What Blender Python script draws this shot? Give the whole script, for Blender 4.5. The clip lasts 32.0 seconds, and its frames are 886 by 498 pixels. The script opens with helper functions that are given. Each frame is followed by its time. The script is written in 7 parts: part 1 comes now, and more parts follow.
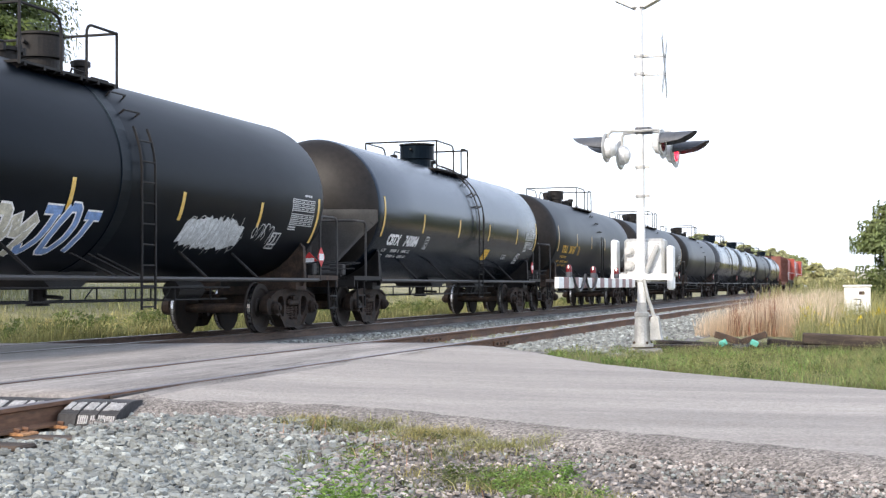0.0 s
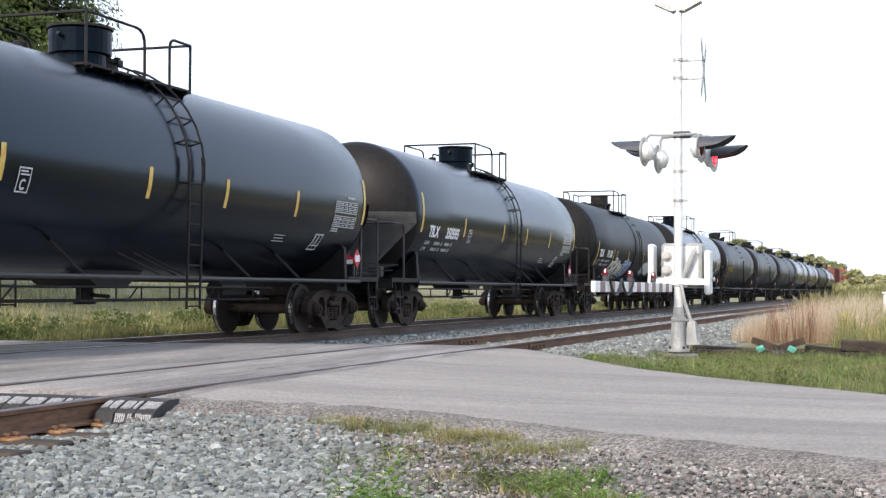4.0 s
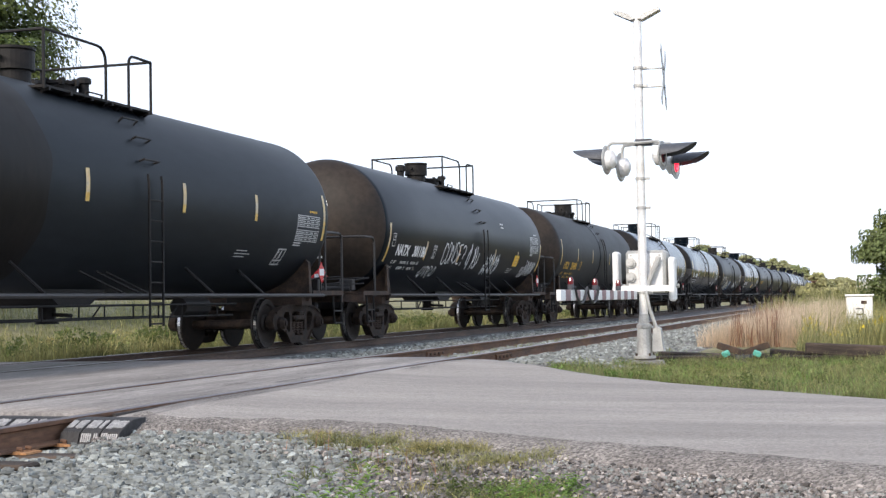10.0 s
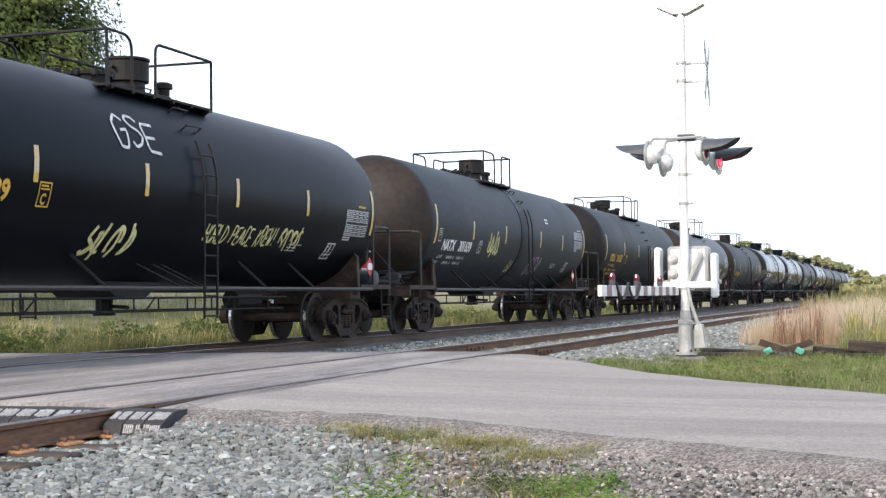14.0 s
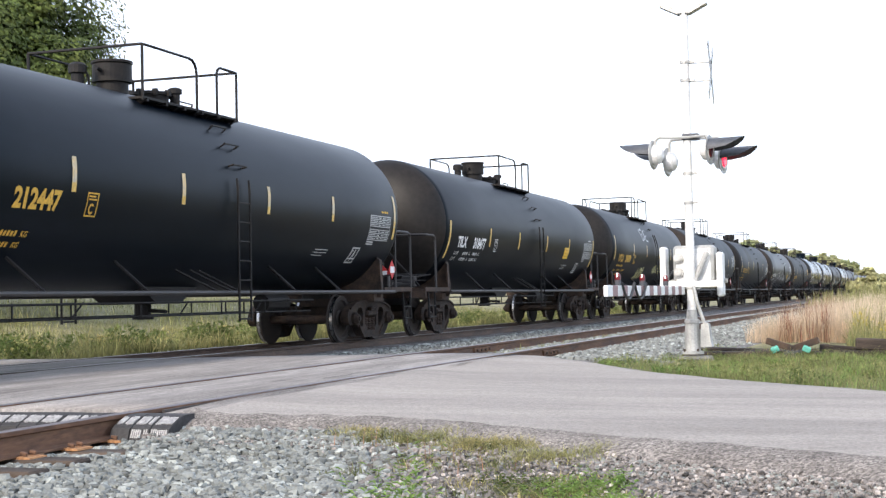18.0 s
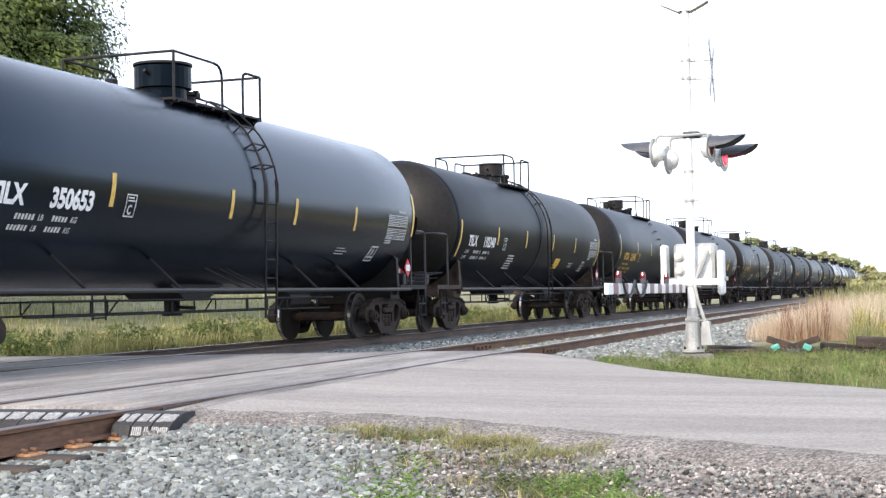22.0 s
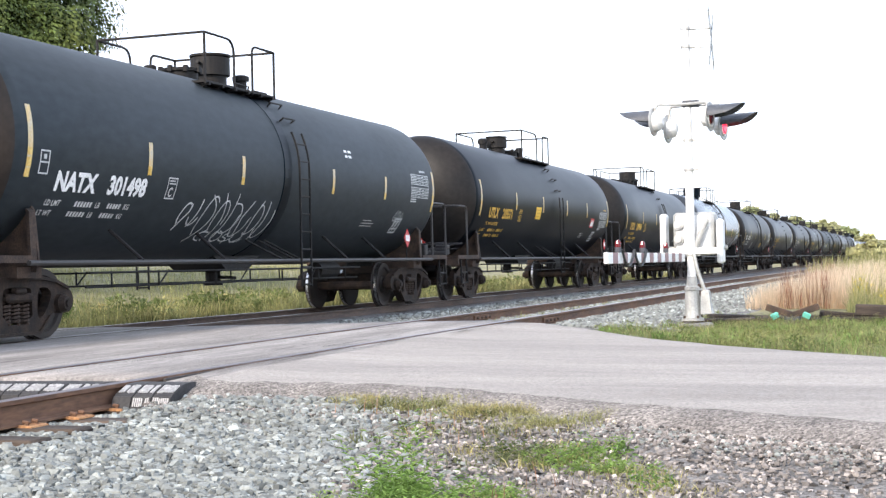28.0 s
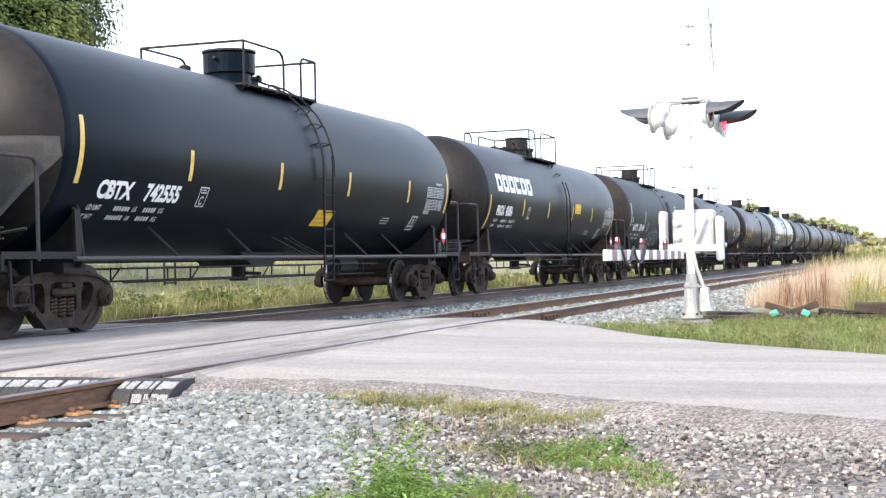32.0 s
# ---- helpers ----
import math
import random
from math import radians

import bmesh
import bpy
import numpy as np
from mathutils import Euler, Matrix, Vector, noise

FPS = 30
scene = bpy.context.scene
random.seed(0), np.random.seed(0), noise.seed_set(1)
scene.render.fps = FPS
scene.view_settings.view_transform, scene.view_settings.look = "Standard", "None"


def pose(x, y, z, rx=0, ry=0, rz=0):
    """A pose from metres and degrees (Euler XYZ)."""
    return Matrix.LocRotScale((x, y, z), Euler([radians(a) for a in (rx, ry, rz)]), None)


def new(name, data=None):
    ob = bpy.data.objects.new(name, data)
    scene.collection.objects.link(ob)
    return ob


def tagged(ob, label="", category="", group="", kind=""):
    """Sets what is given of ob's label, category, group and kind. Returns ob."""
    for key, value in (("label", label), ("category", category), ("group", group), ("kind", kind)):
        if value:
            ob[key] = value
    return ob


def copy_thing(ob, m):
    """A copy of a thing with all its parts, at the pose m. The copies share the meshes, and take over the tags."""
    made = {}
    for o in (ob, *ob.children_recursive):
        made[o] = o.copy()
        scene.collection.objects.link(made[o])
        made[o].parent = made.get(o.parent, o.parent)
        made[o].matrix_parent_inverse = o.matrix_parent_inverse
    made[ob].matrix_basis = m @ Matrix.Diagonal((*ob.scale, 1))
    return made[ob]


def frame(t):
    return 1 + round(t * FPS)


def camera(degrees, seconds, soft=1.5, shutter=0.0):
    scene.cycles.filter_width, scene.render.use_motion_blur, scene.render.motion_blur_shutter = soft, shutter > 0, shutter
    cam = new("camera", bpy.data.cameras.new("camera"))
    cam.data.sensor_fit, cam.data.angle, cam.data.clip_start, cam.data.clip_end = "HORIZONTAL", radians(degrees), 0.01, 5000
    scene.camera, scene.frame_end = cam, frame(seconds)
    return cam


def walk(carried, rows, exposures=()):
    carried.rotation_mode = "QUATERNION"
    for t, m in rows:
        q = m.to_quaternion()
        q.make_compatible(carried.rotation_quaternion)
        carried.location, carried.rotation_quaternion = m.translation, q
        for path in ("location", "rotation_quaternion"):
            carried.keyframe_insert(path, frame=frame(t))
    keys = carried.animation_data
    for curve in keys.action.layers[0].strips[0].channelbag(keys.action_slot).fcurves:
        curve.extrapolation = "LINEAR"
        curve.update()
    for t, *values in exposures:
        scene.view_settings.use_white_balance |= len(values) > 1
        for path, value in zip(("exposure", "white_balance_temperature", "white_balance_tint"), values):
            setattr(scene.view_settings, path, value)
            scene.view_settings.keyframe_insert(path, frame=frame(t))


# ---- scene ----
import functools

# ---- camera ----
EYE = 0.807          # eye over the main line's rail head
cam = camera(35.0, 32.0, soft=1.35)
PATH = [
    (0, pose(0, 0, EYE, 91.577, 0.399, 16.833)),
    (0.5, pose(0, 0, EYE, 91.817, 0.474, 17.344)),
    (1, pose(0, 0, EYE, 91.869, 0.550, 17.543)),
    (1.5, pose(0, 0, EYE, 92.251, 0.581, 17.681)),
    (2, pose(0, 0, EYE, 92.339, 0.188, 18.025)),
    (2.5, pose(0, 0, EYE, 92.165, -0.164, 17.944)),
    (3, pose(0, 0, EYE, 92.164, 0.080, 18.025)),
    (3.5, pose(0, 0, EYE, 91.980, -0.123, 18.154)),
    (5.5, pose(0, 0, EYE, 90.398, -0.033, 18.616)),
    (6, pose(0, 0, EYE, 90.032, -0.075, 18.881)),
    (6.5, pose(0, 0, EYE, 90.059, 0.383, 19.214)),
    (7, pose(0, 0, EYE, 90.755, 1.225, 19.304)),
    (7.5, pose(0, 0, EYE, 91.260, 0.235, 19.429)),
    (8, pose(0, 0, EYE, 91.888, -0.018, 19.458)),
    (8.5, pose(0, 0, EYE, 92.348, 0.476, 18.570)),
    (9, pose(0, 0, EYE, 92.244, 1.074, 17.276)),
    (9.5, pose(0, 0, EYE, 92.401, 1.126, 17.164)),
    (10, pose(0, 0, EYE, 92.145, 1.031, 16.908)),
    (10.5, pose(0, 0, EYE, 92.293, 0.831, 17.473)),
    (11, pose(0, 0, EYE, 92.119, 0.494, 17.453)),
    (11.5, pose(0, 0, EYE, 92.211, 0.432, 17.808)),
    (12, pose(0, 0, EYE, 92.094, 0.487, 17.830)),
    (12.5, pose(0, 0, EYE, 91.866, 0.844, 18.161)),
    (13, pose(0, 0, EYE, 91.875, 0.822, 18.206)),
    (13.5, pose(0, 0, EYE, 91.835, 0.515, 18.438)),
    (14, pose(0, 0, EYE, 91.947, 0.637, 18.567)),
    (14.5, pose(0, 0, EYE, 92.047, 1.160, 18.496)),
    (16.5, pose(0, 0, EYE, 92.044, 1.195, 18.521)),
    (17, pose(0, 0, EYE, 91.950, 1.035, 18.749)),
    (17.5, pose(0, 0, EYE, 92.131, 1.159, 18.869)),
    (18, pose(0, 0, EYE, 92.026, 1.222, 18.810)),
    (18.5, pose(0, 0, EYE, 91.805, 1.367, 18.689)),
    (19, pose(0, 0, EYE, 91.847, 1.402, 18.646)),
    (19.5, pose(0, 0, EYE, 91.852, 1.463, 18.606)),
    (20, pose(0, 0, EYE, 91.862, 1.518, 18.617)),
    (20.5, pose(0, 0, EYE, 92.045, 1.573, 18.665)),
    (21, pose(0, 0, EYE, 91.952, 1.735, 18.719)),
    (21.5, pose(0, 0, EYE, 91.988, 1.479, 18.809)),
    (22, pose(0, 0, EYE, 91.933, 1.156, 18.835)),
    (22.5, pose(0, 0, EYE, 91.604, 1.275, 18.719)),
    (23, pose(0, 0, EYE, 91.175, 1.308, 18.756)),
    (23.5, pose(0, 0, EYE, 91.073, 1.282, 18.790)),
    (24, pose(0, 0, EYE, 91.054, 1.268, 18.725)),
    (24.5, pose(0, 0, EYE, 91.039, 1.389, 18.667)),
    (25, pose(0, 0, EYE, 91.069, 1.472, 18.643)),
    (25.5, pose(0, 0, EYE, 91.107, 1.414, 18.683)),
    (27.5, pose(0, 0, EYE, 90.946, 1.508, 18.493)),
    (28, pose(0, 0, EYE, 90.713, 1.421, 18.819)),
    (28.5, pose(0, 0, EYE, 90.589, 1.438, 18.894)),
    (29, pose(0, 0, EYE, 90.703, 1.316, 19.234)),
    (29.5, pose(0, 0, EYE, 90.653, 1.234, 19.366)),
    (30, pose(0, 0, EYE, 90.549, 1.160, 19.448)),
    (30.5, pose(0, 0, EYE, 90.593, 1.302, 19.265)),
    (31, pose(0, 0, EYE, 90.495, 1.414, 19.041)),
    (31.5, pose(0, 0, EYE, 90.423, 1.400, 18.796)),
    (32, pose(0, 0, EYE, 90.582, 1.327, 18.786)),
]

walk(cam, PATH, exposures=[(0, 1.05, 7150, 13), (1, 0.95, 7150, 13), (3, 0.75, 7150, 13), (6, 1.2, 7150, 13), (7, 1.35, 7150, 13), (8.5, 1.1, 7150, 13), (10, 0.7, 7150, 13), (14, 0.88, 7150, 13), (17, 1.0, 7150, 13), (19, 1.1, 7150, 13), (23, 1.2, 7150, 13), (25, 1.26, 7150, 13), (28, 1.35, 7150, 13), (30, 1.48, 7150, 13), (32, 1.55, 7150, 13)])

# ---- light ----
SUN_ELEV, SUN_TURN = 32.0, 190.0     # degrees; the sun stands behind the camera
world = bpy.data.worlds.new("sky")
scene.world = world
world.use_nodes = True
nt = world.node_tree
bg = nt.nodes["Background"]
sky = nt.nodes.new("ShaderNodeTexSky")
sky.sky_type = "NISHITA"
sky.sun_disc = False
sky.sun_elevation = radians(SUN_ELEV)
sky.sun_rotation = radians(SUN_TURN)
sky.air_density, sky.dust_density, sky.ozone_density = 1.0, 1.5, 1.0
# a thin bright cloud layer over the clear sky
cloud = nt.nodes.new("ShaderNodeTexNoise")
cloud.inputs["Scale"].default_value, cloud.inputs["Detail"].default_value = 2.2, 4
cover = nt.nodes.new("ShaderNodeMapRange")
cover.inputs[1].default_value, cover.inputs[2].default_value, cover.inputs[3].default_value, cover.inputs[4].default_value = 0.3, 0.7, 0.68, 1.0
veil = nt.nodes.new("ShaderNodeMix")
veil.data_type = "RGBA"
veil.inputs["B"].default_value = (4.6, 5.6, 7.4, 1)
nt.links.new(cloud.outputs[0], cover.inputs[0])
# it is thick towards the horizon and thins out overhead
where, up, thin, both = (nt.nodes.new("ShaderNode" + k) for k in ("TexCoord", "SeparateXYZ", "MapRange", "Math"))
thin.inputs[1].default_value, thin.inputs[2].default_value, thin.inputs[3].default_value, thin.inputs[4].default_value = 0.25, 0.85, 1.0, 0.5
both.operation = "MULTIPLY"
nt.links.new(where.outputs["Generated"], up.inputs[0])
nt.links.new(up.outputs[2], thin.inputs[0])
nt.links.new(cover.outputs[0], both.inputs[0])
nt.links.new(thin.outputs[0], both.inputs[1])
nt.links.new(both.outputs[0], veil.inputs["Factor"])
nt.links.new(sky.outputs[0], veil.inputs["A"])
nt.links.new(veil.outputs["Result"], bg.inputs[0])
bg.inputs[1].default_value = 0.15
sun = new("sun", bpy.data.lights.new("sun", "SUN"))
sun.data.energy, sun.data.angle, sun.data.color = 2.0, radians(9), (1.0, 0.96, 0.90)
sd = Vector((math.sin(radians(SUN_TURN)) * math.cos(radians(SUN_ELEV)), math.cos(radians(SUN_TURN)) * math.cos(radians(SUN_ELEV)), math.sin(radians(SUN_ELEV))))
sun.rotation_mode = "QUATERNION"
sun.rotation_quaternion = sd.to_track_quat("Z", "Y")

# ---- materials ----


def mat(name, col, rough=0.7, metal=0.0, var=0.25, scale=3.0, fine=40.0, bump=0.15, bscale=60.0, col2=None, amount=0.5, coat=0.0, island=0.0, obrand=0.0, stretch=(1, 1, 1), spec=0.5, speck=0.0, cell=90.0, turn=0.0, sky_tint=None):
    m = bpy.data.materials.new(name)
    m.use_nodes = True
    t = m.node_tree
    L = t.links.new
    b = t.nodes["Principled BSDF"]
    b.inputs["Roughness"].default_value = rough
    b.inputs["Metallic"].default_value = metal
    b.inputs["Specular IOR Level"].default_value = spec
    # the blue of the reflected sky, put into the paint's specular colour
    if sky_tint:
        b.inputs["Specular Tint"].default_value = (*sky_tint, 1)
    if coat:
        b.inputs["Coat Weight"].default_value = coat
        b.inputs["Coat Roughness"].default_value = 0.12
    tc = t.nodes.new("ShaderNodeTexCoord")
    mp = t.nodes.new("ShaderNodeMapping")
    mp.inputs["Scale"].default_value = stretch
    mp.inputs["Rotation"].default_value = (0, 0, radians(turn))
    L(tc.outputs["Object"], mp.inputs[0])
    n1 = t.nodes.new("ShaderNodeTexNoise")
    n1.inputs["Scale"].default_value, n1.inputs["Detail"].default_value = scale, 5
    n2 = t.nodes.new("ShaderNodeTexNoise")
    n2.inputs["Scale"].default_value, n2.inputs["Detail"].default_value = fine, 3
    L(mp.outputs[0], n1.inputs[0])
    L(mp.outputs[0], n2.inputs[0])
    ramp = t.nodes.new("ShaderNodeValToRGB")
    ramp.color_ramp.elements[0].position, ramp.color_ramp.elements[1].position = 0.5 - amount * 0.35, 0.5 + amount * 0.35
    L(n1.outputs[0], ramp.inputs[0])
    c2 = col2 or tuple(min(1, c * (1 + var)) for c in col)
    ramp.color_ramp.elements[0].color = (*[c * (1 - var * 0.6) for c in col], 1)
    ramp.color_ramp.elements[1].color = (*c2, 1)
    hsv = t.nodes.new("ShaderNodeHueSaturation")
    L(ramp.outputs[0], hsv.inputs["Color"])
    mr = t.nodes.new("ShaderNodeMapRange")
    mr.inputs[1].default_value, mr.inputs[2].default_value = 0.3, 0.7
    mr.inputs[3].default_value, mr.inputs[4].default_value = 1 - var * 0.7, 1 + var * 0.7
    L(n2.outputs[0], mr.inputs[0])
    val = mr.outputs[0]
    for amt, node, out in ((island, "ShaderNodeNewGeometry", "Random Per Island"), (obrand, "ShaderNodeObjectInfo", "Random")):
        if amt:
            g = t.nodes.new(node)
            # mostly middling, a few pieces dark and a few pale
            r2 = t.nodes.new("ShaderNodeValToRGB")
            e = r2.color_ramp.elements
            e[0].color, e[1].color = (*[max(0.05, 1 - 1.3 * amt)] * 3, 1), (*[1 + 2.2 * amt] * 3, 1)
            for q, w in ((0.2, 1 - 0.5 * amt), (0.55, 1.0), (0.85, 1 + 0.5 * amt)):
                k = e.new(q)
                k.color = (w, w, w, 1)
            L(g.outputs[out], r2.inputs[0])
            mu = t.nodes.new("ShaderNodeMath")
            mu.operation = "MULTIPLY"
            L(val, mu.inputs[0])
            L(r2.outputs[0], mu.inputs[1])
            val = mu.outputs[0]
    if speck:
        # single chippings showing in the surface
        vo = t.nodes.new("ShaderNodeTexVoronoi")
        vo.inputs["Scale"].default_value = cell
        L(tc.outputs["Object"], vo.inputs["Vector"])
        sep = t.nodes.new("ShaderNodeSeparateColor")
        L(vo.outputs["Color"], sep.inputs[0])
        r3 = t.nodes.new("ShaderNodeMapRange")
        r3.inputs[3].default_value, r3.inputs[4].default_value = 1 - speck, 1 + speck
        L(sep.outputs[0], r3.inputs[0])
        mu = t.nodes.new("ShaderNodeMath")
        mu.operation = "MULTIPLY"
        L(val, mu.inputs[0])
        L(r3.outputs[0], mu.inputs[1])
        val = mu.outputs[0]
    L(val, hsv.inputs["Value"])
    L(hsv.outputs[0], b.inputs["Base Color"])
    rr = t.nodes.new("ShaderNodeMapRange")
    rr.inputs[3].default_value, rr.inputs[4].default_value = max(0.03, rough - 0.1), min(1, rough + 0.1)
    L(n1.outputs[0], rr.inputs[0])
    L(rr.outputs[0], b.inputs["Roughness"])
    if bump:
        n3 = t.nodes.new("ShaderNodeTexNoise")
        n3.inputs["Scale"].default_value, n3.inputs["Detail"].default_value = bscale, 4
        L(mp.outputs[0], n3.inputs[0])
        bp = t.nodes.new("ShaderNodeBump")
        bp.inputs["Strength"].default_value, bp.inputs["Distance"].default_value = bump, 0.02
        L(n3.outputs[0], bp.inputs["Height"])
        L(bp.outputs[0], b.inputs["Normal"])
    return m


def glow(name, col, strength):
    m = mat(name, col, 0.3, bump=0)
    b = m.node_tree.nodes["Principled BSDF"]
    b.inputs["Emission Color"].default_value, b.inputs["Emission Strength"].default_value = (*col, 1), strength
    return m


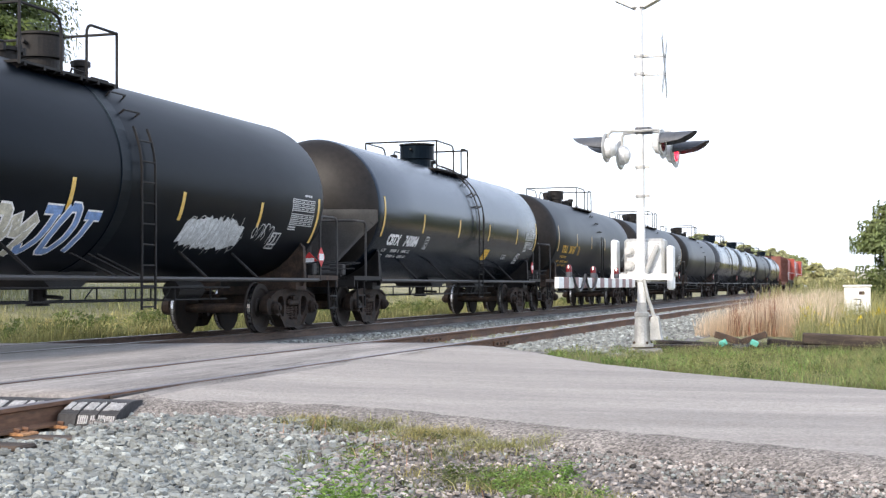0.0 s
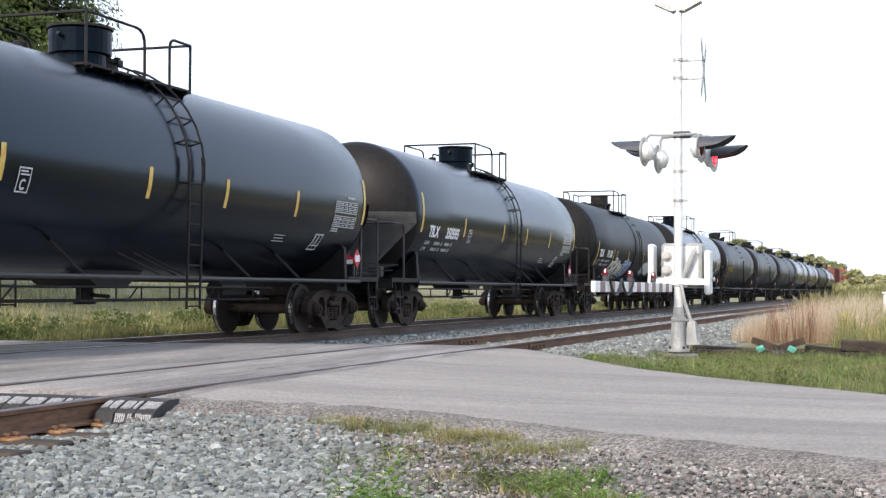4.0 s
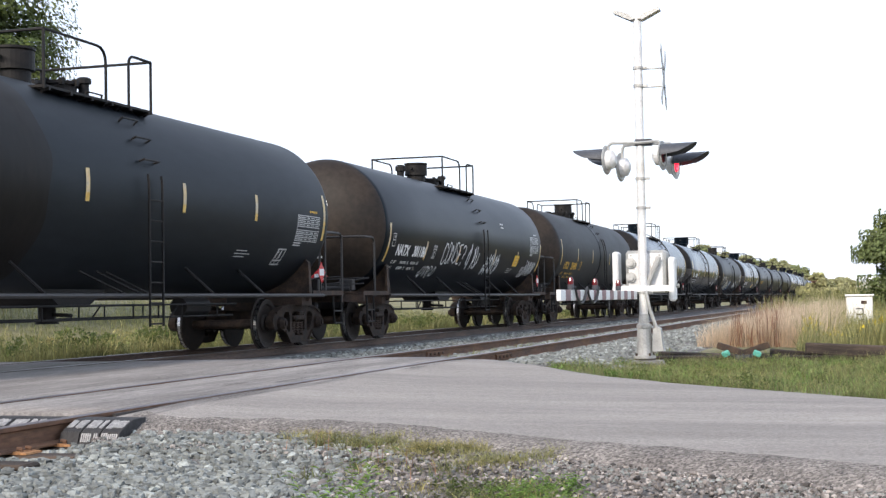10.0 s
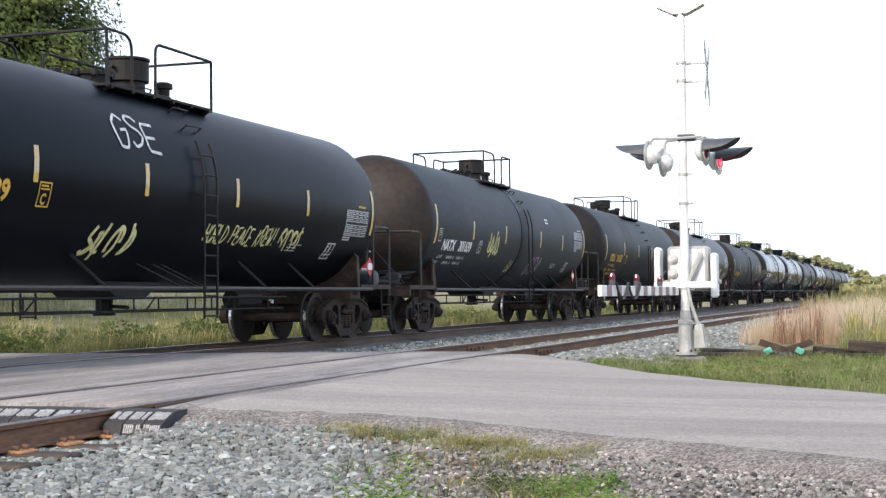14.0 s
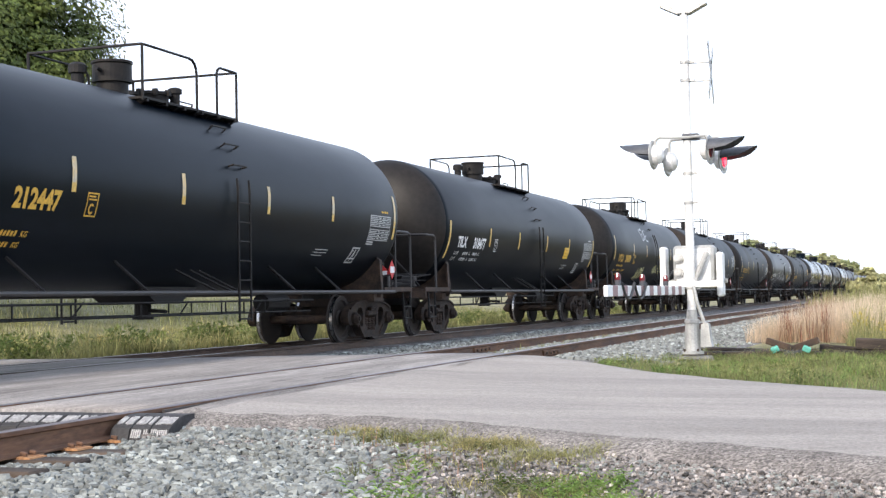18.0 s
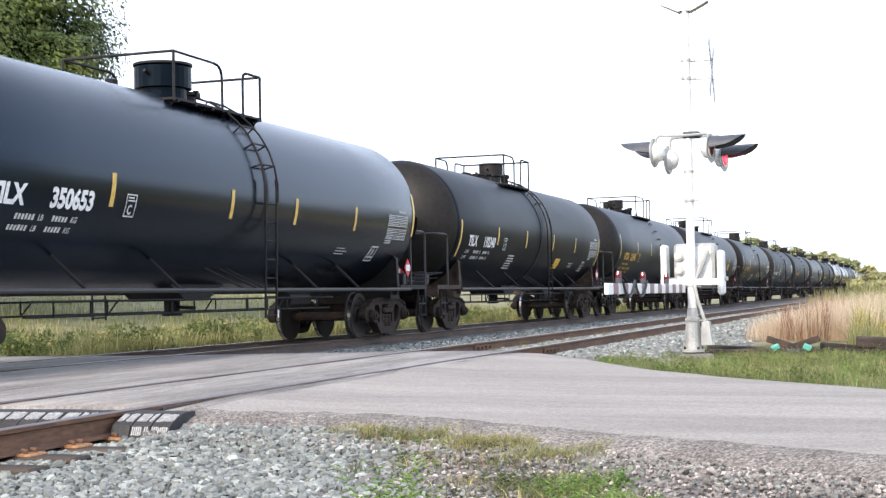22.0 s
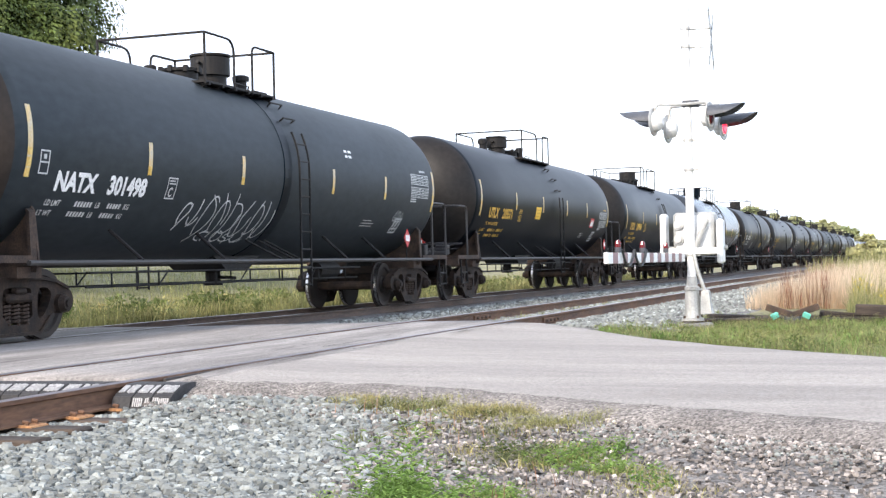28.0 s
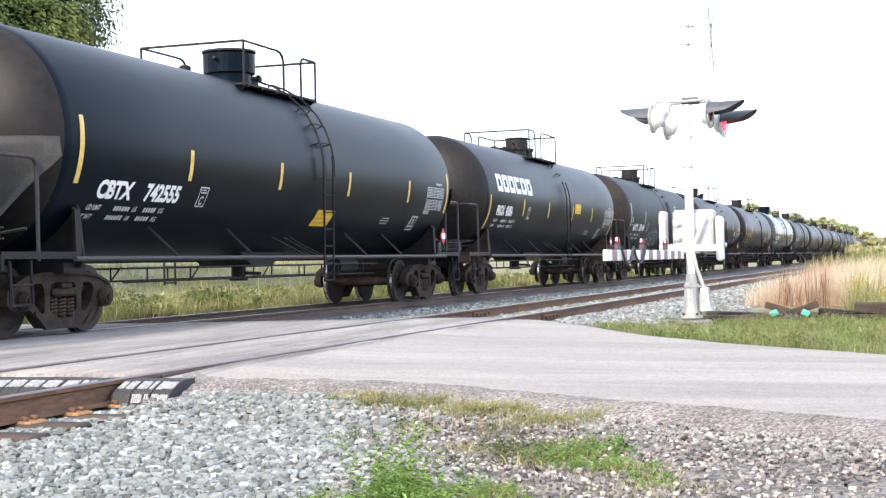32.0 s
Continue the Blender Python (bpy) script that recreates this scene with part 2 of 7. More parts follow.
M = dict(
    # tank paints: their specular tint adds blue to the sky's reflection
    satin=mat("black_tank_paint", (0.0016, 0.0032, 0.0056), 0.38, var=0.35, scale=0.6, fine=6, bump=0.03, bscale=2, coat=0.0, stretch=(1, 0.35, 1), obrand=0.2, spec=0.14, sky_tint=(0.50, 0.76, 1.0)),
    deep=mat("deep_black_tank_paint", (0.0018, 0.0030, 0.0050), 0.38, var=0.35, scale=0.6, fine=6, bump=0.03, bscale=2, stretch=(1, 0.35, 1), spec=0.085, sky_tint=(0.45, 0.72, 1.0)),
    slate=mat("slate_grey_paint", (0.018, 0.0235, 0.0275), 0.55, var=0.3, scale=0.8, fine=8, bump=0.04, bscale=3, col2=(0.030, 0.033, 0.034), amount=0.9, spec=0.3, stretch=(1, 0.5, 1), sky_tint=(0.6, 0.82, 1.0)),
    glosshead=mat("dusty_glossy_head", (0.011, 0.0135, 0.017), 0.44, var=0.3, scale=1.2, fine=9, bump=0.02, bscale=3, coat=0.35, spec=0.55),
    stain=mat("brown_spill_stain", (0.0065, 0.0058, 0.0054), 0.5, var=0.4, scale=1.5, fine=9, bump=0.04, bscale=4, col2=(0.012, 0.0098, 0.008), spec=0.16, stretch=(1, 1, 0.3)),
    mainrail=mat("dark_main_rail", (0.075, 0.050, 0.038), 0.7, var=0.4, scale=5, bump=0.2, col2=(0.120, 0.076, 0.054), stretch=(1, 0.2, 1)),
    mainhead=mat("worn_rail_head", (0.24, 0.23, 0.225), 0.34, 0.9, var=0.2, scale=8, bump=0.05, stretch=(1, 0.1, 1)),
    weed=mat("dark_weed_leaf", (0.085, 0.135, 0.035), 0.7, var=0.35, scale=0.8, bump=0, island=0.4, col2=(0.19, 0.21, 0.065)),
    gloss=mat("glossy_black_paint", (0.0016, 0.0036, 0.0075), 0.23, var=0.3, scale=0.6, fine=5, bump=0.02, bscale=1.5, stretch=(1, 0.35, 1), spec=0.38, sky_tint=(0.36, 0.66, 1.0)),
    rusty=mat("dusty_black_paint", (0.014, 0.015, 0.016), 0.55, var=0.4, scale=0.8, fine=8, bump=0.04, bscale=3, col2=(0.026, 0.024, 0.022), amount=0.9, spec=0.28, stretch=(1, 0.5, 1), obrand=0.2, sky_tint=(0.6, 0.82, 1.0)),
    head=mat("grimy_head_paint", (0.009, 0.0088, 0.009), 0.50, var=0.35, scale=0.8, fine=9, bump=0.03, bscale=4, col2=(0.021, 0.0172, 0.0148), amount=1.0, spec=0.2),
    dull=mat("dull_black_paint", (0.0085, 0.0098, 0.0115), 0.5, var=0.3, scale=0.6, fine=6, bump=0.03, bscale=2, stretch=(1, 0.35, 1), spec=0.22, sky_tint=(0.55, 0.8, 1.0)),
    rusthead=mat("rusty_head_paint", (0.009, 0.0075, 0.0065), 0.60, var=0.4, scale=0.8, fine=9, bump=0.05, bscale=4, col2=(0.042, 0.030, 0.022), amount=0.9, spec=0.26),
    frame=mat("underframe_black", (0.006, 0.006, 0.0068), 0.6, var=0.4, scale=4, bump=0.1, col2=(0.016, 0.0135, 0.012), spec=0.28),
    tube=mat("dusty_handrail", (0.030, 0.030, 0.032), 0.55, var=0.35, scale=6, bump=0.05, col2=(0.045, 0.040, 0.036)),
    grey=mat("shield_grey", (0.085, 0.082, 0.078), 0.6, var=0.25, scale=3, bump=0.05),
    brown=mat("rusty_bolster", (0.032, 0.020, 0.014), 0.8, var=0.45, scale=5, bump=0.15, col2=(0.075, 0.045, 0.03)),
    cast=mat("cast_steel", (0.015, 0.0112, 0.0092), 0.75, var=0.4, scale=7, bump=0.25, bscale=50, col2=(0.046, 0.029, 0.020), spec=0.3),
    wheel=mat("wheel_steel", (0.022, 0.017, 0.014), 0.7, var=0.35, scale=9, bump=0.1, col2=(0.036, 0.025, 0.018)),
    tread=mat("polished_tread", (0.42, 0.42, 0.42), 0.28, 1.0, var=0.15, scale=20, bump=0.03),
    yellow=mat("yellow_reflector", (0.72, 0.42, 0.06), 0.45, var=0.2, scale=9, bump=0.02, col2=(0.80, 0.58, 0.20)),
    cream=mat("faded_reflector", (0.62, 0.56, 0.42), 0.5, var=0.25, scale=9, bump=0.02, col2=(0.70, 0.50, 0.22)),
    white=mat("white_lettering", (0.78, 0.78, 0.76), 0.6, var=0.15, scale=20, bump=0.02),
    ylet=mat("yellow_lettering", (0.62, 0.36, 0.05), 0.6, var=0.2, scale=20, bump=0.02),
    panel=mat("pale_stencil", (0.52, 0.53, 0.52), 0.6, var=0.2, scale=20, bump=0.02),
    ydecal=mat("yellow_decal", (0.80, 0.48, 0.03), 0.5, var=0.15, scale=10, bump=0.02),
    red=mat("placard_red", (0.55, 0.03, 0.03), 0.5, var=0.2, scale=10, bump=0.02),
    sprayw=mat("pale_spray_paint", (0.55, 0.57, 0.57), 0.7, var=0.3, scale=8, bump=0.02),
    sprayy=mat("yellow_spray_paint", (0.62, 0.58, 0.28), 0.7, var=0.3, scale=8, bump=0.02),
    sprayp=mat("pink_spray_paint", (0.50, 0.36, 0.45), 0.7, var=0.3, scale=8, bump=0.02),
    sprayb=mat("blue_spray_paint", (0.16, 0.27, 0.48), 0.7, var=0.3, scale=8, bump=0.02),
    spraysand=mat("sand_spray_paint", (0.50, 0.48, 0.38), 0.7, var=0.3, scale=8, bump=0.02),
    loco=mat("red_engine_paint", (0.30, 0.045, 0.030), 0.5, var=0.3, scale=2, bump=0.05),
    box=mat("oxide_hopper_paint", (0.16, 0.05, 0.035), 0.65, var=0.35, scale=2, bump=0.1),
    glass=mat("dark_glass", (0.02, 0.025, 0.03), 0.08, bump=0),
    rail=mat("rusty_rail", (0.125, 0.064, 0.040), 0.75, var=0.4, scale=5, bump=0.2, col2=(0.19, 0.095, 0.050), stretch=(1, 0.2, 1)),
    railtop=mat("rail_head", (0.20, 0.17, 0.165), 0.42, 0.8, var=0.25, scale=8, bump=0.05, stretch=(1, 0.1, 1)),
    orange=mat("fresh_rust", (0.30, 0.13, 0.055), 0.85, var=0.4, scale=8, bump=0.2, col2=(0.42, 0.22, 0.10)),
    tie=mat("creosoted_wood", (0.048, 0.036, 0.029), 0.9, var=0.45, scale=4, bump=0.5, bscale=30, col2=(0.095, 0.068, 0.050), stretch=(0.3, 3, 3), obrand=0.3),
    rotten=mat("rotten_wood", (0.026, 0.019, 0.015), 0.9, var=0.5, scale=4, bump=0.6, bscale=25, col2=(0.075, 0.055, 0.043), stretch=(0.3, 3, 3), obrand=0.35),
    rubber=mat("crossing_rubber", (0.030, 0.029, 0.030), 0.75, var=0.35, scale=8, bump=0.2),
    lime=mat("dusty_white_moulding", (0.40, 0.39, 0.38), 0.8, var=0.3, scale=30, bump=0.2),
    asphalt=mat("worn_asphalt", (0.272, 0.246, 0.222), 0.9, var=0.13, scale=1.0, fine=5, bump=0.5, bscale=120, col2=(0.345, 0.313, 0.283), stretch=(0.16, 1.1, 1), turn=33, speck=0.22, cell=70),
    plank=mat("grimy_crossing_asphalt", (0.222, 0.200, 0.184), 0.9, var=0.28, scale=1.6, fine=12, bump=0.5, bscale=90, col2=(0.315, 0.290, 0.270), stretch=(1.2, 0.14, 1), speck=0.24, cell=60),
    edge=mat("crumbled_asphalt", (0.178, 0.156, 0.140), 0.95, var=0.4, scale=3, fine=30, bump=0.9, bscale=50, col2=(0.235, 0.21, 0.188), speck=0.6, cell=80),
    seam=mat("dark_flangeway", (0.055, 0.048, 0.045), 0.9, var=0.3, scale=9, bump=0.3),
    soil=mat("gravelly_soil", (0.125, 0.117, 0.108), 0.95, var=0.45, scale=1.2, fine=35, bump=0.9, bscale=40, col2=(0.185, 0.175, 0.165), speck=0.5, cell=60),
    meadow=mat("meadow_ground", (0.15, 0.145, 0.065), 0.95, var=0.4, scale=0.4, fine=5, bump=0.5, bscale=8, col2=(0.27, 0.235, 0.12)),
    stone=mat("grey_ballast", (0.196, 0.209, 0.197), 0.85, var=0.2, scale=6, fine=60, bump=0.3, bscale=60, island=0.42),
    stone2=mat("brown_gravel", (0.205, 0.184, 0.170), 0.9, var=0.25, scale=6, fine=60, bump=0.3, bscale=60, island=0.65),
    alu=mat("galvanized_mast", (0.68, 0.68, 0.67), 0.45, 0.1, var=0.15, scale=6, bump=0.05),
    sigwhite=mat("signal_white_paint", (0.80, 0.80, 0.79), 0.5, var=0.1, scale=8, bump=0.04),
    mech=mat("weathered_aluminium", (0.40, 0.40, 0.385), 0.5, 0.3, var=0.2, scale=6, bump=0.08),
    hood=mat("black_hood", (0.055, 0.060, 0.070), 0.5, var=0.3, scale=8, bump=0.05),
    lens_off=mat("red_lens", (0.12, 0.010, 0.014), 0.2, bump=0),
    lens_on=glow("lit_red_lens", (1.0, 0.015, 0.05), 1.3),
    armred=mat("faded_red_sheeting", (0.27, 0.16, 0.165), 0.55, var=0.2, scale=8, bump=0.03),
    cable=mat("black_cable", (0.03, 0.03, 0.032), 0.6, bump=0),
    concrete=mat("concrete", (0.26, 0.25, 0.235), 0.9, var=0.2, scale=5, bump=0.3),
    teal=mat("verdigris_paint", (0.10, 0.42, 0.34), 0.6, var=0.2, scale=12, bump=0.1),
    cabinet=mat("white_cabinet", (0.74, 0.73, 0.70), 0.55, var=0.15, scale=3, bump=0.05),
    roof=mat("pale_roofing", (0.80, 0.80, 0.78), 0.6, var=0.08, scale=0.1, bump=0),
    blade=mat("weed_green", (0.165, 0.30, 0.065), 0.7, var=0.3, scale=2, bump=0, island=0.3, col2=(0.25, 0.36, 0.10)),
    olive=mat("olive_grass", (0.150, 0.178, 0.076), 0.75, var=0.35, scale=0.7, bump=0, island=0.35, col2=(0.235, 0.235, 0.10)),
    lime_grass=mat("yellow_green_grass", (0.36, 0.37, 0.16), 0.75, var=0.3, scale=1.5, bump=0, island=0.35, col2=(0.40, 0.34, 0.14)),
    dry=mat("dry_grass", (0.31, 0.285, 0.125), 0.8, var=0.35, scale=0.7, bump=0, island=0.35, col2=(0.215, 0.225, 0.08)),
    stalk=mat("red_brown_stalk", (0.20, 0.10, 0.06), 0.85, var=0.3, scale=2, bump=0, island=0.35),
    reed=mat("tan_reed", (0.76, 0.58, 0.41), 0.85, var=0.3, scale=0.7, bump=0, island=0.25, col2=(0.72, 0.60, 0.44)),
    seed=mat("brown_seedhead", (0.22, 0.11, 0.07), 0.9, var=0.3, scale=3, bump=0, island=0.3),
    gold=mat("goldenrod", (0.52, 0.40, 0.03), 0.8, var=0.3, scale=3, bump=0, island=0.3),
    bark=mat("bark", (0.10, 0.075, 0.055), 0.95, var=0.4, scale=4, bump=0.6, bscale=15),
    leaf=mat("dark_leaf", (0.045, 0.090, 0.022), 0.6, spec=0.2, var=0.3, scale=0.35, fine=3, bump=0, island=0.4, col2=(0.15, 0.165, 0.042), amount=0.8),
    # far and yellowing leaves: distance haze is put in as a paler colour
    leaff=mat("far_leaf", (0.32, 0.37, 0.17), 0.7, var=0.3, scale=0.15, fine=2, bump=0, island=0.3, col2=(0.42, 0.42, 0.20)),
    leafy=mat("yellowing_leaf", (0.44, 0.44, 0.22), 0.7, var=0.3, scale=0.15, fine=2, bump=0, island=0.35, col2=(0.46, 0.43, 0.22)),
    leafm=mat("green_leaf", (0.22, 0.30, 0.13), 0.7, var=0.3, scale=0.15, fine=2, bump=0, island=0.35, col2=(0.17, 0.18, 0.05)),
)



def thin_leaf(m, share):
    """Lets part of the light through a leaf or a blade."""
    t = m.node_tree
    b, out = t.nodes["Principled BSDF"], t.nodes["Material Output"]
    tr, mx = t.nodes.new("ShaderNodeBsdfTranslucent"), t.nodes.new("ShaderNodeMixShader")
    t.links.new(b.inputs["Base Color"].links[0].from_socket, tr.inputs[0])
    mx.inputs[0].default_value = share
    t.links.new(b.outputs[0], mx.inputs[1])
    t.links.new(tr.outputs[0], mx.inputs[2])
    t.links.new(mx.outputs[0], out.inputs[0])


for key in ("leaff", "leafy", "leafm", "weed", "blade", "lime_grass", "dry", "reed", "olive"):
    thin_leaf(M[key], 0.45)

# ---- mesh helpers ----


def obj(name, bm, material, parent=None, label="", smooth=False, loc=(0, 0, 0)):
    me = bpy.data.meshes.new(name)
    if smooth:
        for f in bm.faces:
            f.smooth = True
    bm.to_mesh(me)
    bm.free()
    for mm in (material if isinstance(material, (list, tuple)) else (material,)):
        me.materials.append(mm)
    ob = new(name, me)
    ob.location = loc
    if parent:
        ob.parent = parent
    if label:
        ob["label"] = label
    return ob


def part(name, bm, material, parent, label="", smooth=False, loc=(0, 0, 0)):
    return obj(name, bm, material, parent, label, smooth, loc)


def raw(name, verts, faces, material, parent=None, smooth=False):
    me = bpy.data.meshes.new(name)
    me.from_pydata(verts, [], faces)
    me.materials.append(material)
    if smooth:
        me.polygons.foreach_set("use_smooth", [True] * len(me.polygons))
    ob = new(name, me)
    if parent:
        ob.parent = parent
    return ob


def box(bm, c, s, rot=None, bevel=0.0):
    m = Matrix.Translation(c) @ (rot.to_4x4() if rot else Matrix.Identity(4)) @ Matrix.Diagonal((*s, 1))
    r = bmesh.ops.create_cube(bm, size=1, matrix=m)
    if bevel:
        es = list({e for v in r["verts"] for e in v.link_edges})
        bmesh.ops.bevel(bm, geom=es, offset=bevel, segments=1, affect="EDGES")
    return bm


def rod(bm, a, b, r, seg=8, r2=None):
    a, b = Vector(a), Vector(b)
    d = b - a
    m = Matrix.Translation((a + b) / 2) @ d.to_track_quat("Z", "Y").to_matrix().to_4x4()
    bmesh.ops.create_cone(bm, cap_ends=True, segments=seg, radius1=r, radius2=r if r2 is None else r2, depth=d.length, matrix=m)
    return bm


def pipe(bm, pts, r, seg=6):
    """One bent tube through the points."""
    pts = [Vector(p) for p in pts]
    pts = [p for i, p in enumerate(pts) if i == 0 or (p - pts[i - 1]).length > 1e-5]
    rings, ref = [], None
    for i, p in enumerate(pts):
        d0 = (p - pts[i - 1]).normalized() if i else None
        d1 = (pts[i + 1] - p).normalized() if i < len(pts) - 1 else None
        d = ((d0 or d1) + (d1 or d0)).normalized()
        if ref is None:
            ref = d.orthogonal().normalized()
        ref = (ref - d * ref.dot(d)).normalized()
        side = d.cross(ref)
        k = 1.0
        if d0 and d1:
            k = 1 / max(0.7, math.sqrt(max(0.0, (1 + d0.dot(d1)) / 2)))
        rings.append([bm.verts.new(p + (ref * math.cos(2 * math.pi * j / seg) + side * math.sin(2 * math.pi * j / seg)) * r * (k if i else 1.0)) for j in range(seg)])
    for a, b in zip(rings[:-1], rings[1:]):
        for j in range(seg):
            bm.faces.new((a[j], a[(j + 1) % seg], b[(j + 1) % seg], b[j]))
    bm.faces.new(rings[0][::-1])
    bm.faces.new(rings[-1])
    return bm


def bend(a, b, c, n=4):
    """Points of a rounded corner from a by b to c."""
    a, b, c = Vector(a), Vector(b), Vector(c)
    return [a.lerp(b, i / n).lerp(b.lerp(c, i / n), i / n) for i in range(n + 1)]


def lathe(bm, prof, seg=32, axis="Y"):
    """Turns (along, radius) pairs round an axis through the origin."""
    rings = []
    for h, r in prof:
        ring = []
        for i in range(seg):
            a = 2 * math.pi * i / seg
            p = (r * math.cos(a), h, r * math.sin(a)) if axis == "Y" else ((h, r * math.cos(a), r * math.sin(a)) if axis == "X" else (r * math.cos(a), r * math.sin(a), h))
            ring.append(bm.verts.new(p))
        rings.append(ring)
    for p, q in zip(rings[:-1], rings[1:]):
        for i in range(seg):
            bm.faces.new((p[i], p[(i + 1) % seg], q[(i + 1) % seg], q[i]))
    bm.faces.new(rings[0][::-1])
    bm.faces.new(rings[-1])
    bmesh.ops.recalc_face_normals(bm, faces=bm.faces)
    return bm


def prism(bm, poly, ax, a, b):
    """Extrudes a polygon; ax tells the axis along which it runs from a to b."""
    def p(u, v, w):
        return {"X": (w, u, v), "Y": (u, w, v), "Z": (u, v, w)}[ax]
    lo = [bm.verts.new(p(u, v, a)) for u, v in poly]
    hi = [bm.verts.new(p(u, v, b)) for u, v in poly]
    n = len(poly)
    for i in range(n):
        bm.faces.new((lo[i], lo[(i + 1) % n], hi[(i + 1) % n], hi[i]))
    bm.faces.new(lo[::-1])
    bm.faces.new(hi)
    bmesh.ops.recalc_face_normals(bm, faces=bm.faces)
    return bm


def B():
    return bmesh.new()


def thing(name, label, category, group="", loc=(0, 0, 0)):
    ob = new(name)
    ob.empty_display_size = 0.1
    ob.location = loc
    return tagged(ob, label, category, group)


# ---- ground ----
MAIN, SIDING = -11.57, -6.20      # track centres, running along y
SID_Z = 0.04                      # siding rail head
ROAD_A, ROAD_B = 9.2, 19.0        # the crossing between the tracks, along y


near_edge = [(-17, 9.2), (-5.2, 9.3), (-4.92, 9.0), (-4.5, 9.06), (-4.07, 9.16), (-3.62, 9.14), (-3.18, 9.02), (-2.72, 8.81), (-2.27, 8.58), (-1.86, 8.35), (-1.49, 8.18), (-1.14, 8.02), (-0.8, 7.82), (-0.2, 7.44), (1.2, 6.6), (3.2, 5.0), (6, 1.5), (9, -4), (14, -20), (30, -80)]
far_edge = [(-17, 19.0), (-5.0, 18.9), (-4.3, 18.1), (-3.83, 17.24), (-3.28, 16.27), (-2.83, 15.64), (-2.08, 14.8), (-1.44, 14.17), (-0.86, 13.61), (-0.05, 12.76), (1.5, 11.1), (4.5, 8.0), (8.5, 3.6), (13, -4), (19, -21), (36, -80)]


def edge_y(line, x, other):
    for (a, b), (c, d) in zip(line[1:-1], line[2:]):
        if a <= x <= c:
            return b + (d - b) * (x - a) / (c - a)
    return other


def near_y(x):
    """The road's near edge."""
    return edge_y(near_edge, x, 9.2)


def far_y(x):
    return edge_y(far_edge, x, 19.0)


def sm(a, b, v):
    t = max(0.0, min(1.0, (v - a) / (b - a)))
    return t * t * (3 - 2 * t)


def ground_z(x, y):
    z = -0.24
    z += 0.06 * sm(-2.5, -5.0, x) * sm(14, 9, y)
    z -= 0.25 * sm(-2.5, 1.5, x) * sm(24, 34, y)
    z -= 0.15 * sm(-14, -17, x)
    if -5.2 < x < 4 and y < near_y(x) + 0.3:
        z = max(z, -0.075 - 0.055 * sm(-5, -1, x) - 0.12 * sm(0.0, 1.5, near_y(x) - y))
    if -4.6 < x < 8 and far_y(x) - 0.3 < y < far_y(x) + 6:
        z = max(z, -0.07 - 0.055 * sm(-5, -1, x) - 0.17 * sm(0.0, 5.0, y - far_y(x)))
    z += 1.9 * sm(-17, -48, x)
    z += 0.015 * noise.noise((x * 0.6, y * 0.6, 0))
    if y > 150:
        z += 0.004 * (y - 150) * (1 if x > -14 else 0.4)
    if y > 500:
        z = min(z, 2.5)
    return z


xs = sorted({*[-14 + 0.35 * i for i in range(52)], *[-14 - 1.3 * 1.25 ** i for i in range(28)], *[4.2 + 1.3 * 1.25 ** i for i in range(28)]})
ys = sorted({*[3 + 0.4 * i for i in range(80)], *[35 + 1.5 * 1.2 ** i for i in range(33)], *[3 - 2 * 1.3 ** i for i in range(22)]})
vs = [(x, y, ground_z(x, y)) for y in ys for x in xs]
fs = [(j * len(xs) + i, j * len(xs) + i + 1, (j + 1) * len(xs) + i + 1, (j + 1) * len(xs) + i) for j in range(len(ys) - 1) for i in range(len(xs) - 1)]
ground = raw("ground", vs, fs, M["soil"], smooth=True)
ground.data.materials.append(M["meadow"])
for p in ground.data.polygons:
    c = p.center
    if c.x < -14 or c.y > 40 or (c.y > 13.5 and c.x > -3.2):
        p.material_index = 1
tagged(ground, "gravelly soil and meadow around the crossing", "ground", kind="structure")

# the road: a slab that widens at the tracks
def road_z(x):
    return 0.03 * sm(-4.3, -5.3, x) - 0.055 * sm(-5.0, -1.0, x)


def resample(line, n):
    d = [0.0]
    for a, b in zip(line[:-1], line[1:]):
        d.append(d[-1] + math.dist(a, b))
    out = []
    for i in range(n):
        s = d[-1] * (i / (n - 1)) ** 1.6
        k = max(j for j in range(len(d)) if d[j] <= s + 1e-9)
        k = min(k, len(line) - 2)
        u = (s - d[k]) / (d[k + 1] - d[k])
        out.append((line[k][0] + u * (line[k + 1][0] - line[k][0]), line[k][1] + u * (line[k + 1][1] - line[k][1])))
    return out


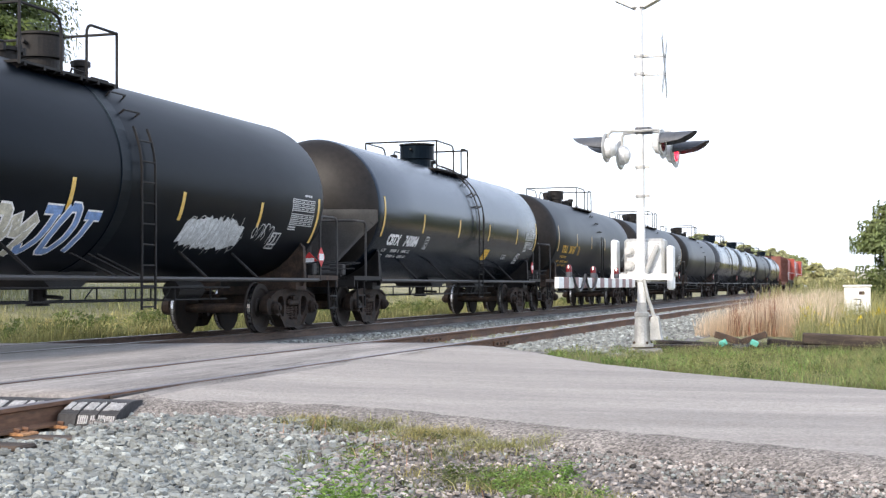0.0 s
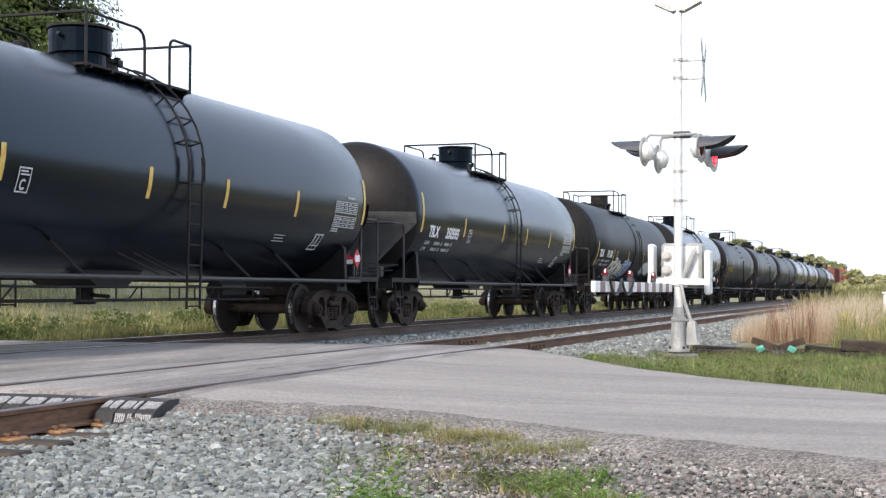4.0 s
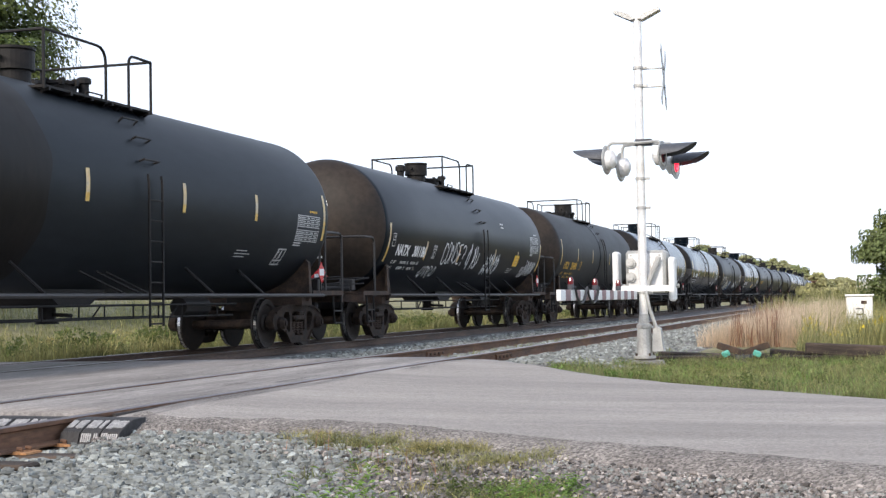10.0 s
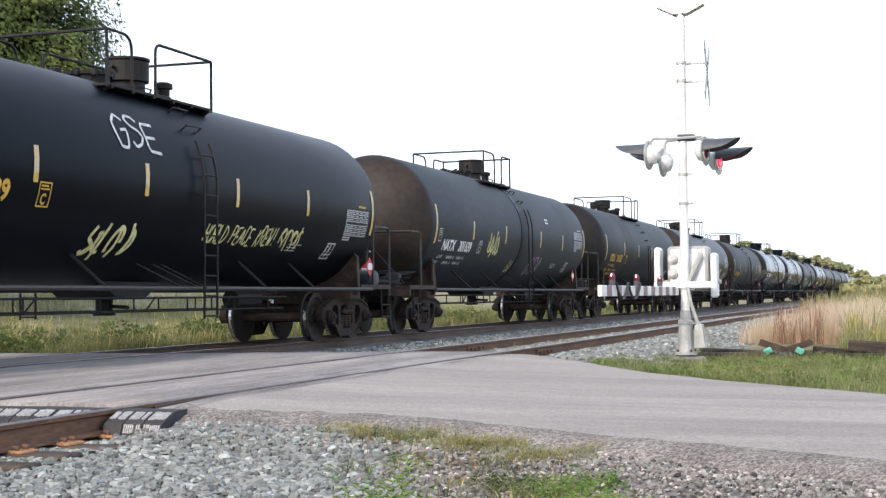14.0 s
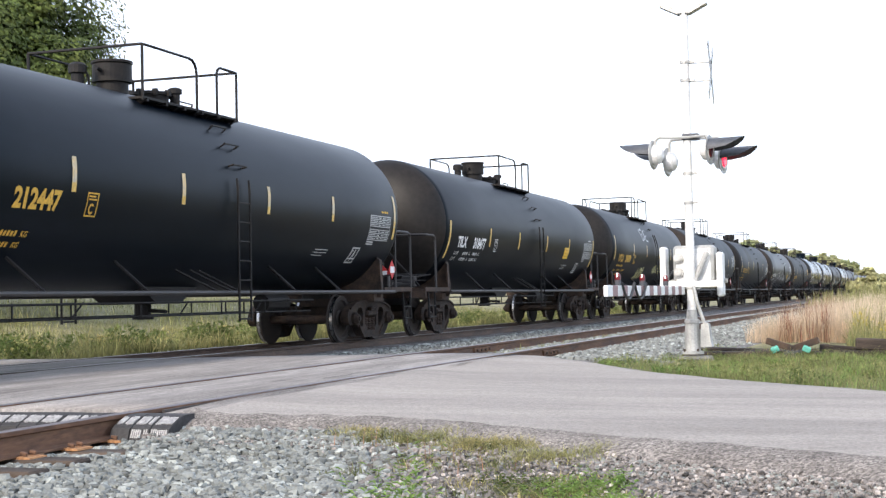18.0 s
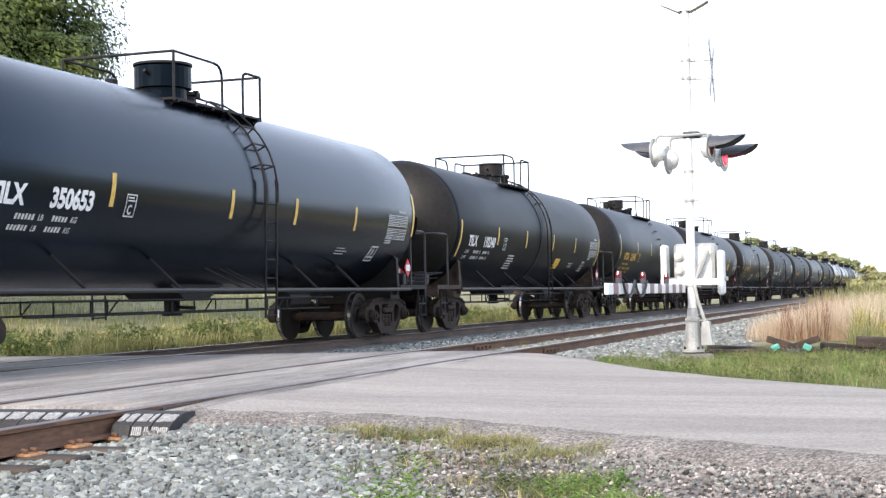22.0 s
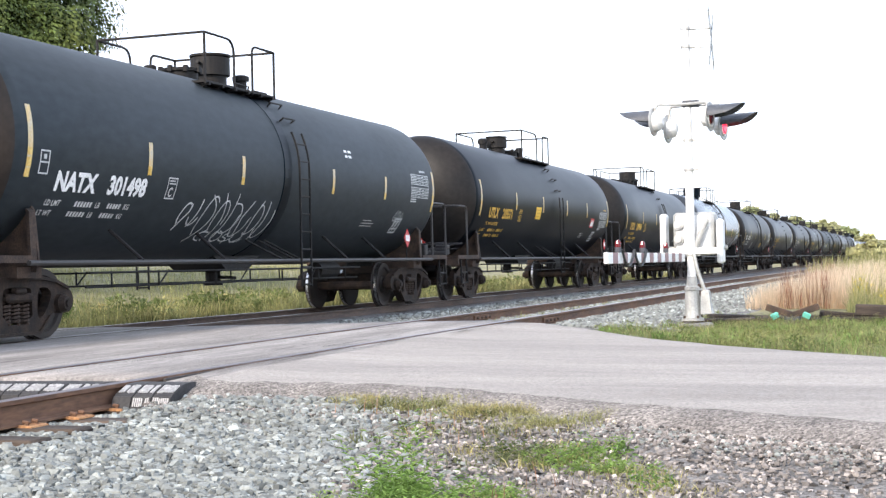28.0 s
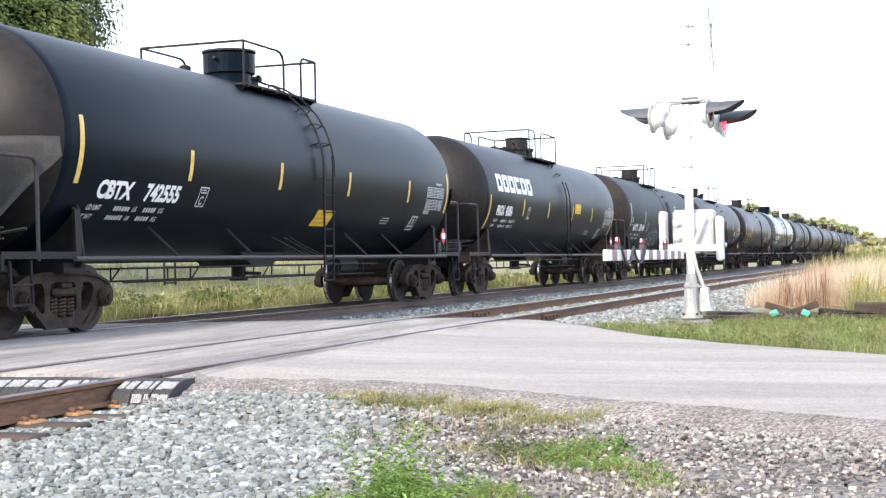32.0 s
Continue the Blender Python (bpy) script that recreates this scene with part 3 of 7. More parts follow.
def road():
    # strips of the slab between the rails are left open for the rails
    bm = B()
    n, w = 130, 24
    # part right of the siding
    rn = resample([(SIDING + 0.82, 9.22)] + near_edge[1:], n)
    rf = resample([(SIDING + 0.82, 18.95)] + far_edge[1:], n)
    grid = []
    for i in range(n):
        row = []
        for j in range(w + 1):
            u = j / w
            x, y = rn[i][0] * (1 - u) + rf[i][0] * u, rn[i][1] * (1 - u) + rf[i][1] * u
            e = 0.06 * noise.noise((x * 2.1, y * 2.1, 3)) if j in (0, w) else 0
            row.append(bm.verts.new((x, y + e, road_z(x) - 0.035 * (2 * u - 1) ** 6 + 0.006 * noise.noise((x, y, 9)))))
        grid.append(row)
    for a, b in zip(grid[:-1], grid[1:]):
        for j in range(w):
            bm.faces.new((a[j], a[j + 1], b[j + 1], b[j]))
    # skirt
    for j, s in ((0, -1), (w, 1)):
        lo = [bm.verts.new((r[j].co.x, r[j].co.y + s * 0.12, r[j].co.z - 0.2)) for r in grid]
        for i in range(n - 1):
            bm.faces.new((grid[i][j], grid[i + 1][j], lo[i + 1], lo[i]))
    # the slabs between and beyond the rails
    for a, b in ((SIDING - 0.68, SIDING + 0.68), (MAIN + 0.82, SIDING - 0.82), (MAIN - 0.68, MAIN + 0.68), (-26.0, MAIN - 0.82)):
        za = SID_Z - 0.012 if a > -7 else -0.01
        zb = SID_Z - 0.012 if b > -7.2 else -0.01
        m = 14
        rows = []
        for i in range(m + 1):
            y = ROAD_A + 0.05 + (ROAD_B - ROAD_A) * i / m
            rows.append([bm.verts.new((a + (b - a) * k / 4, y + (0.10 * noise.noise((k * 3.1 + a, i, 2)) if i in (0, m) else 0), za + (zb - za) * k / 4 + 0.006 * noise.noise((k, y, a)))) for k in range(5)])
        for p, q in zip(rows[:-1], rows[1:]):
            for k in range(4):
                bm.faces.new((p[k], p[k + 1], q[k + 1], q[k]))
        for r, s in ((rows[0], -1), (rows[-1], 1)):
            lo = [bm.verts.new((v.co.x, v.co.y + s * 0.1, v.co.z - 0.2)) for v in r]
            for k in range(4):
                bm.faces.new((r[k], r[k + 1], lo[k + 1], lo[k]))
    bmesh.ops.recalc_face_normals(bm, faces=bm.faces)
    ob = obj("road", bm, [M["asphalt"], M["plank"]], smooth=True)
    # grimier strips between and beside the rails
    for p in ob.data.polygons:
        if p.center.x < SIDING + 1.0:
            p.material_index = 1
    return tagged(ob, "worn grey asphalt road over the level crossing", "road", kind="structure")


road()
# a strip of crumbled chippings along the near edge
bm = B()
rn = resample(near_edge[1:15], 60)
rows = []
for i, (x, y) in enumerate(rn):
    rows.append([bm.verts.new((x - 0.02 * k, y + 0.12 - 0.12 * k + 0.05 * noise.noise((x * 3, k, 1)), road_z(x) + (0.004, -0.008, -0.035, -0.085, -0.14)[k] + 0.012 * noise.noise((x * 5, k * 2, 4)))) for k in range(5)])
for a, b in zip(rows[:-1], rows[1:]):
    for k in range(4):
        bm.faces.new((a[k], b[k], b[k + 1], a[k + 1]))
tagged(obj("road_shoulder", bm, M["edge"], smooth=True), "crumbled asphalt chippings along the road edge", "road", kind="structure")


def bed(name, xc, top, half, y0, y1, foot):
    bm = B()
    n = max(8, int((y1 - y0) / 0.8)) if y1 < 60 else 90
    prof = [(-half - foot, -0.26), (-half, -0.16), (-0.9, -0.15), (0.9, -0.15), (half, -0.16), (half + foot, -0.26)]
    rows = []
    for i in range(n + 1):
        u = i / n
        y = y0 + (y1 - y0) * (u if y1 < 60 else u * u)
        rows.append([bm.verts.new((xc + px + 0.06 * noise.noise((px, y * 1.5, 1)), y, top + pz + 0.02 * noise.noise((px * 3, y * 2, 5)))) for px, pz in prof])
    for a, b in zip(rows[:-1], rows[1:]):
        for k in range(len(prof) - 1):
            bm.faces.new((a[k], a[k + 1], b[k + 1], b[k]))
    bmesh.ops.recalc_face_normals(bm, faces=bm.faces)
    return tagged(obj(name, bm, M["soil"], smooth=True), "grey crushed stone bed under the track", "track bed", kind="structure")


bed("track_bed_1", SIDING, SID_Z - 0.09, 1.5, -30, ROAD_A + 0.2, 0.7)
bed("track_bed_2", SIDING, SID_Z - 0.02, 1.6, ROAD_B - 0.2, 55, 0.9)
bed("track_bed_3", SIDING, SID_Z - 0.02, 1.6, 55, 900, 0.9)
bed("track_bed_4", MAIN, 0, 1.9, -30, ROAD_A + 0.2, 0.9)
bed("track_bed_5", MAIN, 0, 1.9, ROAD_B - 0.2, 55, 0.9)
bed("track_bed_6", MAIN, 0, 1.9, 55, 900, 0.9)

# ---- rails ----
RP = [(-0.07, -0.17), (0.07, -0.17), (0.07, -0.158), (0.012, -0.14), (0.010, -0.045), (0.034, -0.034), (0.036, -0.006), (0.028, 0.0), (-0.028, 0.0), (-0.036, -0.006), (-0.034, -0.034), (-0.010, -0.045), (-0.012, -0.14), (-0.07, -0.158)]


def rail(name, x, z, label, side, head):
    bm = B()
    prism(bm, [(x + u, z + v) for u, v in RP], "Y", -30, 900)
    ob = obj(name, bm, [M[side], M[head]])
    for p in ob.data.polygons:
        if p.normal.z > 0.7 and p.center.z > z - 0.02:
            p.material_index = 1
    return tagged(ob, label, "rail", "rails of the two tracks", kind="structure")


for xc, z, k in ((SIDING, SID_Z, "siding"), (MAIN, 0.0, "main line")):
    for s in (1, -1):
        rail("rail", xc + s * 0.7525, z, ("rusty" if k == "siding" else "dark worn") + " steel rail of the " + k, *(("rail", "railtop") if k == "siding" else ("mainrail", "mainhead")))


def ties():
    bm = B()
    box(bm, (0, 0, 0), (2.55, 0.22, 0.16), bevel=0.015)
    first = obj("railway_tie", bm, M["tie"])
    tagged(first, "weathered creosoted timber sleeper in the ballast", "railway tie", "sleepers of the tracks", kind="structure")
    rng = random.Random(3)
    spots = [(SIDING, SID_Z, y) for y in [8.6 - 0.52 * i for i in range(34)] + [19.4 + 0.52 * i for i in range(90)]]
    spots += [(MAIN, 0.0, y) for y in [8.7 - 0.5 * i for i in range(30)] + [19.4 + 0.5 * i for i in range(70)]]
    for i, (xc, z, y) in enumerate(spots):
        m = pose(xc + rng.uniform(-0.05, 0.05), y + rng.uniform(-0.03, 0.03), z - 0.262 + rng.uniform(-0.004, 0.004), 0, 0, rng.uniform(-1.2, 1.2))
        if i == 0:
            first.matrix_basis = m
        else:
            copy_thing(first, m)


ties()


def tie_plates():
    for i in range(8):
        y = 8.6 - 0.52 * i
        t = thing("tie_plate", "rust-orange tie plate with spikes under the siding rail", "tie plate", "tie plates", (SIDING + 0.7525, y, SID_Z - 0.176))
        bm = B()
        prism(bm, [(-0.17, -0.006), (0.17, -0.006), (0.165, 0.006), (0.08, 0.014), (-0.08, 0.014), (-0.165, 0.006)], "Y", -0.095, 0.095)
        part("plate", bm, M["orange"], t)
        for sx, sy in ((0.095, 0.05), (0.10, -0.055)):
            bm = B()
            box(bm, (sx, sy, 0.03), (0.045, 0.03, 0.022), Euler((0, 0.2, 0.3)).to_matrix(), bevel=0.005)
            box(bm, (sx + 0.01, sy, 0.01), (0.018, 0.018, 0.04))
            part("spike", bm, M["rail"], t)


tie_plates()


def joint_bar(x, z, y, side):
    t = thing("joint_bar", "rust-red bolted joint bar on the siding rail", "joint bar", "joint bars", (x + side * 0.024, y, z))
    bm = B()
    prism(bm, [(-0.012, -0.135), (0.014, -0.13), (0.018, -0.05), (-0.012, -0.042)], "Y", -0.46, 0.46)
    part("plate", bm, M["rail"], t)
    for i in range(4):
        bm = B()
        rod(bm, (0.01, -0.33 + 0.22 * i, -0.09), (0.045, -0.33 + 0.22 * i, -0.09), 0.022, 6)
        part("bolt", bm, M["brown"], t)
    return t


joint_bar(SIDING + 0.7525, SID_Z, 21.0, 1)
joint_bar(SIDING - 0.7525, SID_Z, 22.3, 1)


def crossing_ramp(x, y, z, n, bare):
    """The end of a row of rubber panels: blocks side by side across the track, sloping down along it, with pale ribs above and below."""
    t = thing("crossing_ramp", "ribbed black rubber crossing panel end with dusty white ribs", "crossing seal", "rubber crossing seals", (x, y, z))
    rng = random.Random(n)
    for i in range(n):
        x0, x1 = i * 0.155, i * 0.155 + 0.146
        bm = B()
        prism(bm, [(0.16, 0.0), (0.02, 0.0), (-0.02, -0.006), (-0.17, -0.062), (-0.185, -0.075), (-0.20, -0.075), (-0.235, -0.155), (-0.24, -0.24), (0.16, -0.24)], "X", x0, x1)
        seg = part("rubber_segment", bm, M["rubber"], t)
        for k in range(8):
            if rng.random() < 0.06:
                continue
            xx, ln = x0 + 0.017 + 0.016 * k, rng.uniform(0.8, 1.05)
            bm = B()
            box(bm, (xx, -0.095, -0.0305), (0.0092, 0.12 * ln, 0.009), Euler((radians(20.4), 0, 0)).to_matrix())
            part("rib", bm, M["lime"], seg)
            if i >= bare:
                bm = B()
                box(bm, (xx, -0.2185, -0.112), (0.0092, 0.066 * ln, 0.009), Euler((radians(66), 0, 0)).to_matrix())
                part("rib", bm, M["lime"], seg)
    return t


crossing_ramp(SIDING + 0.81, 8.78, SID_Z - 0.012, 3, 1)
crossing_ramp(SIDING - 0.66, 9.10, SID_Z - 0.035, 8, 9)
for xc, z in ((SIDING, SID_Z), (MAIN, 0.0)):
    for s in (1, -1):
        for o, w in ((-s * 0.052, 0.035), (s * 0.052, 0.025)):
            bm = B()
            box(bm, (xc + s * 0.7525 + o, (ROAD_A + ROAD_B) / 2, z - 0.045), (w, ROAD_B - ROAD_A - 0.2, 0.05))
            tagged(obj("flangeway", bm, M["seam"]), "dark grimy flangeway groove beside the rail", "flangeway", kind="structure")


def cracks():
    """Broken dark cracks and ruts in the asphalt along the siding rails."""
    rng = random.Random(14)
    bm = B()
    for i in range(60):
        x = SIDING + rng.choice((rng.uniform(-0.6, 0.6), rng.uniform(0.86, 1.05), rng.uniform(-1.9, -0.88)))
        y = rng.uniform(9.5, 17.6)
        n, w = rng.randint(4, 9), rng.uniform(0.006, 0.022)
        prev = None
        for k in range(n):
            f = (SIDING - 0.82 - x) / (SIDING - 0.82 - MAIN - 0.82)
            z = 0.028 - 0.038 * max(0.0, f) if x < SIDING + 0.7 else road_z(x)
            ww = w * (0.3 if k in (0, n - 1) else rng.uniform(0.6, 1.2))
            cur = (bm.verts.new((x - ww / 2, y, z + 0.010)), bm.verts.new((x + ww / 2, y, z + 0.010)))
            if prev:
                bm.faces.new((prev[0], prev[1], cur[1], cur[0]))
            prev = cur
            x += rng.uniform(-0.02, 0.02)
            y += rng.uniform(0.08, 0.25)
    tagged(obj("asphalt_cracks", bm, M["seam"]), "dark cracks in the asphalt beside the siding rails", "cracks", kind="stuff")


cracks()


# ---- the crossing signal ----


def signal():
    X, Y = -3.31, 21.4
    t = thing("crossing_signal", "galvanized crossing signal mast with red flashers and black hoods", "crossing signal", loc=(X, Y, -0.06))
    k = 21.4 / 24.0

    def Z(z24):
        """Heights told at 24 m, brought to the mast's distance."""
        return EYE + (z24 - EYE) * k + 0.06
    bm = B()
    rod(bm, (0, 0, 0.25), (0, 0, Z(5.62)), 0.066, 16)
    part("mast", bm, M["alu"], t, smooth=False)
    bm = B()
    lathe(bm, [(-0.05, 0.17), (-0.01, 0.17), (0.0, 0.13), (0.06, 0.125), (0.40, 0.105), (0.42, 0.115), (0.46, 0.115), (0.48, 0.085), (0.62, 0.075)], 16, "Z")
    part("base_casting", bm, M["mech"], t, "weathered grey base casting")
    for a in (0.7, 2.3, 3.9, 5.4):
        bm = B()
        rod(bm, (0.15 * math.cos(a), 0.15 * math.sin(a), -0.06), (0.15 * math.cos(a), 0.15 * math.sin(a), 0.03), 0.018, 6)
        part("anchor_bolt", bm, M["brown"], t)
    bm = B()
    box(bm, (0.05, 0, -0.20), (0.46, 0.46, 0.24), bevel=0.03)
    part("foundation", bm, M["concrete"], t, "concrete footing")
    bm = B()
    prism(bm, [(0.13, 0.06), (0.31, 0.06), (0.29, 0.12), (0.26, 0.40), (0.22, 0.42), (0.15, 0.40)], "Y", -0.10, 0.10)
    part("junction_box", bm, M["mech"], t, "tapered grey junction box at the mast foot")
    bm = B()
    pipe(bm, [(0.05, -0.09, 0.98), (0.10, -0.10, 0.72), (0.20, -0.06, 0.40)], 0.028, 8)
    part("conduit", bm, M["mech"], t, "grey flexible conduit")
    for z in (Z(4.76), Z(4.45), Z(2.85), Z(2.35), 0.95):
        bm = B()
        lathe(bm, [(z - 0.02, 0.08), (z + 0.02, 0.08)], 14, "Z")
        box(bm, (0.10, 0, z), (0.08, 0.05, 0.035))
        part("band_clamp", bm, M["mech"], t)
    # lamp arms
    zl = Z(3.46)
    for (dx, dy, up) in ((-0.45, -0.22, 0.08), (-0.31, 0.22, 0.0), (0.34, -0.20, 0.11), (0.48, 0.20, 0.0)):
        on = dx > 0.4
        bm = B()
        pipe(bm, [(0, dy * 0.4, zl), (dx * 0.9, dy, zl), (dx, dy, zl - 0.05), (dx, dy, zl - 0.20)], 0.022, 8)
        part("lamp_arm", bm, M["mech"], t)
        s = -1 if dx < 0 else 1
        zc = Z(3.21) - 0.11 + up
        bm = B()
        lathe(bm, [(-s * 0.12, 0.06), (-s * 0.07, 0.14), (s * 0.02, 0.155), (s * 0.05, 0.155), (s * 0.05, 0.13), (s * 0.03, 0.12)], 20, "X")
        ob = part("lamp_housing", bm, M["alu"], t, smooth=False)
        ob.location = (dx, dy, zc)
        ob.rotation_euler = (0, 0, radians(-9))
        bm = B()
        lathe(bm, [(s * 0.032, 0.122), (s * 0.055, 0.09), (s * 0.062, 0.01)], 18, "X")
        part("lens", bm, M["lens_on"] if (on or dx == -0.31) else M["lens_off"], ob)
        # backing disc
        bm = B()
        lathe(bm, [(s * 0.012, 0.20), (s * 0.03, 0.225), (s * 0.036, 0.225), (s * 0.036, 0.155)], 26, "X")
        part("backing_disc", bm, M["mech"], ob)
        # hood: a half tube
        bm = B()
        top = []
        for r in (0.195, 0.190):
            row = []
            for i in range(17):
                a = math.pi * i / 16
                row.append([bm.verts.new((s * 0.03, r * math.cos(a), r * math.sin(a) * 0.9)), bm.verts.new((s * (0.10 + 0.46 * math.sin(a) ** 0.45), r * math.cos(a), r * math.sin(a) * 0.9))])
            top.append(row)
        for row in top:
            for a, b in zip(row[:-1], row[1:]):
                bm.faces.new((a[0], a[1], b[1], b[0]))
        for i in range(16):
            bm.faces.new((top[0][i][1], top[0][i + 1][1], top[1][i + 1][1], top[1][i][1]))
        part("hood", bm, M["hood"], ob, "black sun hood")
    bm = B()
    box(bm, (0.06, 0, zl + 0.01), (0.26, 0.16, 0.10), bevel=0.015)
    part("arm_clamp", bm, M["hood"], t, "dark clamp that holds the lamp arms")
    # crossbuck, seen almost edge on
    zc = Z(4.58)
    for s in (1, -1):
        bm = B()
        box(bm, (0.385, 0.02, zc), (0.012, 0.16, 1.16), Euler((radians(45 * s), 0, radians(3))).to_matrix())
        part("crossbuck_blade", bm, M["mech"], t, "white crossbuck blade")
    for dz in (-0.14, 0.14):
        bm = B()
        rod(bm, (0.07, 0, zc + dz), (0.39, 0, zc + dz), 0.012, 6)
        rod(bm, (0.37, 0, zc + dz), (0.41, 0, zc + dz), 0.03, 6)
        part("crossbuck_bracket", bm, M["mech"], t)
    # twin lamp head on the mast top
    zt = Z(5.62)
    for s in (1, -1):
        bm = B()
        prism(bm, [(0.02 * s, -0.02), (0.10 * s, -0.03), (0.36 * s, 0.10), (0.34 * s, 0.14), (0.12 * s, 0.07)], "Y", -0.09, 0.09)
        part("flood_wing", bm, M["mech"], t, "pale angled lamp wing on the mast top")
    bm = B()
    box(bm, (0, 0, zt - 0.02), (0.20, 0.12, 0.05), bevel=0.01)
    part("top_bracket", bm, M["mech"], t)
    for o in t.children:
        if o.name.startswith("flood_wing"):
            o.location.z = zt
    return t


signal()


def gate():
    """The lowered gate: mechanism on the mast, counterweight plates, arm over the road."""
    X, Y = -3.31, 21.4
    t = thing("crossing_gate", "lowered crossing gate with a striped white and faded red arm", "crossing gate", loc=(X, Y + 0.36, 1.19))
    bm = B()
    box(bm, (0.02, 0, 0.02), (0.62, 0.42, 0.66), bevel=0.04)
    case = part("mechanism_case", bm, M["mech"], t, "weathered aluminium drive case")
    bm = B()
    box(bm, (0.02, -0.212, 0.02), (0.52, 0.02, 0.56), bevel=0.008)
    part("cover_plate", bm, M["alu"], case)
    for hx, hz in ((-0.2, 0.27), (0.24, 0.27), (0.24, -0.23), (-0.2, -0.23)):
        bm = B()
        rod(bm, (hx, -0.21, hz), (hx, -0.235, hz), 0.016, 6)
        part("cover_bolt", bm, M["mech"], case)
    for z in (0.16, -0.06):
        bm = B()
        rod(bm, (-0.20, -0.21, z), (-0.20, -0.27, z), 0.075, 14)
        rod(bm, (-0.20, -0.27, z), (-0.20, -0.30, z), 0.05, 12)
        part("gear_cap", bm, M["mech"], t)
    bm = B()
    rod(bm, (-0.5, 0.02, -0.20), (0.5, 0.02, -0.20), 0.035, 10)
    part("shaft", bm, M["mech"], t)
    for s, z0, z1 in ((-1, -0.22, 0.34), (1, -0.44, 0.24)):
        bm = B()
        box(bm, (s * (0.45 if s < 0 else 0.41), -0.05, (z0 + z1) / 2), (0.09, 0.34, z1 - z0), bevel=0.03)
        part("counterweight_plate", bm, M["sigwhite"], t, "white counterweight plate")
    bm = B()
    box(bm, (0.0, -0.40, -0.24), (0.92, 0.05, 0.09))
    part("cross_bar", bm, M["sigwhite"], t)
    bm = B()
    pipe(bm, [(0.06, -0.34, -0.18), (0.20, -0.32, 0.14), (0.24, -0.30, 0.24)], 0.04, 8)
    part("brace", bm, M["mech"], t)
    # arm
    y0, y1 = -0.42, -5.95
    n = 19
    for i in range(n):
        bm = B()
        a, b = y0 + (y1 - y0) * i / n, y0 + (y1 - y0) * (i + 1) / n
        box(bm, (-0.11, (a + b) / 2, -0.335), (0.05, abs(b - a) - 0.004, 0.13), bevel=0.006)
        part("arm_segment", bm, M["armred"] if i % 2 == 1 else M["sigwhite"], t, "faded red arm segment" if i % 2 == 1 else "white arm segment")
    for yy in (-5.30, -3.75, -2.0):
        bm = B()
        rod(bm, (-0.10, yy, -0.268), (-0.10, yy, -0.205), 0.040, 12)
        base = part("lamp_base", bm, M["hood"], t)
        bm = B()
        lathe(bm, [(-0.205, 0.038), (-0.165, 0.038), (-0.125, 0.026), (-0.118, 0.012)], 14, "Z")
        part("arm_lamp", bm, M["lens_off"], base, "red gate arm lamp", loc=(-0.10, yy, 0))
    for a, b in ((-5.25, -4.5), (-4.5, -3.7)):
        bm = B()
        pts = [Vector((-0.06, a + (b - a) * i / 8, -0.235 - 0.20 * math.sin(math.pi * i / 8) ** 0.8 + (0 if i < 8 else 0))) for i in range(9)]
        pipe(bm, pts, 0.016, 6)
        part("lamp_cable", bm, M["cable"], t)
    return t


gate()
# ---- the train ----
R_T, Z_T = 1.515, 2.51          # tank radius and axis height
HALF = 9.07                    # half the length over couplers
TRUCK = 6.98                   # truck centre from the car's middle
S_ROWS = [(0, 0.0), (2, 18.35), (4, 36.69), (6, 55.04), (8, 73.43), (10, 91.87), (12, 110.34), (14, 128.88), (16, 147.43), (18, 166.01), (20, 184.57), (22, 203.07), (24, 221.59), (26, 240.11), (28, 258.60), (30, 277.11), (32, 295.62)]


def size(kind):
    """The later glossy cars are a little larger round."""
    global R_T, Z_T
    R_T, Z_T = (1.545, 2.54) if kind == "a" else (1.515, 2.51)


def wrap(u, h, lift=0.006, side=1):
    """A point on the tank's side: u along the car, h the height along the arc from rail level."""
    a = (h - Z_T) / R_T
    r = R_T + lift
    return (side * r * math.cos(a), u, Z_T + r * math.sin(a))


def decal(bm, u0, h0, u1, h1, lift=0.006, skew=0.0):
    n = max(1, int(abs(h1 - h0) / 0.12))
    rows = [(bm.verts.new(wrap(u0 + skew * i / n, h0 + (h1 - h0) * i / n, lift)), bm.verts.new(wrap(u1 + skew * i / n, h0 + (h1 - h0) * i / n, lift))) for i in range(n + 1)]
    for a, b in zip(rows[:-1], rows[1:]):
        bm.faces.new((a[0], a[1], b[1], b[0]))


@functools.lru_cache(maxsize=None)
def letters(text, size, bold=0.007, squeeze=0.8):
    """Flat lettering as points and faces, with Blender's own font."""
    cu = bpy.data.curves.new("text", "FONT")
    cu.body, cu.size, cu.offset, cu.resolution_u = text, size, bold * size / 0.25, 3
    ob = bpy.data.objects.new("text", cu)
    me = bpy.data.meshes.new_from_object(ob)
    v = [(p.co.x * squeeze, p.co.y) for p in me.vertices]
    f = [tuple(p.vertices) for p in me.polygons]
    bpy.data.objects.remove(ob)
    bpy.data.curves.remove(cu)
    bpy.data.meshes.remove(me)
    return v, f


def lettering(name, text, u, h, size, material, parent, bold=0.007, squeeze=0.8):
    v, f = letters(text, size, bold, squeeze)
    ob = raw(name, [wrap(u + a, h + b, 0.007) for a, b in v], f, material, parent)
    return ob


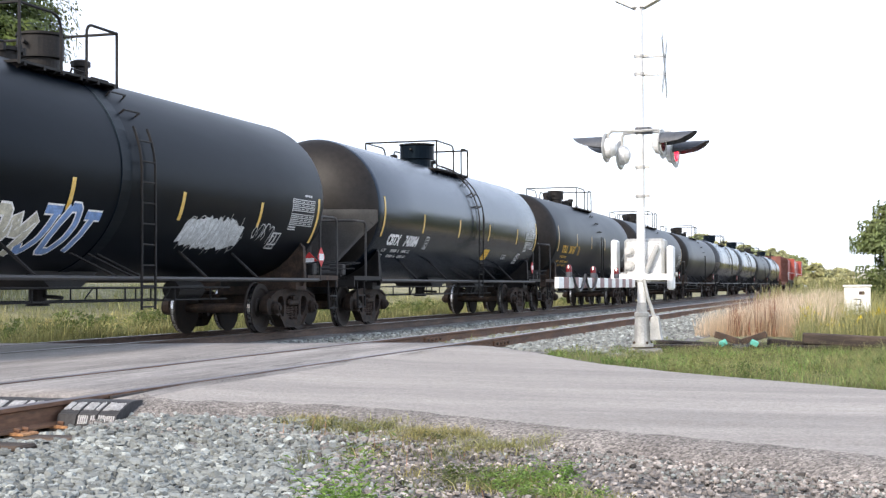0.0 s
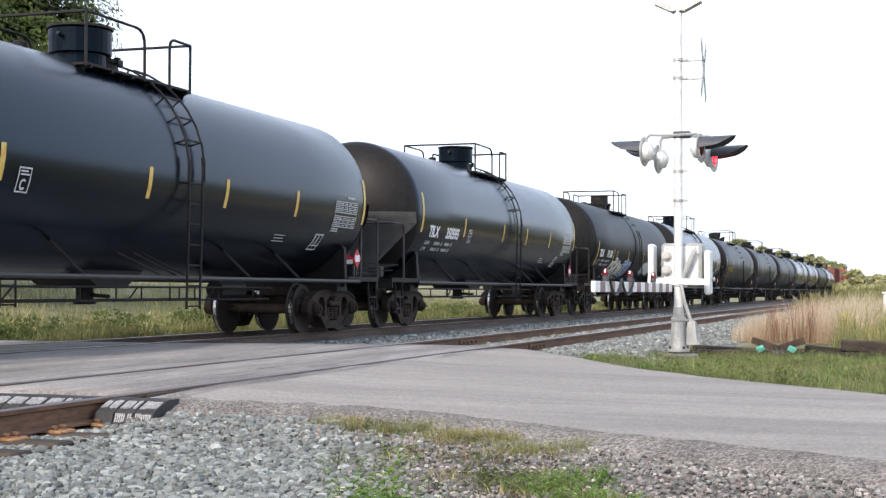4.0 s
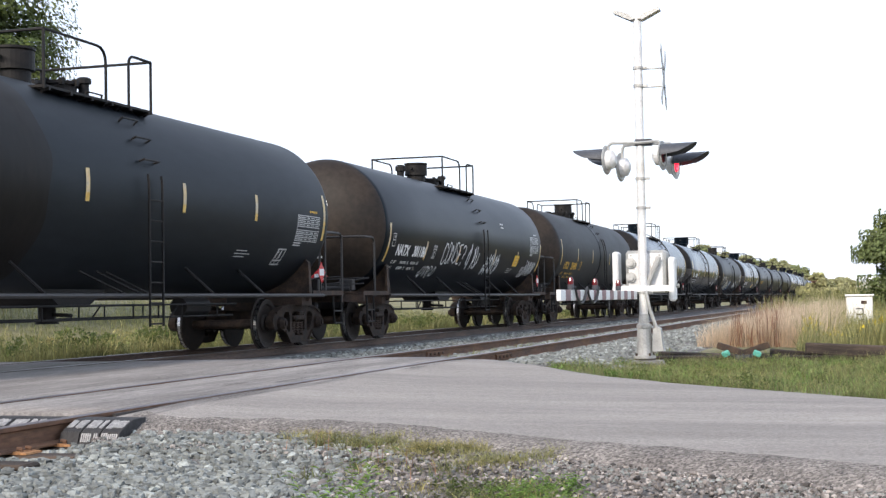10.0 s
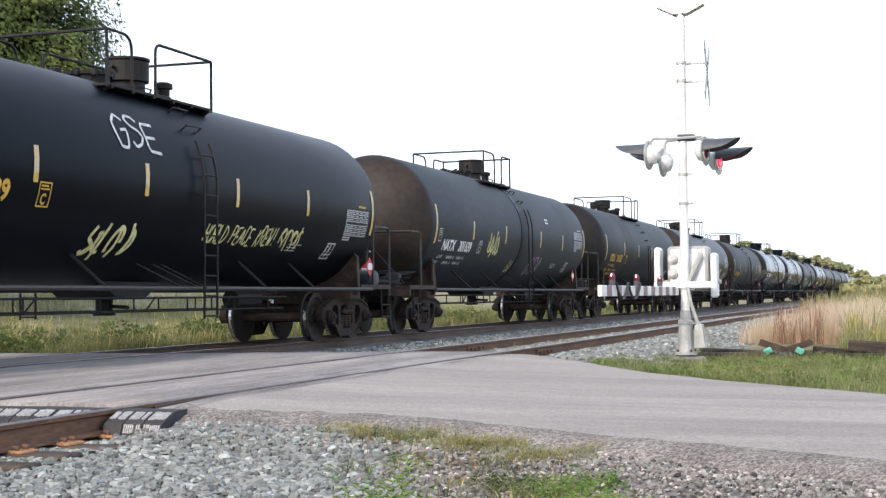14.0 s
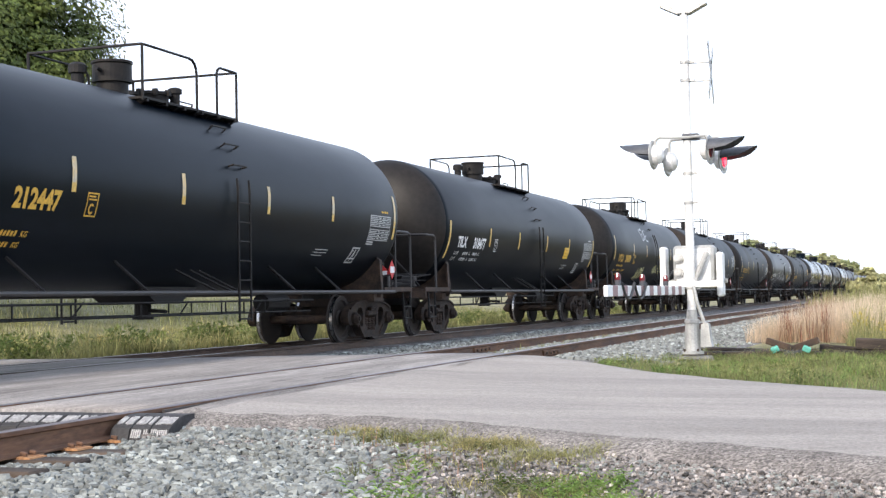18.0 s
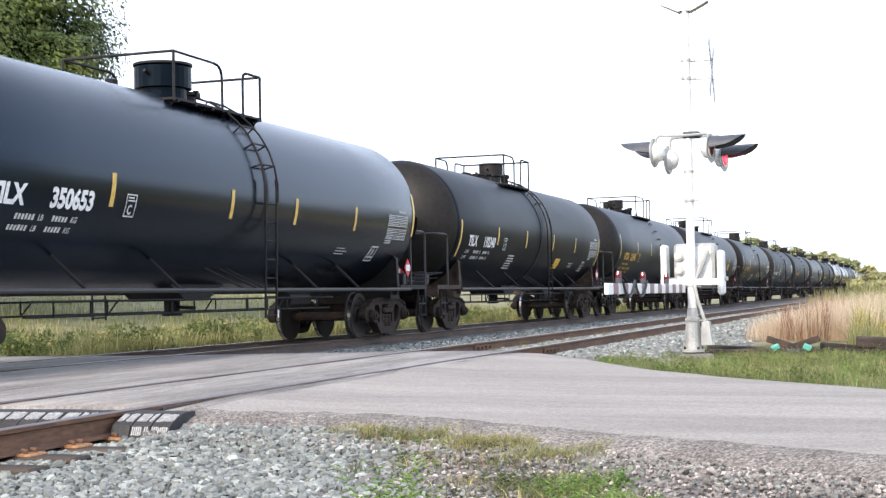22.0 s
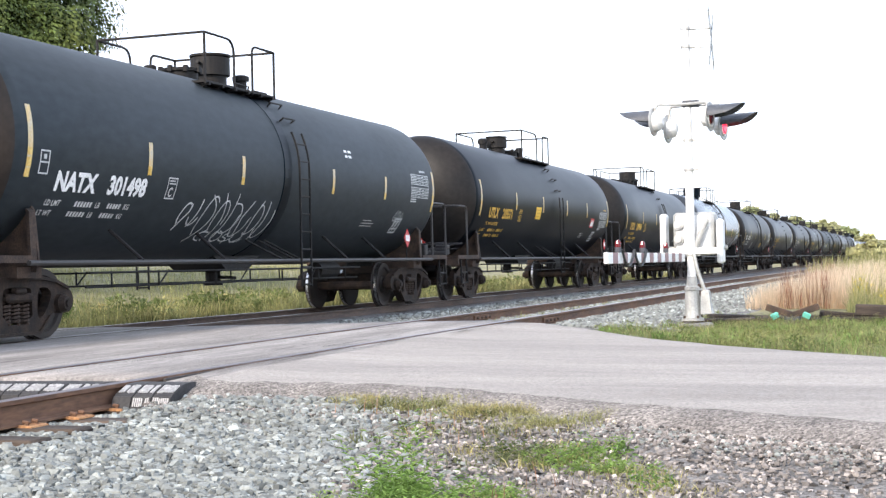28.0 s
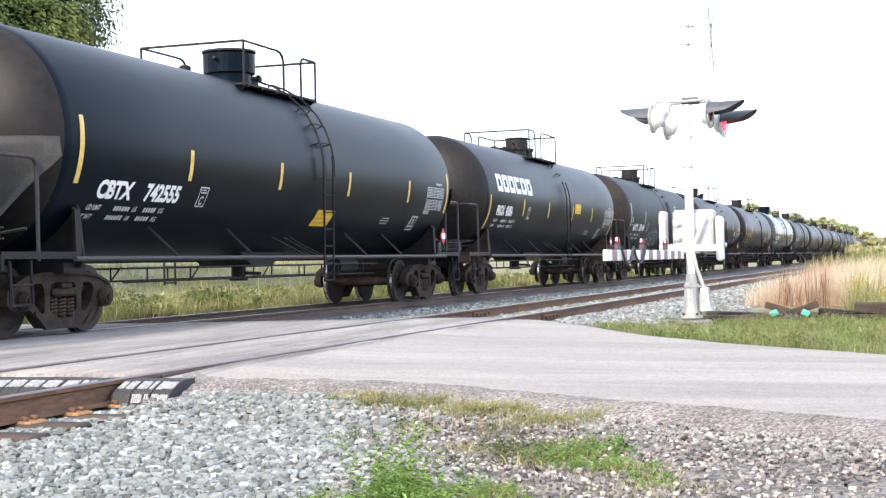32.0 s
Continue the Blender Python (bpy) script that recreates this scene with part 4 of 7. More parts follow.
def stroke(bm, pts, w, lift=0.009):
    """A painted line over the tank's side through (u, h) points."""
    prev = None
    for i, p in enumerate(pts):
        q = pts[min(i + 1, len(pts) - 1)]
        o = pts[max(i - 1, 0)]
        d = Vector((q[0] - o[0], q[1] - o[1]))
        d = d.normalized() if d.length > 1e-6 else Vector((1, 0))
        nx, ny = -d.y * w / 2, d.x * w / 2
        cur = (bm.verts.new(wrap(p[0] + nx, p[1] + ny, lift)), bm.verts.new(wrap(p[0] - nx, p[1] - ny, lift)))
        if prev:
            bm.faces.new((prev[0], prev[1], cur[1], cur[0]))
        prev = cur


def graffiti(parent, u0, h0, u1, h1, n, w, material, seed, label, fill=None):
    rng = random.Random(seed)
    if fill:
        # one jagged cloud: a strip with an uneven upper and lower edge
        bm = B()
        k = 26
        prev = None
        for i in range(k + 1):
            u = u0 + (u1 - u0) * i / k
            env = 0.45 + 0.55 * math.sin(math.pi * (i + 0.6) / (k + 1.2)) ** 0.5
            m, hh = (h0 + h1) / 2, (h1 - h0) / 2
            col = [bm.verts.new(wrap(u + 0.03 * math.sin(i * 2.1 + q), m + hh * env * q * rng.uniform(0.75, 1.1), 0.0065)) for q in (-1, -0.35, 0.35, 1)]
            if prev:
                for a, c, d, e in zip(prev[:-1], prev[1:], col[1:], col[:-1]):
                    bm.faces.new((a, e, d, c))
            prev = col
        part("graffiti_fill", bm, fill, parent, label)
    # scrawled strokes: two for each cell, crossing, with rounded turns
    for i in range(n):
        cw = (u1 - u0) / n
        for k in range(2):
            bm = B()
            knots = []
            if k == 0:
                # a rounded letter-like arc that fills the cell
                m, a0, sweep = 7, rng.uniform(0, 6.28), rng.choice((-1, 1)) * rng.uniform(2.4, 4.4)
                rx, ry = cw * rng.uniform(0.42, 0.62), (h1 - h0) * rng.uniform(0.36, 0.5)
                for j in range(m):
                    q = a0 + sweep * j / (m - 1)
                    v = (h0 + h1) / 2 + ry * math.sin(q)
                    knots.append((u0 + cw * (i + 0.5) + rx * math.cos(q) + 0.15 * (v - h0), v))
            else:
                # a slash or hook across it
                m = rng.choice((3, 4))
                top = rng.uniform(0.85, 1.15)
                for j in range(m):
                    v = h0 + (h1 - h0) * (top - (top + rng.uniform(-0.1, 0.2)) * j / (m - 1))
                    knots.append((u0 + cw * (i + rng.uniform(0.15, 0.85)) + 0.15 * (v - h0), v))
            pts = []
            for j in range(m - 1):
                p0, p1, p2, p3 = knots[max(j - 1, 0)], knots[j], knots[j + 1], knots[min(j + 2, m - 1)]
                for q in range(4):
                    f = q / 4
                    pts.append(tuple(0.5 * (2 * p1[d] + (p2[d] - p0[d]) * f + (2 * p0[d] - 5 * p1[d] + 4 * p2[d] - p3[d]) * f * f + (3 * p1[d] - p0[d] - 3 * p2[d] + p3[d]) * f ** 3) for d in (0, 1)))
            pts.append(knots[-1])
            stroke(bm, pts, w * 0.6)
            part("graffiti_stroke", bm, material, parent, label)


GLYPHS = {"C": "45-36-16-04-02-10-30-41", "O": "16-04-02-10-30-42-44-36-16", "N": "00-06-40-46", "S": "45-36-16-05-14-33-42-31-10-01", "E": "46-06-00-40 03-33", "?": "05-16-36-45-44-23-22 20-21",
          "G": "45-26-04-02-10-30-42-43-23", "A": "00-26-40 12-32", "W": "06-10-24-30-46", "R": "00-06-36-44-33-03 13-40", "L": "06-00-40", "D": "00-06-26-44-42-20-00", "P": "00-06-36-44-33-03",
          "K": "00-06 46-03-40", "!": "26-22 20-21", "F": "00-06-46 03-33", "M": "00-06-23-46-40", "J": "06-46 36-32-20-10-01", "T": "06-46 26-20"}


def handwriting(parent, text, u0, h0, cell, high, w, materials, seed, label, slant=0.12, fall=0.0):
    """Sprayed capitals, one letter after the other; with two paints the first is a wider outline."""
    rng = random.Random(seed)
    for i, ch in enumerate(text):
        if ch == " ":
            continue
        k, dh = rng.uniform(0.92, 1.12), rng.uniform(-0.06, 0.06) * high - fall * i
        for layer, paint in enumerate(materials):
            bm = B()
            for line in GLYPHS[ch].split():
                kn = [(int(q[0]) / 4, int(q[1]) / 6) for q in line.split("-")]
                kn = [(a + rng.uniform(-0.05, 0.05) * (len(materials) < 2), b + rng.uniform(-0.04, 0.04) * (len(materials) < 2)) for a, b in kn]
                pts = []
                for p, q in zip(kn[:-1], kn[1:]):
                    pts += [(p[0] + (q[0] - p[0]) * f, p[1] + (q[1] - p[1]) * f) for f in (0.12, 0.5, 0.88)]
                pts = [kn[0]] + pts + [kn[-1]]
                ww = w * (1.45 if layer == 0 and len(materials) > 1 else 1.0)
                stroke(bm, [(u0 + cell * (i + 0.78 * a) + slant * b * high, h0 + dh + high * k * b) for a, b in pts], ww, 0.0075 + 0.002 * layer)
            part("graffiti_letter", bm, paint, parent, label)


def tank_mesh(gloss):
    bm = B()
    L = 7.40
    prof = []
    for i in range(9):
        a = math.pi / 2 * i / 8
        prof.append((-L - 0.72 * math.cos(a), max(0.02, R_T * math.sin(a))))
    prof += [(y, R_T) for y in (-4.9, -2.45, 0.0, 2.45, 4.9)]
    for i in range(9):
        a = math.pi / 2 * (8 - i) / 8
        prof.append((L + 0.72 * math.cos(a), max(0.02, R_T * math.sin(a))))
    lathe(bm, prof, 64)
    bmesh.ops.translate(bm, verts=bm.verts, vec=(0, 0, Z_T))
    return bm


def plate(bm, loops, x0, x1):
    """A thick plate in the yz plane: the first loop is its outline, the others are holes; corners are cut round."""
    edges = []
    for lp in loops:
        pts = []
        for a, b in zip(lp, lp[1:] + lp[:1]):
            pts += [(a[0] * 0.75 + b[0] * 0.25, a[1] * 0.75 + b[1] * 0.25), (a[0] * 0.25 + b[0] * 0.75, a[1] * 0.25 + b[1] * 0.75)]
        vs = [bm.verts.new((x0, u, v)) for u, v in pts]
        edges += [bm.edges.new((p, q)) for p, q in zip(vs, vs[1:] + vs[:1])]
    fill = bmesh.ops.triangle_fill(bm, use_beauty=True, use_dissolve=False, edges=edges)
    faces = [g for g in fill["geom"] if isinstance(g, bmesh.types.BMFace)]
    ext = bmesh.ops.extrude_face_region(bm, geom=faces, use_keep_orig=True)
    bmesh.ops.translate(bm, verts=[g for g in ext["geom"] if isinstance(g, bmesh.types.BMVert)], vec=(x1 - x0, 0, 0))
    bmesh.ops.recalc_face_normals(bm, faces=bm.faces)
    return bm


def wheelset(parent, y):
    bm = B()
    rod(bm, (-1.02, 0, 0), (1.02, 0, 0), 0.085, 12)
    ws = part("wheelset", bm, M["brown"], parent, "rust-brown axle with wheels")
    ws.location = (0, y, 0.457)
    for s in (1, -1):
        bm = B()
        lathe(bm, [(s * 0.685, 0.10), (s * 0.685, 0.36), (s * 0.690, 0.482), (s * 0.712, 0.482), (s * 0.722, 0.46), (s * 0.745, 0.458), (s * 0.800, 0.4535), (s * 0.820, 0.452), (s * 0.820, 0.37), (s * 0.79, 0.34), (s * 0.765, 0.18), (s * 0.81, 0.15), (s * 0.81, 0.09)], 40, "X")
        w = part("wheel", bm, [M["wheel"], M["tread"]], ws)
        for p in w.data.polygons:
            c = Vector((0, p.center.y, p.center.z)).length
            if c > 0.44 and 0.74 < abs(p.center.x) < 0.81:
                p.material_index = 1
    return ws


def truck(parent, y):
    bm = B()
    box(bm, (0, 0, 0.60), (2.0, 0.36, 0.24), bevel=0.03)
    box(bm, (0, 0, 0.78), (0.7, 0.6, 0.16))
    tr = part("truck", bm, M["cast"], parent, "cast steel four-wheel truck")
    tr.location = (0, y, 0)
    for s in (1, -1):
        x0, x1 = s * 0.93, s * 1.07
        bm = B()
        half = [(0.0, 0.80), (0.45, 0.80), (0.78, 0.755), (1.02, 0.68), (1.16, 0.60), (1.20, 0.50), (1.15, 0.37), (1.05, 0.33), (0.90, 0.36), (0.78, 0.36), (0.66, 0.30), (0.52, 0.16), (0.42, 0.085)]
        outer = half + [(-a, b) for a, b in half[:0:-1]]
        gap = [(0.42, 0.66), (0.60, 0.68), (0.72, 0.60), (0.66, 0.46), (0.54, 0.32), (0.44, 0.27), (0.40, 0.36)]
        plate(bm, [outer, gap, [(-a, b) for a, b in gap], [(-0.30, 0.22), (0.30, 0.22), (0.30, 0.64), (0.20, 0.68), (-0.20, 0.68), (-0.30, 0.64)]], x0, x1)
        part("side_frame", bm, M["cast"], tr, "cast side frame")
        # flanges along the top and bottom chords
        for chord, thick in ((((-1.06, 0.65), (-0.80, 0.745), (-0.46, 0.79), (0.46, 0.79), (0.80, 0.745), (1.06, 0.65)), 0.02), (((-0.64, 0.30), (-0.42, 0.10), (0.42, 0.10), (0.64, 0.30)), 0.02)):
            bm = B()
            prism(bm, [(a, b + thick) for a, b in chord] + [(a, b - thick) for a, b in chord[::-1]], "X", s * 1.05, s * 1.10)
            part("frame_flange", bm, M["cast"], tr)
        for q in (1, -1):
            bm = B()
            rod(bm, (s * 0.92, q * 0.889, 0.457), (s * 1.13, q * 0.889, 0.457), 0.125, 16)
            rod(bm, (s * 1.13, q * 0.889, 0.457), (s * 1.19, q * 0.889, 0.457), 0.118, 16, 0.085)
            rod(bm, (s * 1.19, q * 0.889, 0.457), (s * 1.215, q * 0.889, 0.457), 0.05, 8)
            part("bearing_box", bm, M["cast"], tr)
        for q in (-0.19, 0.0, 0.19):
            bm = B()
            pipe(bm, [(0.072 * math.cos(0.785 * i), 0.072 * math.sin(0.785 * i), 0.225 + 0.0057 * i) for i in range(48)], 0.017, 5)
            part("coil_spring", bm, M["brown"], tr, loc=(s * 1.0, q, 0))
        bm = B()
        box(bm, (s * 1.0, 0, 0.55), (0.26, 0.54, 0.11), bevel=0.03)
        box(bm, (s * 1.09, 0, 0.635), (0.10, 0.22, 0.07), bevel=0.015)
        part("bolster_end", bm, M["cast"], tr)
    for q in (1, -1):
        bm = B()
        box(bm, (0, q * 0.38, 0.42), (1.7, 0.08, 0.14))
        part("brake_beam", bm, M["frame"], tr)
        wheelset(tr, q * 0.889)
    return tr


def tank_car(kind):
    """a: glossy car with head shields and a wide dome; b: small dome behind the manway; c: dome before it, air tank; n: as c with long ladder stiles."""
    a_kind = kind == "a"
    size(kind)
    front_dome = kind in "cn"
    t = thing("tank_car", "", "tank car")
    tank = part("tank", tank_mesh(a_kind), [M["gloss" if a_kind else "satin"], M["glosshead" if a_kind else "head"]], t, smooth=True)
    for p in tank.data.polygons:
        if abs(p.center.y) > 7.5:
            p.material_index = 1
    # a broad band at the middle of some cars
    if kind == "n":
        bm = B()
        lathe(bm, [(-0.20, R_T - 0.02), (-0.19, R_T + 0.013), (0.09, R_T + 0.013), (0.10, R_T - 0.02)], 64)
        part("girth_band", bm, tank.data.materials[0], t, loc=(0, 0, Z_T))
    # fittings on top
    bm = B()
    r, h = (0.46, 0.54) if a_kind else (0.30, 0.46) if kind == "b" else (0.34, 0.50)
    zt = Z_T + R_T
    uc = {"a": -0.14, "b": -0.75, "c": 0.55, "n": 0.12}[kind]
    lathe(bm, [(zt - 0.12, r * 0.82), (zt + 0.16, r * 0.82), (zt + 0.17, r), (zt + h - 0.03, r), (zt + h, r * 0.93)], 28, "Z")
    dome = part("dome", bm, M["frame"] if not a_kind else M["satin"], t, "cylindrical valve dome", loc=(0, uc, 0))
    bm = B()
    lathe(bm, [(zt + h, r * 1.04), (zt + h + 0.035, r * 1.04), (zt + h + 0.05, r * 0.4)], 24, "Z")
    part("dome_lid", bm, M["frame"], dome)
    bm = B()
    rod(bm, (0.0, uc - r - 0.02, zt + h * 0.7), (0.0, uc - r - 0.12, zt + h * 0.75), 0.03, 6)
    part("dome_latch", bm, M["frame"], t)
    for dx, du, rr, hh in (((0.15, uc + 0.85, 0.13, 0.28), (-0.3, uc - 1.5, 0.09, 0.2)) if front_dome else ((-0.25, -1.30, 0.12, 0.42), (0.3, 0.62, 0.10, 0.26)) if not a_kind else ((0.05, 0.52, 0.14, 0.20), (-0.3, -1.2, 0.09, 0.22))):
        bm = B()
        lathe(bm, [(zt - 0.1, rr * 0.8), (zt + hh * 0.6, rr * 0.8), (zt + hh * 0.62, rr * 1.15), (zt + hh * 0.9, rr * 1.15), (zt + hh, rr * 0.7)], 14, "Z")
        part("valve", bm, M["frame"], t, loc=(dx, du, 0))
    bm = B()
    lathe(bm, [(zt - 0.05, 0.30), (zt + 0.10, 0.30), (zt + 0.11, 0.34), (zt + 0.16, 0.34), (zt + 0.17, 0.2)], 20, "Z")
    for i in range(8):
        aa = i * math.pi / 4
        box(bm, (0.33 * math.cos(aa), 0.33 * math.sin(aa), zt + 0.14), (0.07, 0.07, 0.10))
    part("manway", bm, M["frame"], t, loc=(0, uc - 1.05 if front_dome else 0.35, 0))
    RA, UB, UL, FB = {"a": (-1.5, 0.05, 0.78, 1.42), "b": (-1.5, 0.12, 0.78, 1.46), "c": (-1.58, -0.92, -0.26, 1.48), "n": (-1.88, -0.88, -0.22, 0.62)}[kind]
    # walkway and its supports
    for s in (1, -1):
        bm = B()
        box(bm, (s * 0.80, (RA + FB) / 2, zt - 0.20), (0.36, FB - RA, 0.035))
        for i in range(6):
            box(bm, (s * 0.80, RA + 0.1 + (FB - RA - 0.2) * i / 5, zt - 0.23), (0.40, 0.05, 0.05))
        part("walkway", bm, M["frame"], t, "grated black walkway")
        for u in (RA + 0.1, RA + 0.35 * (FB - RA), RA + 0.68 * (FB - RA), FB - 0.05):
            bm = B()
            rod(bm, (s * 0.62, u, zt - 0.24), (s * 0.95, u, zt - 0.23), 0.025, 6)
            rod(bm, (s * 0.96, u, zt - 0.22), (s * 0.80, u, zt - 0.32), 0.02, 6)
            part("walkway_bracket", bm, M["frame"], t)
    # railing
    ZR, X = 4.60, 0.97
    for s in (1, -1):
        for u in (RA, FB):
            bm = B()
            rod(bm, (s * X, u, zt - 0.24), (s * X, u, ZR), 0.022, 6)
            part("railing_post", bm, M["frame"], t)
        bm = B()
        pipe(bm, [(s * X, RA, ZR), (s * X, UB - 0.25, ZR)] + bend((s * X, UB - 0.25, ZR), (s * X, UB, ZR), (s * X, UB, ZR - 0.25)) + [(s * X, UB, zt - 0.24)], 0.022, 6)
        part("top_rail", bm, M["frame"], t)
        bm = B()
        pipe(bm, [(s * X, UL, zt - 0.24)] + bend((s * X, UL, ZR - 0.15), (s * X, UL, ZR), (s * X, UL + 0.15, ZR)) + [(s * X, FB, ZR)], 0.022, 6)
        part("hand_loop", bm, M["frame"], t)
    for u in (RA, FB):
        bm = B()
        rod(bm, (-X, u, ZR), (X, u, ZR), 0.022, 6)
        part("cross_rail", bm, M["frame"], t)
    # ladders on both sides
    for s in (1, -1):
        bm = B()
        upto = 24 if kind in "cn" else 8
        curve = [(s * (R_T + 0.09) * math.cos(radians(g)), Z_T + (R_T + 0.09) * math.sin(radians(g))) for g in range(0, upto + 1, 4)]
        for q in (0.22, 0.62):
            pipe(bm, [(s * 1.60, q, 0.52)] + [(p[0], q, p[1]) for p in curve], 0.020, 6)
        lad = part("ladder", bm, M["frame"], t, "steel side ladder")
        for i in range(7 + upto // 10):
            bm = B()
            z = 0.56 + 0.30 * i
            x = s * (1.60 if z < Z_T else math.sqrt(max(0.1, (R_T + 0.09) ** 2 - (z - Z_T) ** 2)))
            rod(bm, (x, 0.22, z), (x, 0.62, z), 0.014, 6)
            part("rung", bm, M["frame"], lad)
        for i in range(5 if upto < 20 else 4):
            aa = radians((16 if upto < 20 else 34) + 13 * i)
            p = (s * (R_T + 0.09) * math.cos(aa), Z_T + (R_T + 0.09) * math.sin(aa))
            b0 = (s * (R_T - 0.01) * math.cos(aa), Z_T + (R_T - 0.01) * math.sin(aa))
            bm = B()
            pipe(bm, [(b0[0], 0.20, b0[1]), (p[0], 0.20, p[1]), (p[0], 0.64, p[1]), (b0[0], 0.64, b0[1])], 0.013, 6)
            part("grab_rung", bm, M["frame"], t)
        if kind in "an":
            for q in (0.18, 0.66):
                bm = B()
                pipe(bm, [(s * (R_T + 0.10) * math.cos(radians(g)), q, Z_T + (R_T + 0.10) * math.sin(radians(g))) for g in range(-5, 76, 10)], 0.018, 6)
                part("ladder_stile", bm, M["frame"], t)
        # side sill pipe with braces
        bm = B()
        rod(bm, (s * 1.47, -7.3, 0.97), (s * 1.47, 7.3, 0.97), 0.035, 8)
        part("side_pipe", bm, M["tube"], t)
        for u in (-4.87, -2.45, 2.38, 4.33):
            bm = B()
            aa = radians(-46)
            rod(bm, (s * 1.47, u + 0.18, 0.99), (s * (R_T - 0.02) * math.cos(aa), u, Z_T + (R_T - 0.02) * math.sin(aa)), 0.025, 6)
            part("pipe_brace", bm, M["frame"], t)
        bm = B()
        for q in (-0.4, 0.05, 0.3):
            rod(bm, (s * 1.47, q + 0.25, 0.97), (s * 1.12, q - 0.5, 1.32), 0.016, 6)
        part("ladder_strut", bm, M["frame"], t)
    # brake rigging under the tank
    for s in (1, -1):
        bm = B()
        pipe(bm, [(s * 0.75, -4.9, 0.84), (s * 0.75, 4.9, 0.84)], 0.016, 6)
        pipe(bm, [(s * 0.68, -4.9, 0.64), (s * 0.68, 4.9, 0.64)], 0.016, 6)
        for u in (-4.3, -3.0, -1.2, 1.3, 2.1, 2.9, 4.2):
            rod(bm, (s * 0.72, u, 0.63), (s * 0.72, u, 0.86), 0.014, 6)
        for u in (-3.0, 2.5):
            rod(bm, (s * 0.72, u, 0.64), (s * 0.72, u + 0.3, 0.86), 0.014, 6)
        part("brake_pipe", bm, M["frame"], t)
    if kind == "c":
        bm = B()
        lathe(bm, [(0.70, 0.06), (0.72, 0.15), (0.77, 0.185), (1.20, 0.185), (1.25, 0.15), (1.27, 0.06)], 22, "X")
        tank_a = part("air_reservoir", bm, M["hood"], t, "slate grey air reservoir", smooth=False)
        tank_a.location = (0, 8.12, 1.18)
    bm = B()
    prism(bm, [(-0.95, 1.12), (0.95, 1.12), (0.35, 0.82), (-0.35, 0.82)], "X", -0.5, 0.5)
    part("outlet_skid", bm, M["frame"], t, "tapered bottom outlet skid")
    bm = B()
    rod(bm, (0, 0.05, 0.84), (0, 0.05, 0.62), 0.13, 12)
    rod(bm, (0, 0.05, 0.66), (0, 0.05, 0.58), 0.17, 12)
    rod(bm, (0.1, 0.05, 0.72), (0.5, -0.1, 0.70), 0.03, 6)
    part("outlet_valve", bm, M["frame"], t)
    bm = B()
    rod(bm, (0.55, 3.1, 0.80), (0.55, 4.0, 0.80), 0.16, 12)
    part("brake_cylinder", bm, M["frame"], t)
    # ends
    for e in (1, -1):
        y = e * TRUCK
        bm = B()
        for s in (1, -1):
            prism(bm, [(s * 0.10, 0.86), (s * 1.32, 0.86), (s * 1.36, 1.0), (s * 1.30, 1.62), (s * 1.18, 1.80), (s * 0.6, 1.20), (s * 0.10, 1.05)], "Y", y - e * 0.05 - 0.02, y - e * 0.05 + 0.02)
            prism(bm, [(s * 1.30, 0.98), (s * 1.35, 0.98), (s * 1.33, 1.60), (s * 1.28, 1.64)], "Y", y - 0.10, y + 0.02)
        box(bm, (0, y, 0.86), (2.5, 0.5, 0.14))
        part("saddle", bm, M["brown" if not a_kind else "frame"], t, "rusty tank saddle plate")
        bm = B()
        box(bm, (0, e * 7.75, 0.86), (0.62, 2.1, 0.34), bevel=0.02)
        part("stub_sill", bm, M["frame"], t)
        bm = B()
        for s in (1, -1):
            box(bm, (s * 0.95, e * 8.12, 1.04), (0.78, 1.0, 0.04))
            box(bm, (s * 1.33, e * 7.85, 1.02), (0.05, 1.6, 0.09))
        box(bm, (0, e * 8.62, 0.92), (2.7, 0.06, 0.16))
        part("end_platform", bm, M["brown" if not a_kind else "frame"], t)
        for s in (1, -1):
            bm = B()
            if e > 0:
                pipe(bm, [(s * 1.33, 8.66, 0.95)] + bend((s * 1.33, 8.66, 2.05), (s * 1.33, 8.66, 2.22), (s * 1.33, 8.50, 2.22)) + bend((s * 1.33, 7.92, 2.22), (s * 1.33, 7.74, 2.22), (s * 1.33, 7.74, 2.05)) + [(s * 1.33, 7.74, 0.95)], 0.026, 8)
            else:
                pipe(bm, [(s * 1.33, -7.88, 0.95)] + bend((s * 1.33, -7.88, 2.05), (s * 1.33, -7.88, 2.22), (s * 1.33, -8.04, 2.22)) + bend((s * 1.33, -8.44, 2.22), (s * 1.33, -8.6, 2.22), (s * 1.17, -8.6, 2.22)) + [(s * 0.35, -8.6, 2.22), (s * 0.35, -8.6, 0.95)], 0.026, 8)
            part("end_handrail", bm, M["tube"], t, "bent end handrail")
            bm = B()
            pipe(bm, [(s * 1.33, e * 8.57, 1.35), (-0.1 * s, e * 8.57, 1.30)], 0.012, 6)
            pipe(bm, [(s * 1.33, e * 8.57, 1.22), (-0.1 * s, e * 8.57, 1.18)], 0.012, 6)
            part("uncoupling_lever", bm, M["tube"], t)
            bm = B()
            pipe(bm, [(s * 1.36, e * 8.50, 0.95), (s * 1.38, e * 8.50, 0.42), (s * 1.38, e * 8.08, 0.42), (s * 1.36, e * 8.08, 0.95)], 0.02, 6)
            pipe(bm, [(s * 1.38, e * 8.50, 0.66), (s * 1.38, e * 8.08, 0.66)], 0.016, 6)
            part("corner_step", bm, M["frame"], t)
        bm = B()
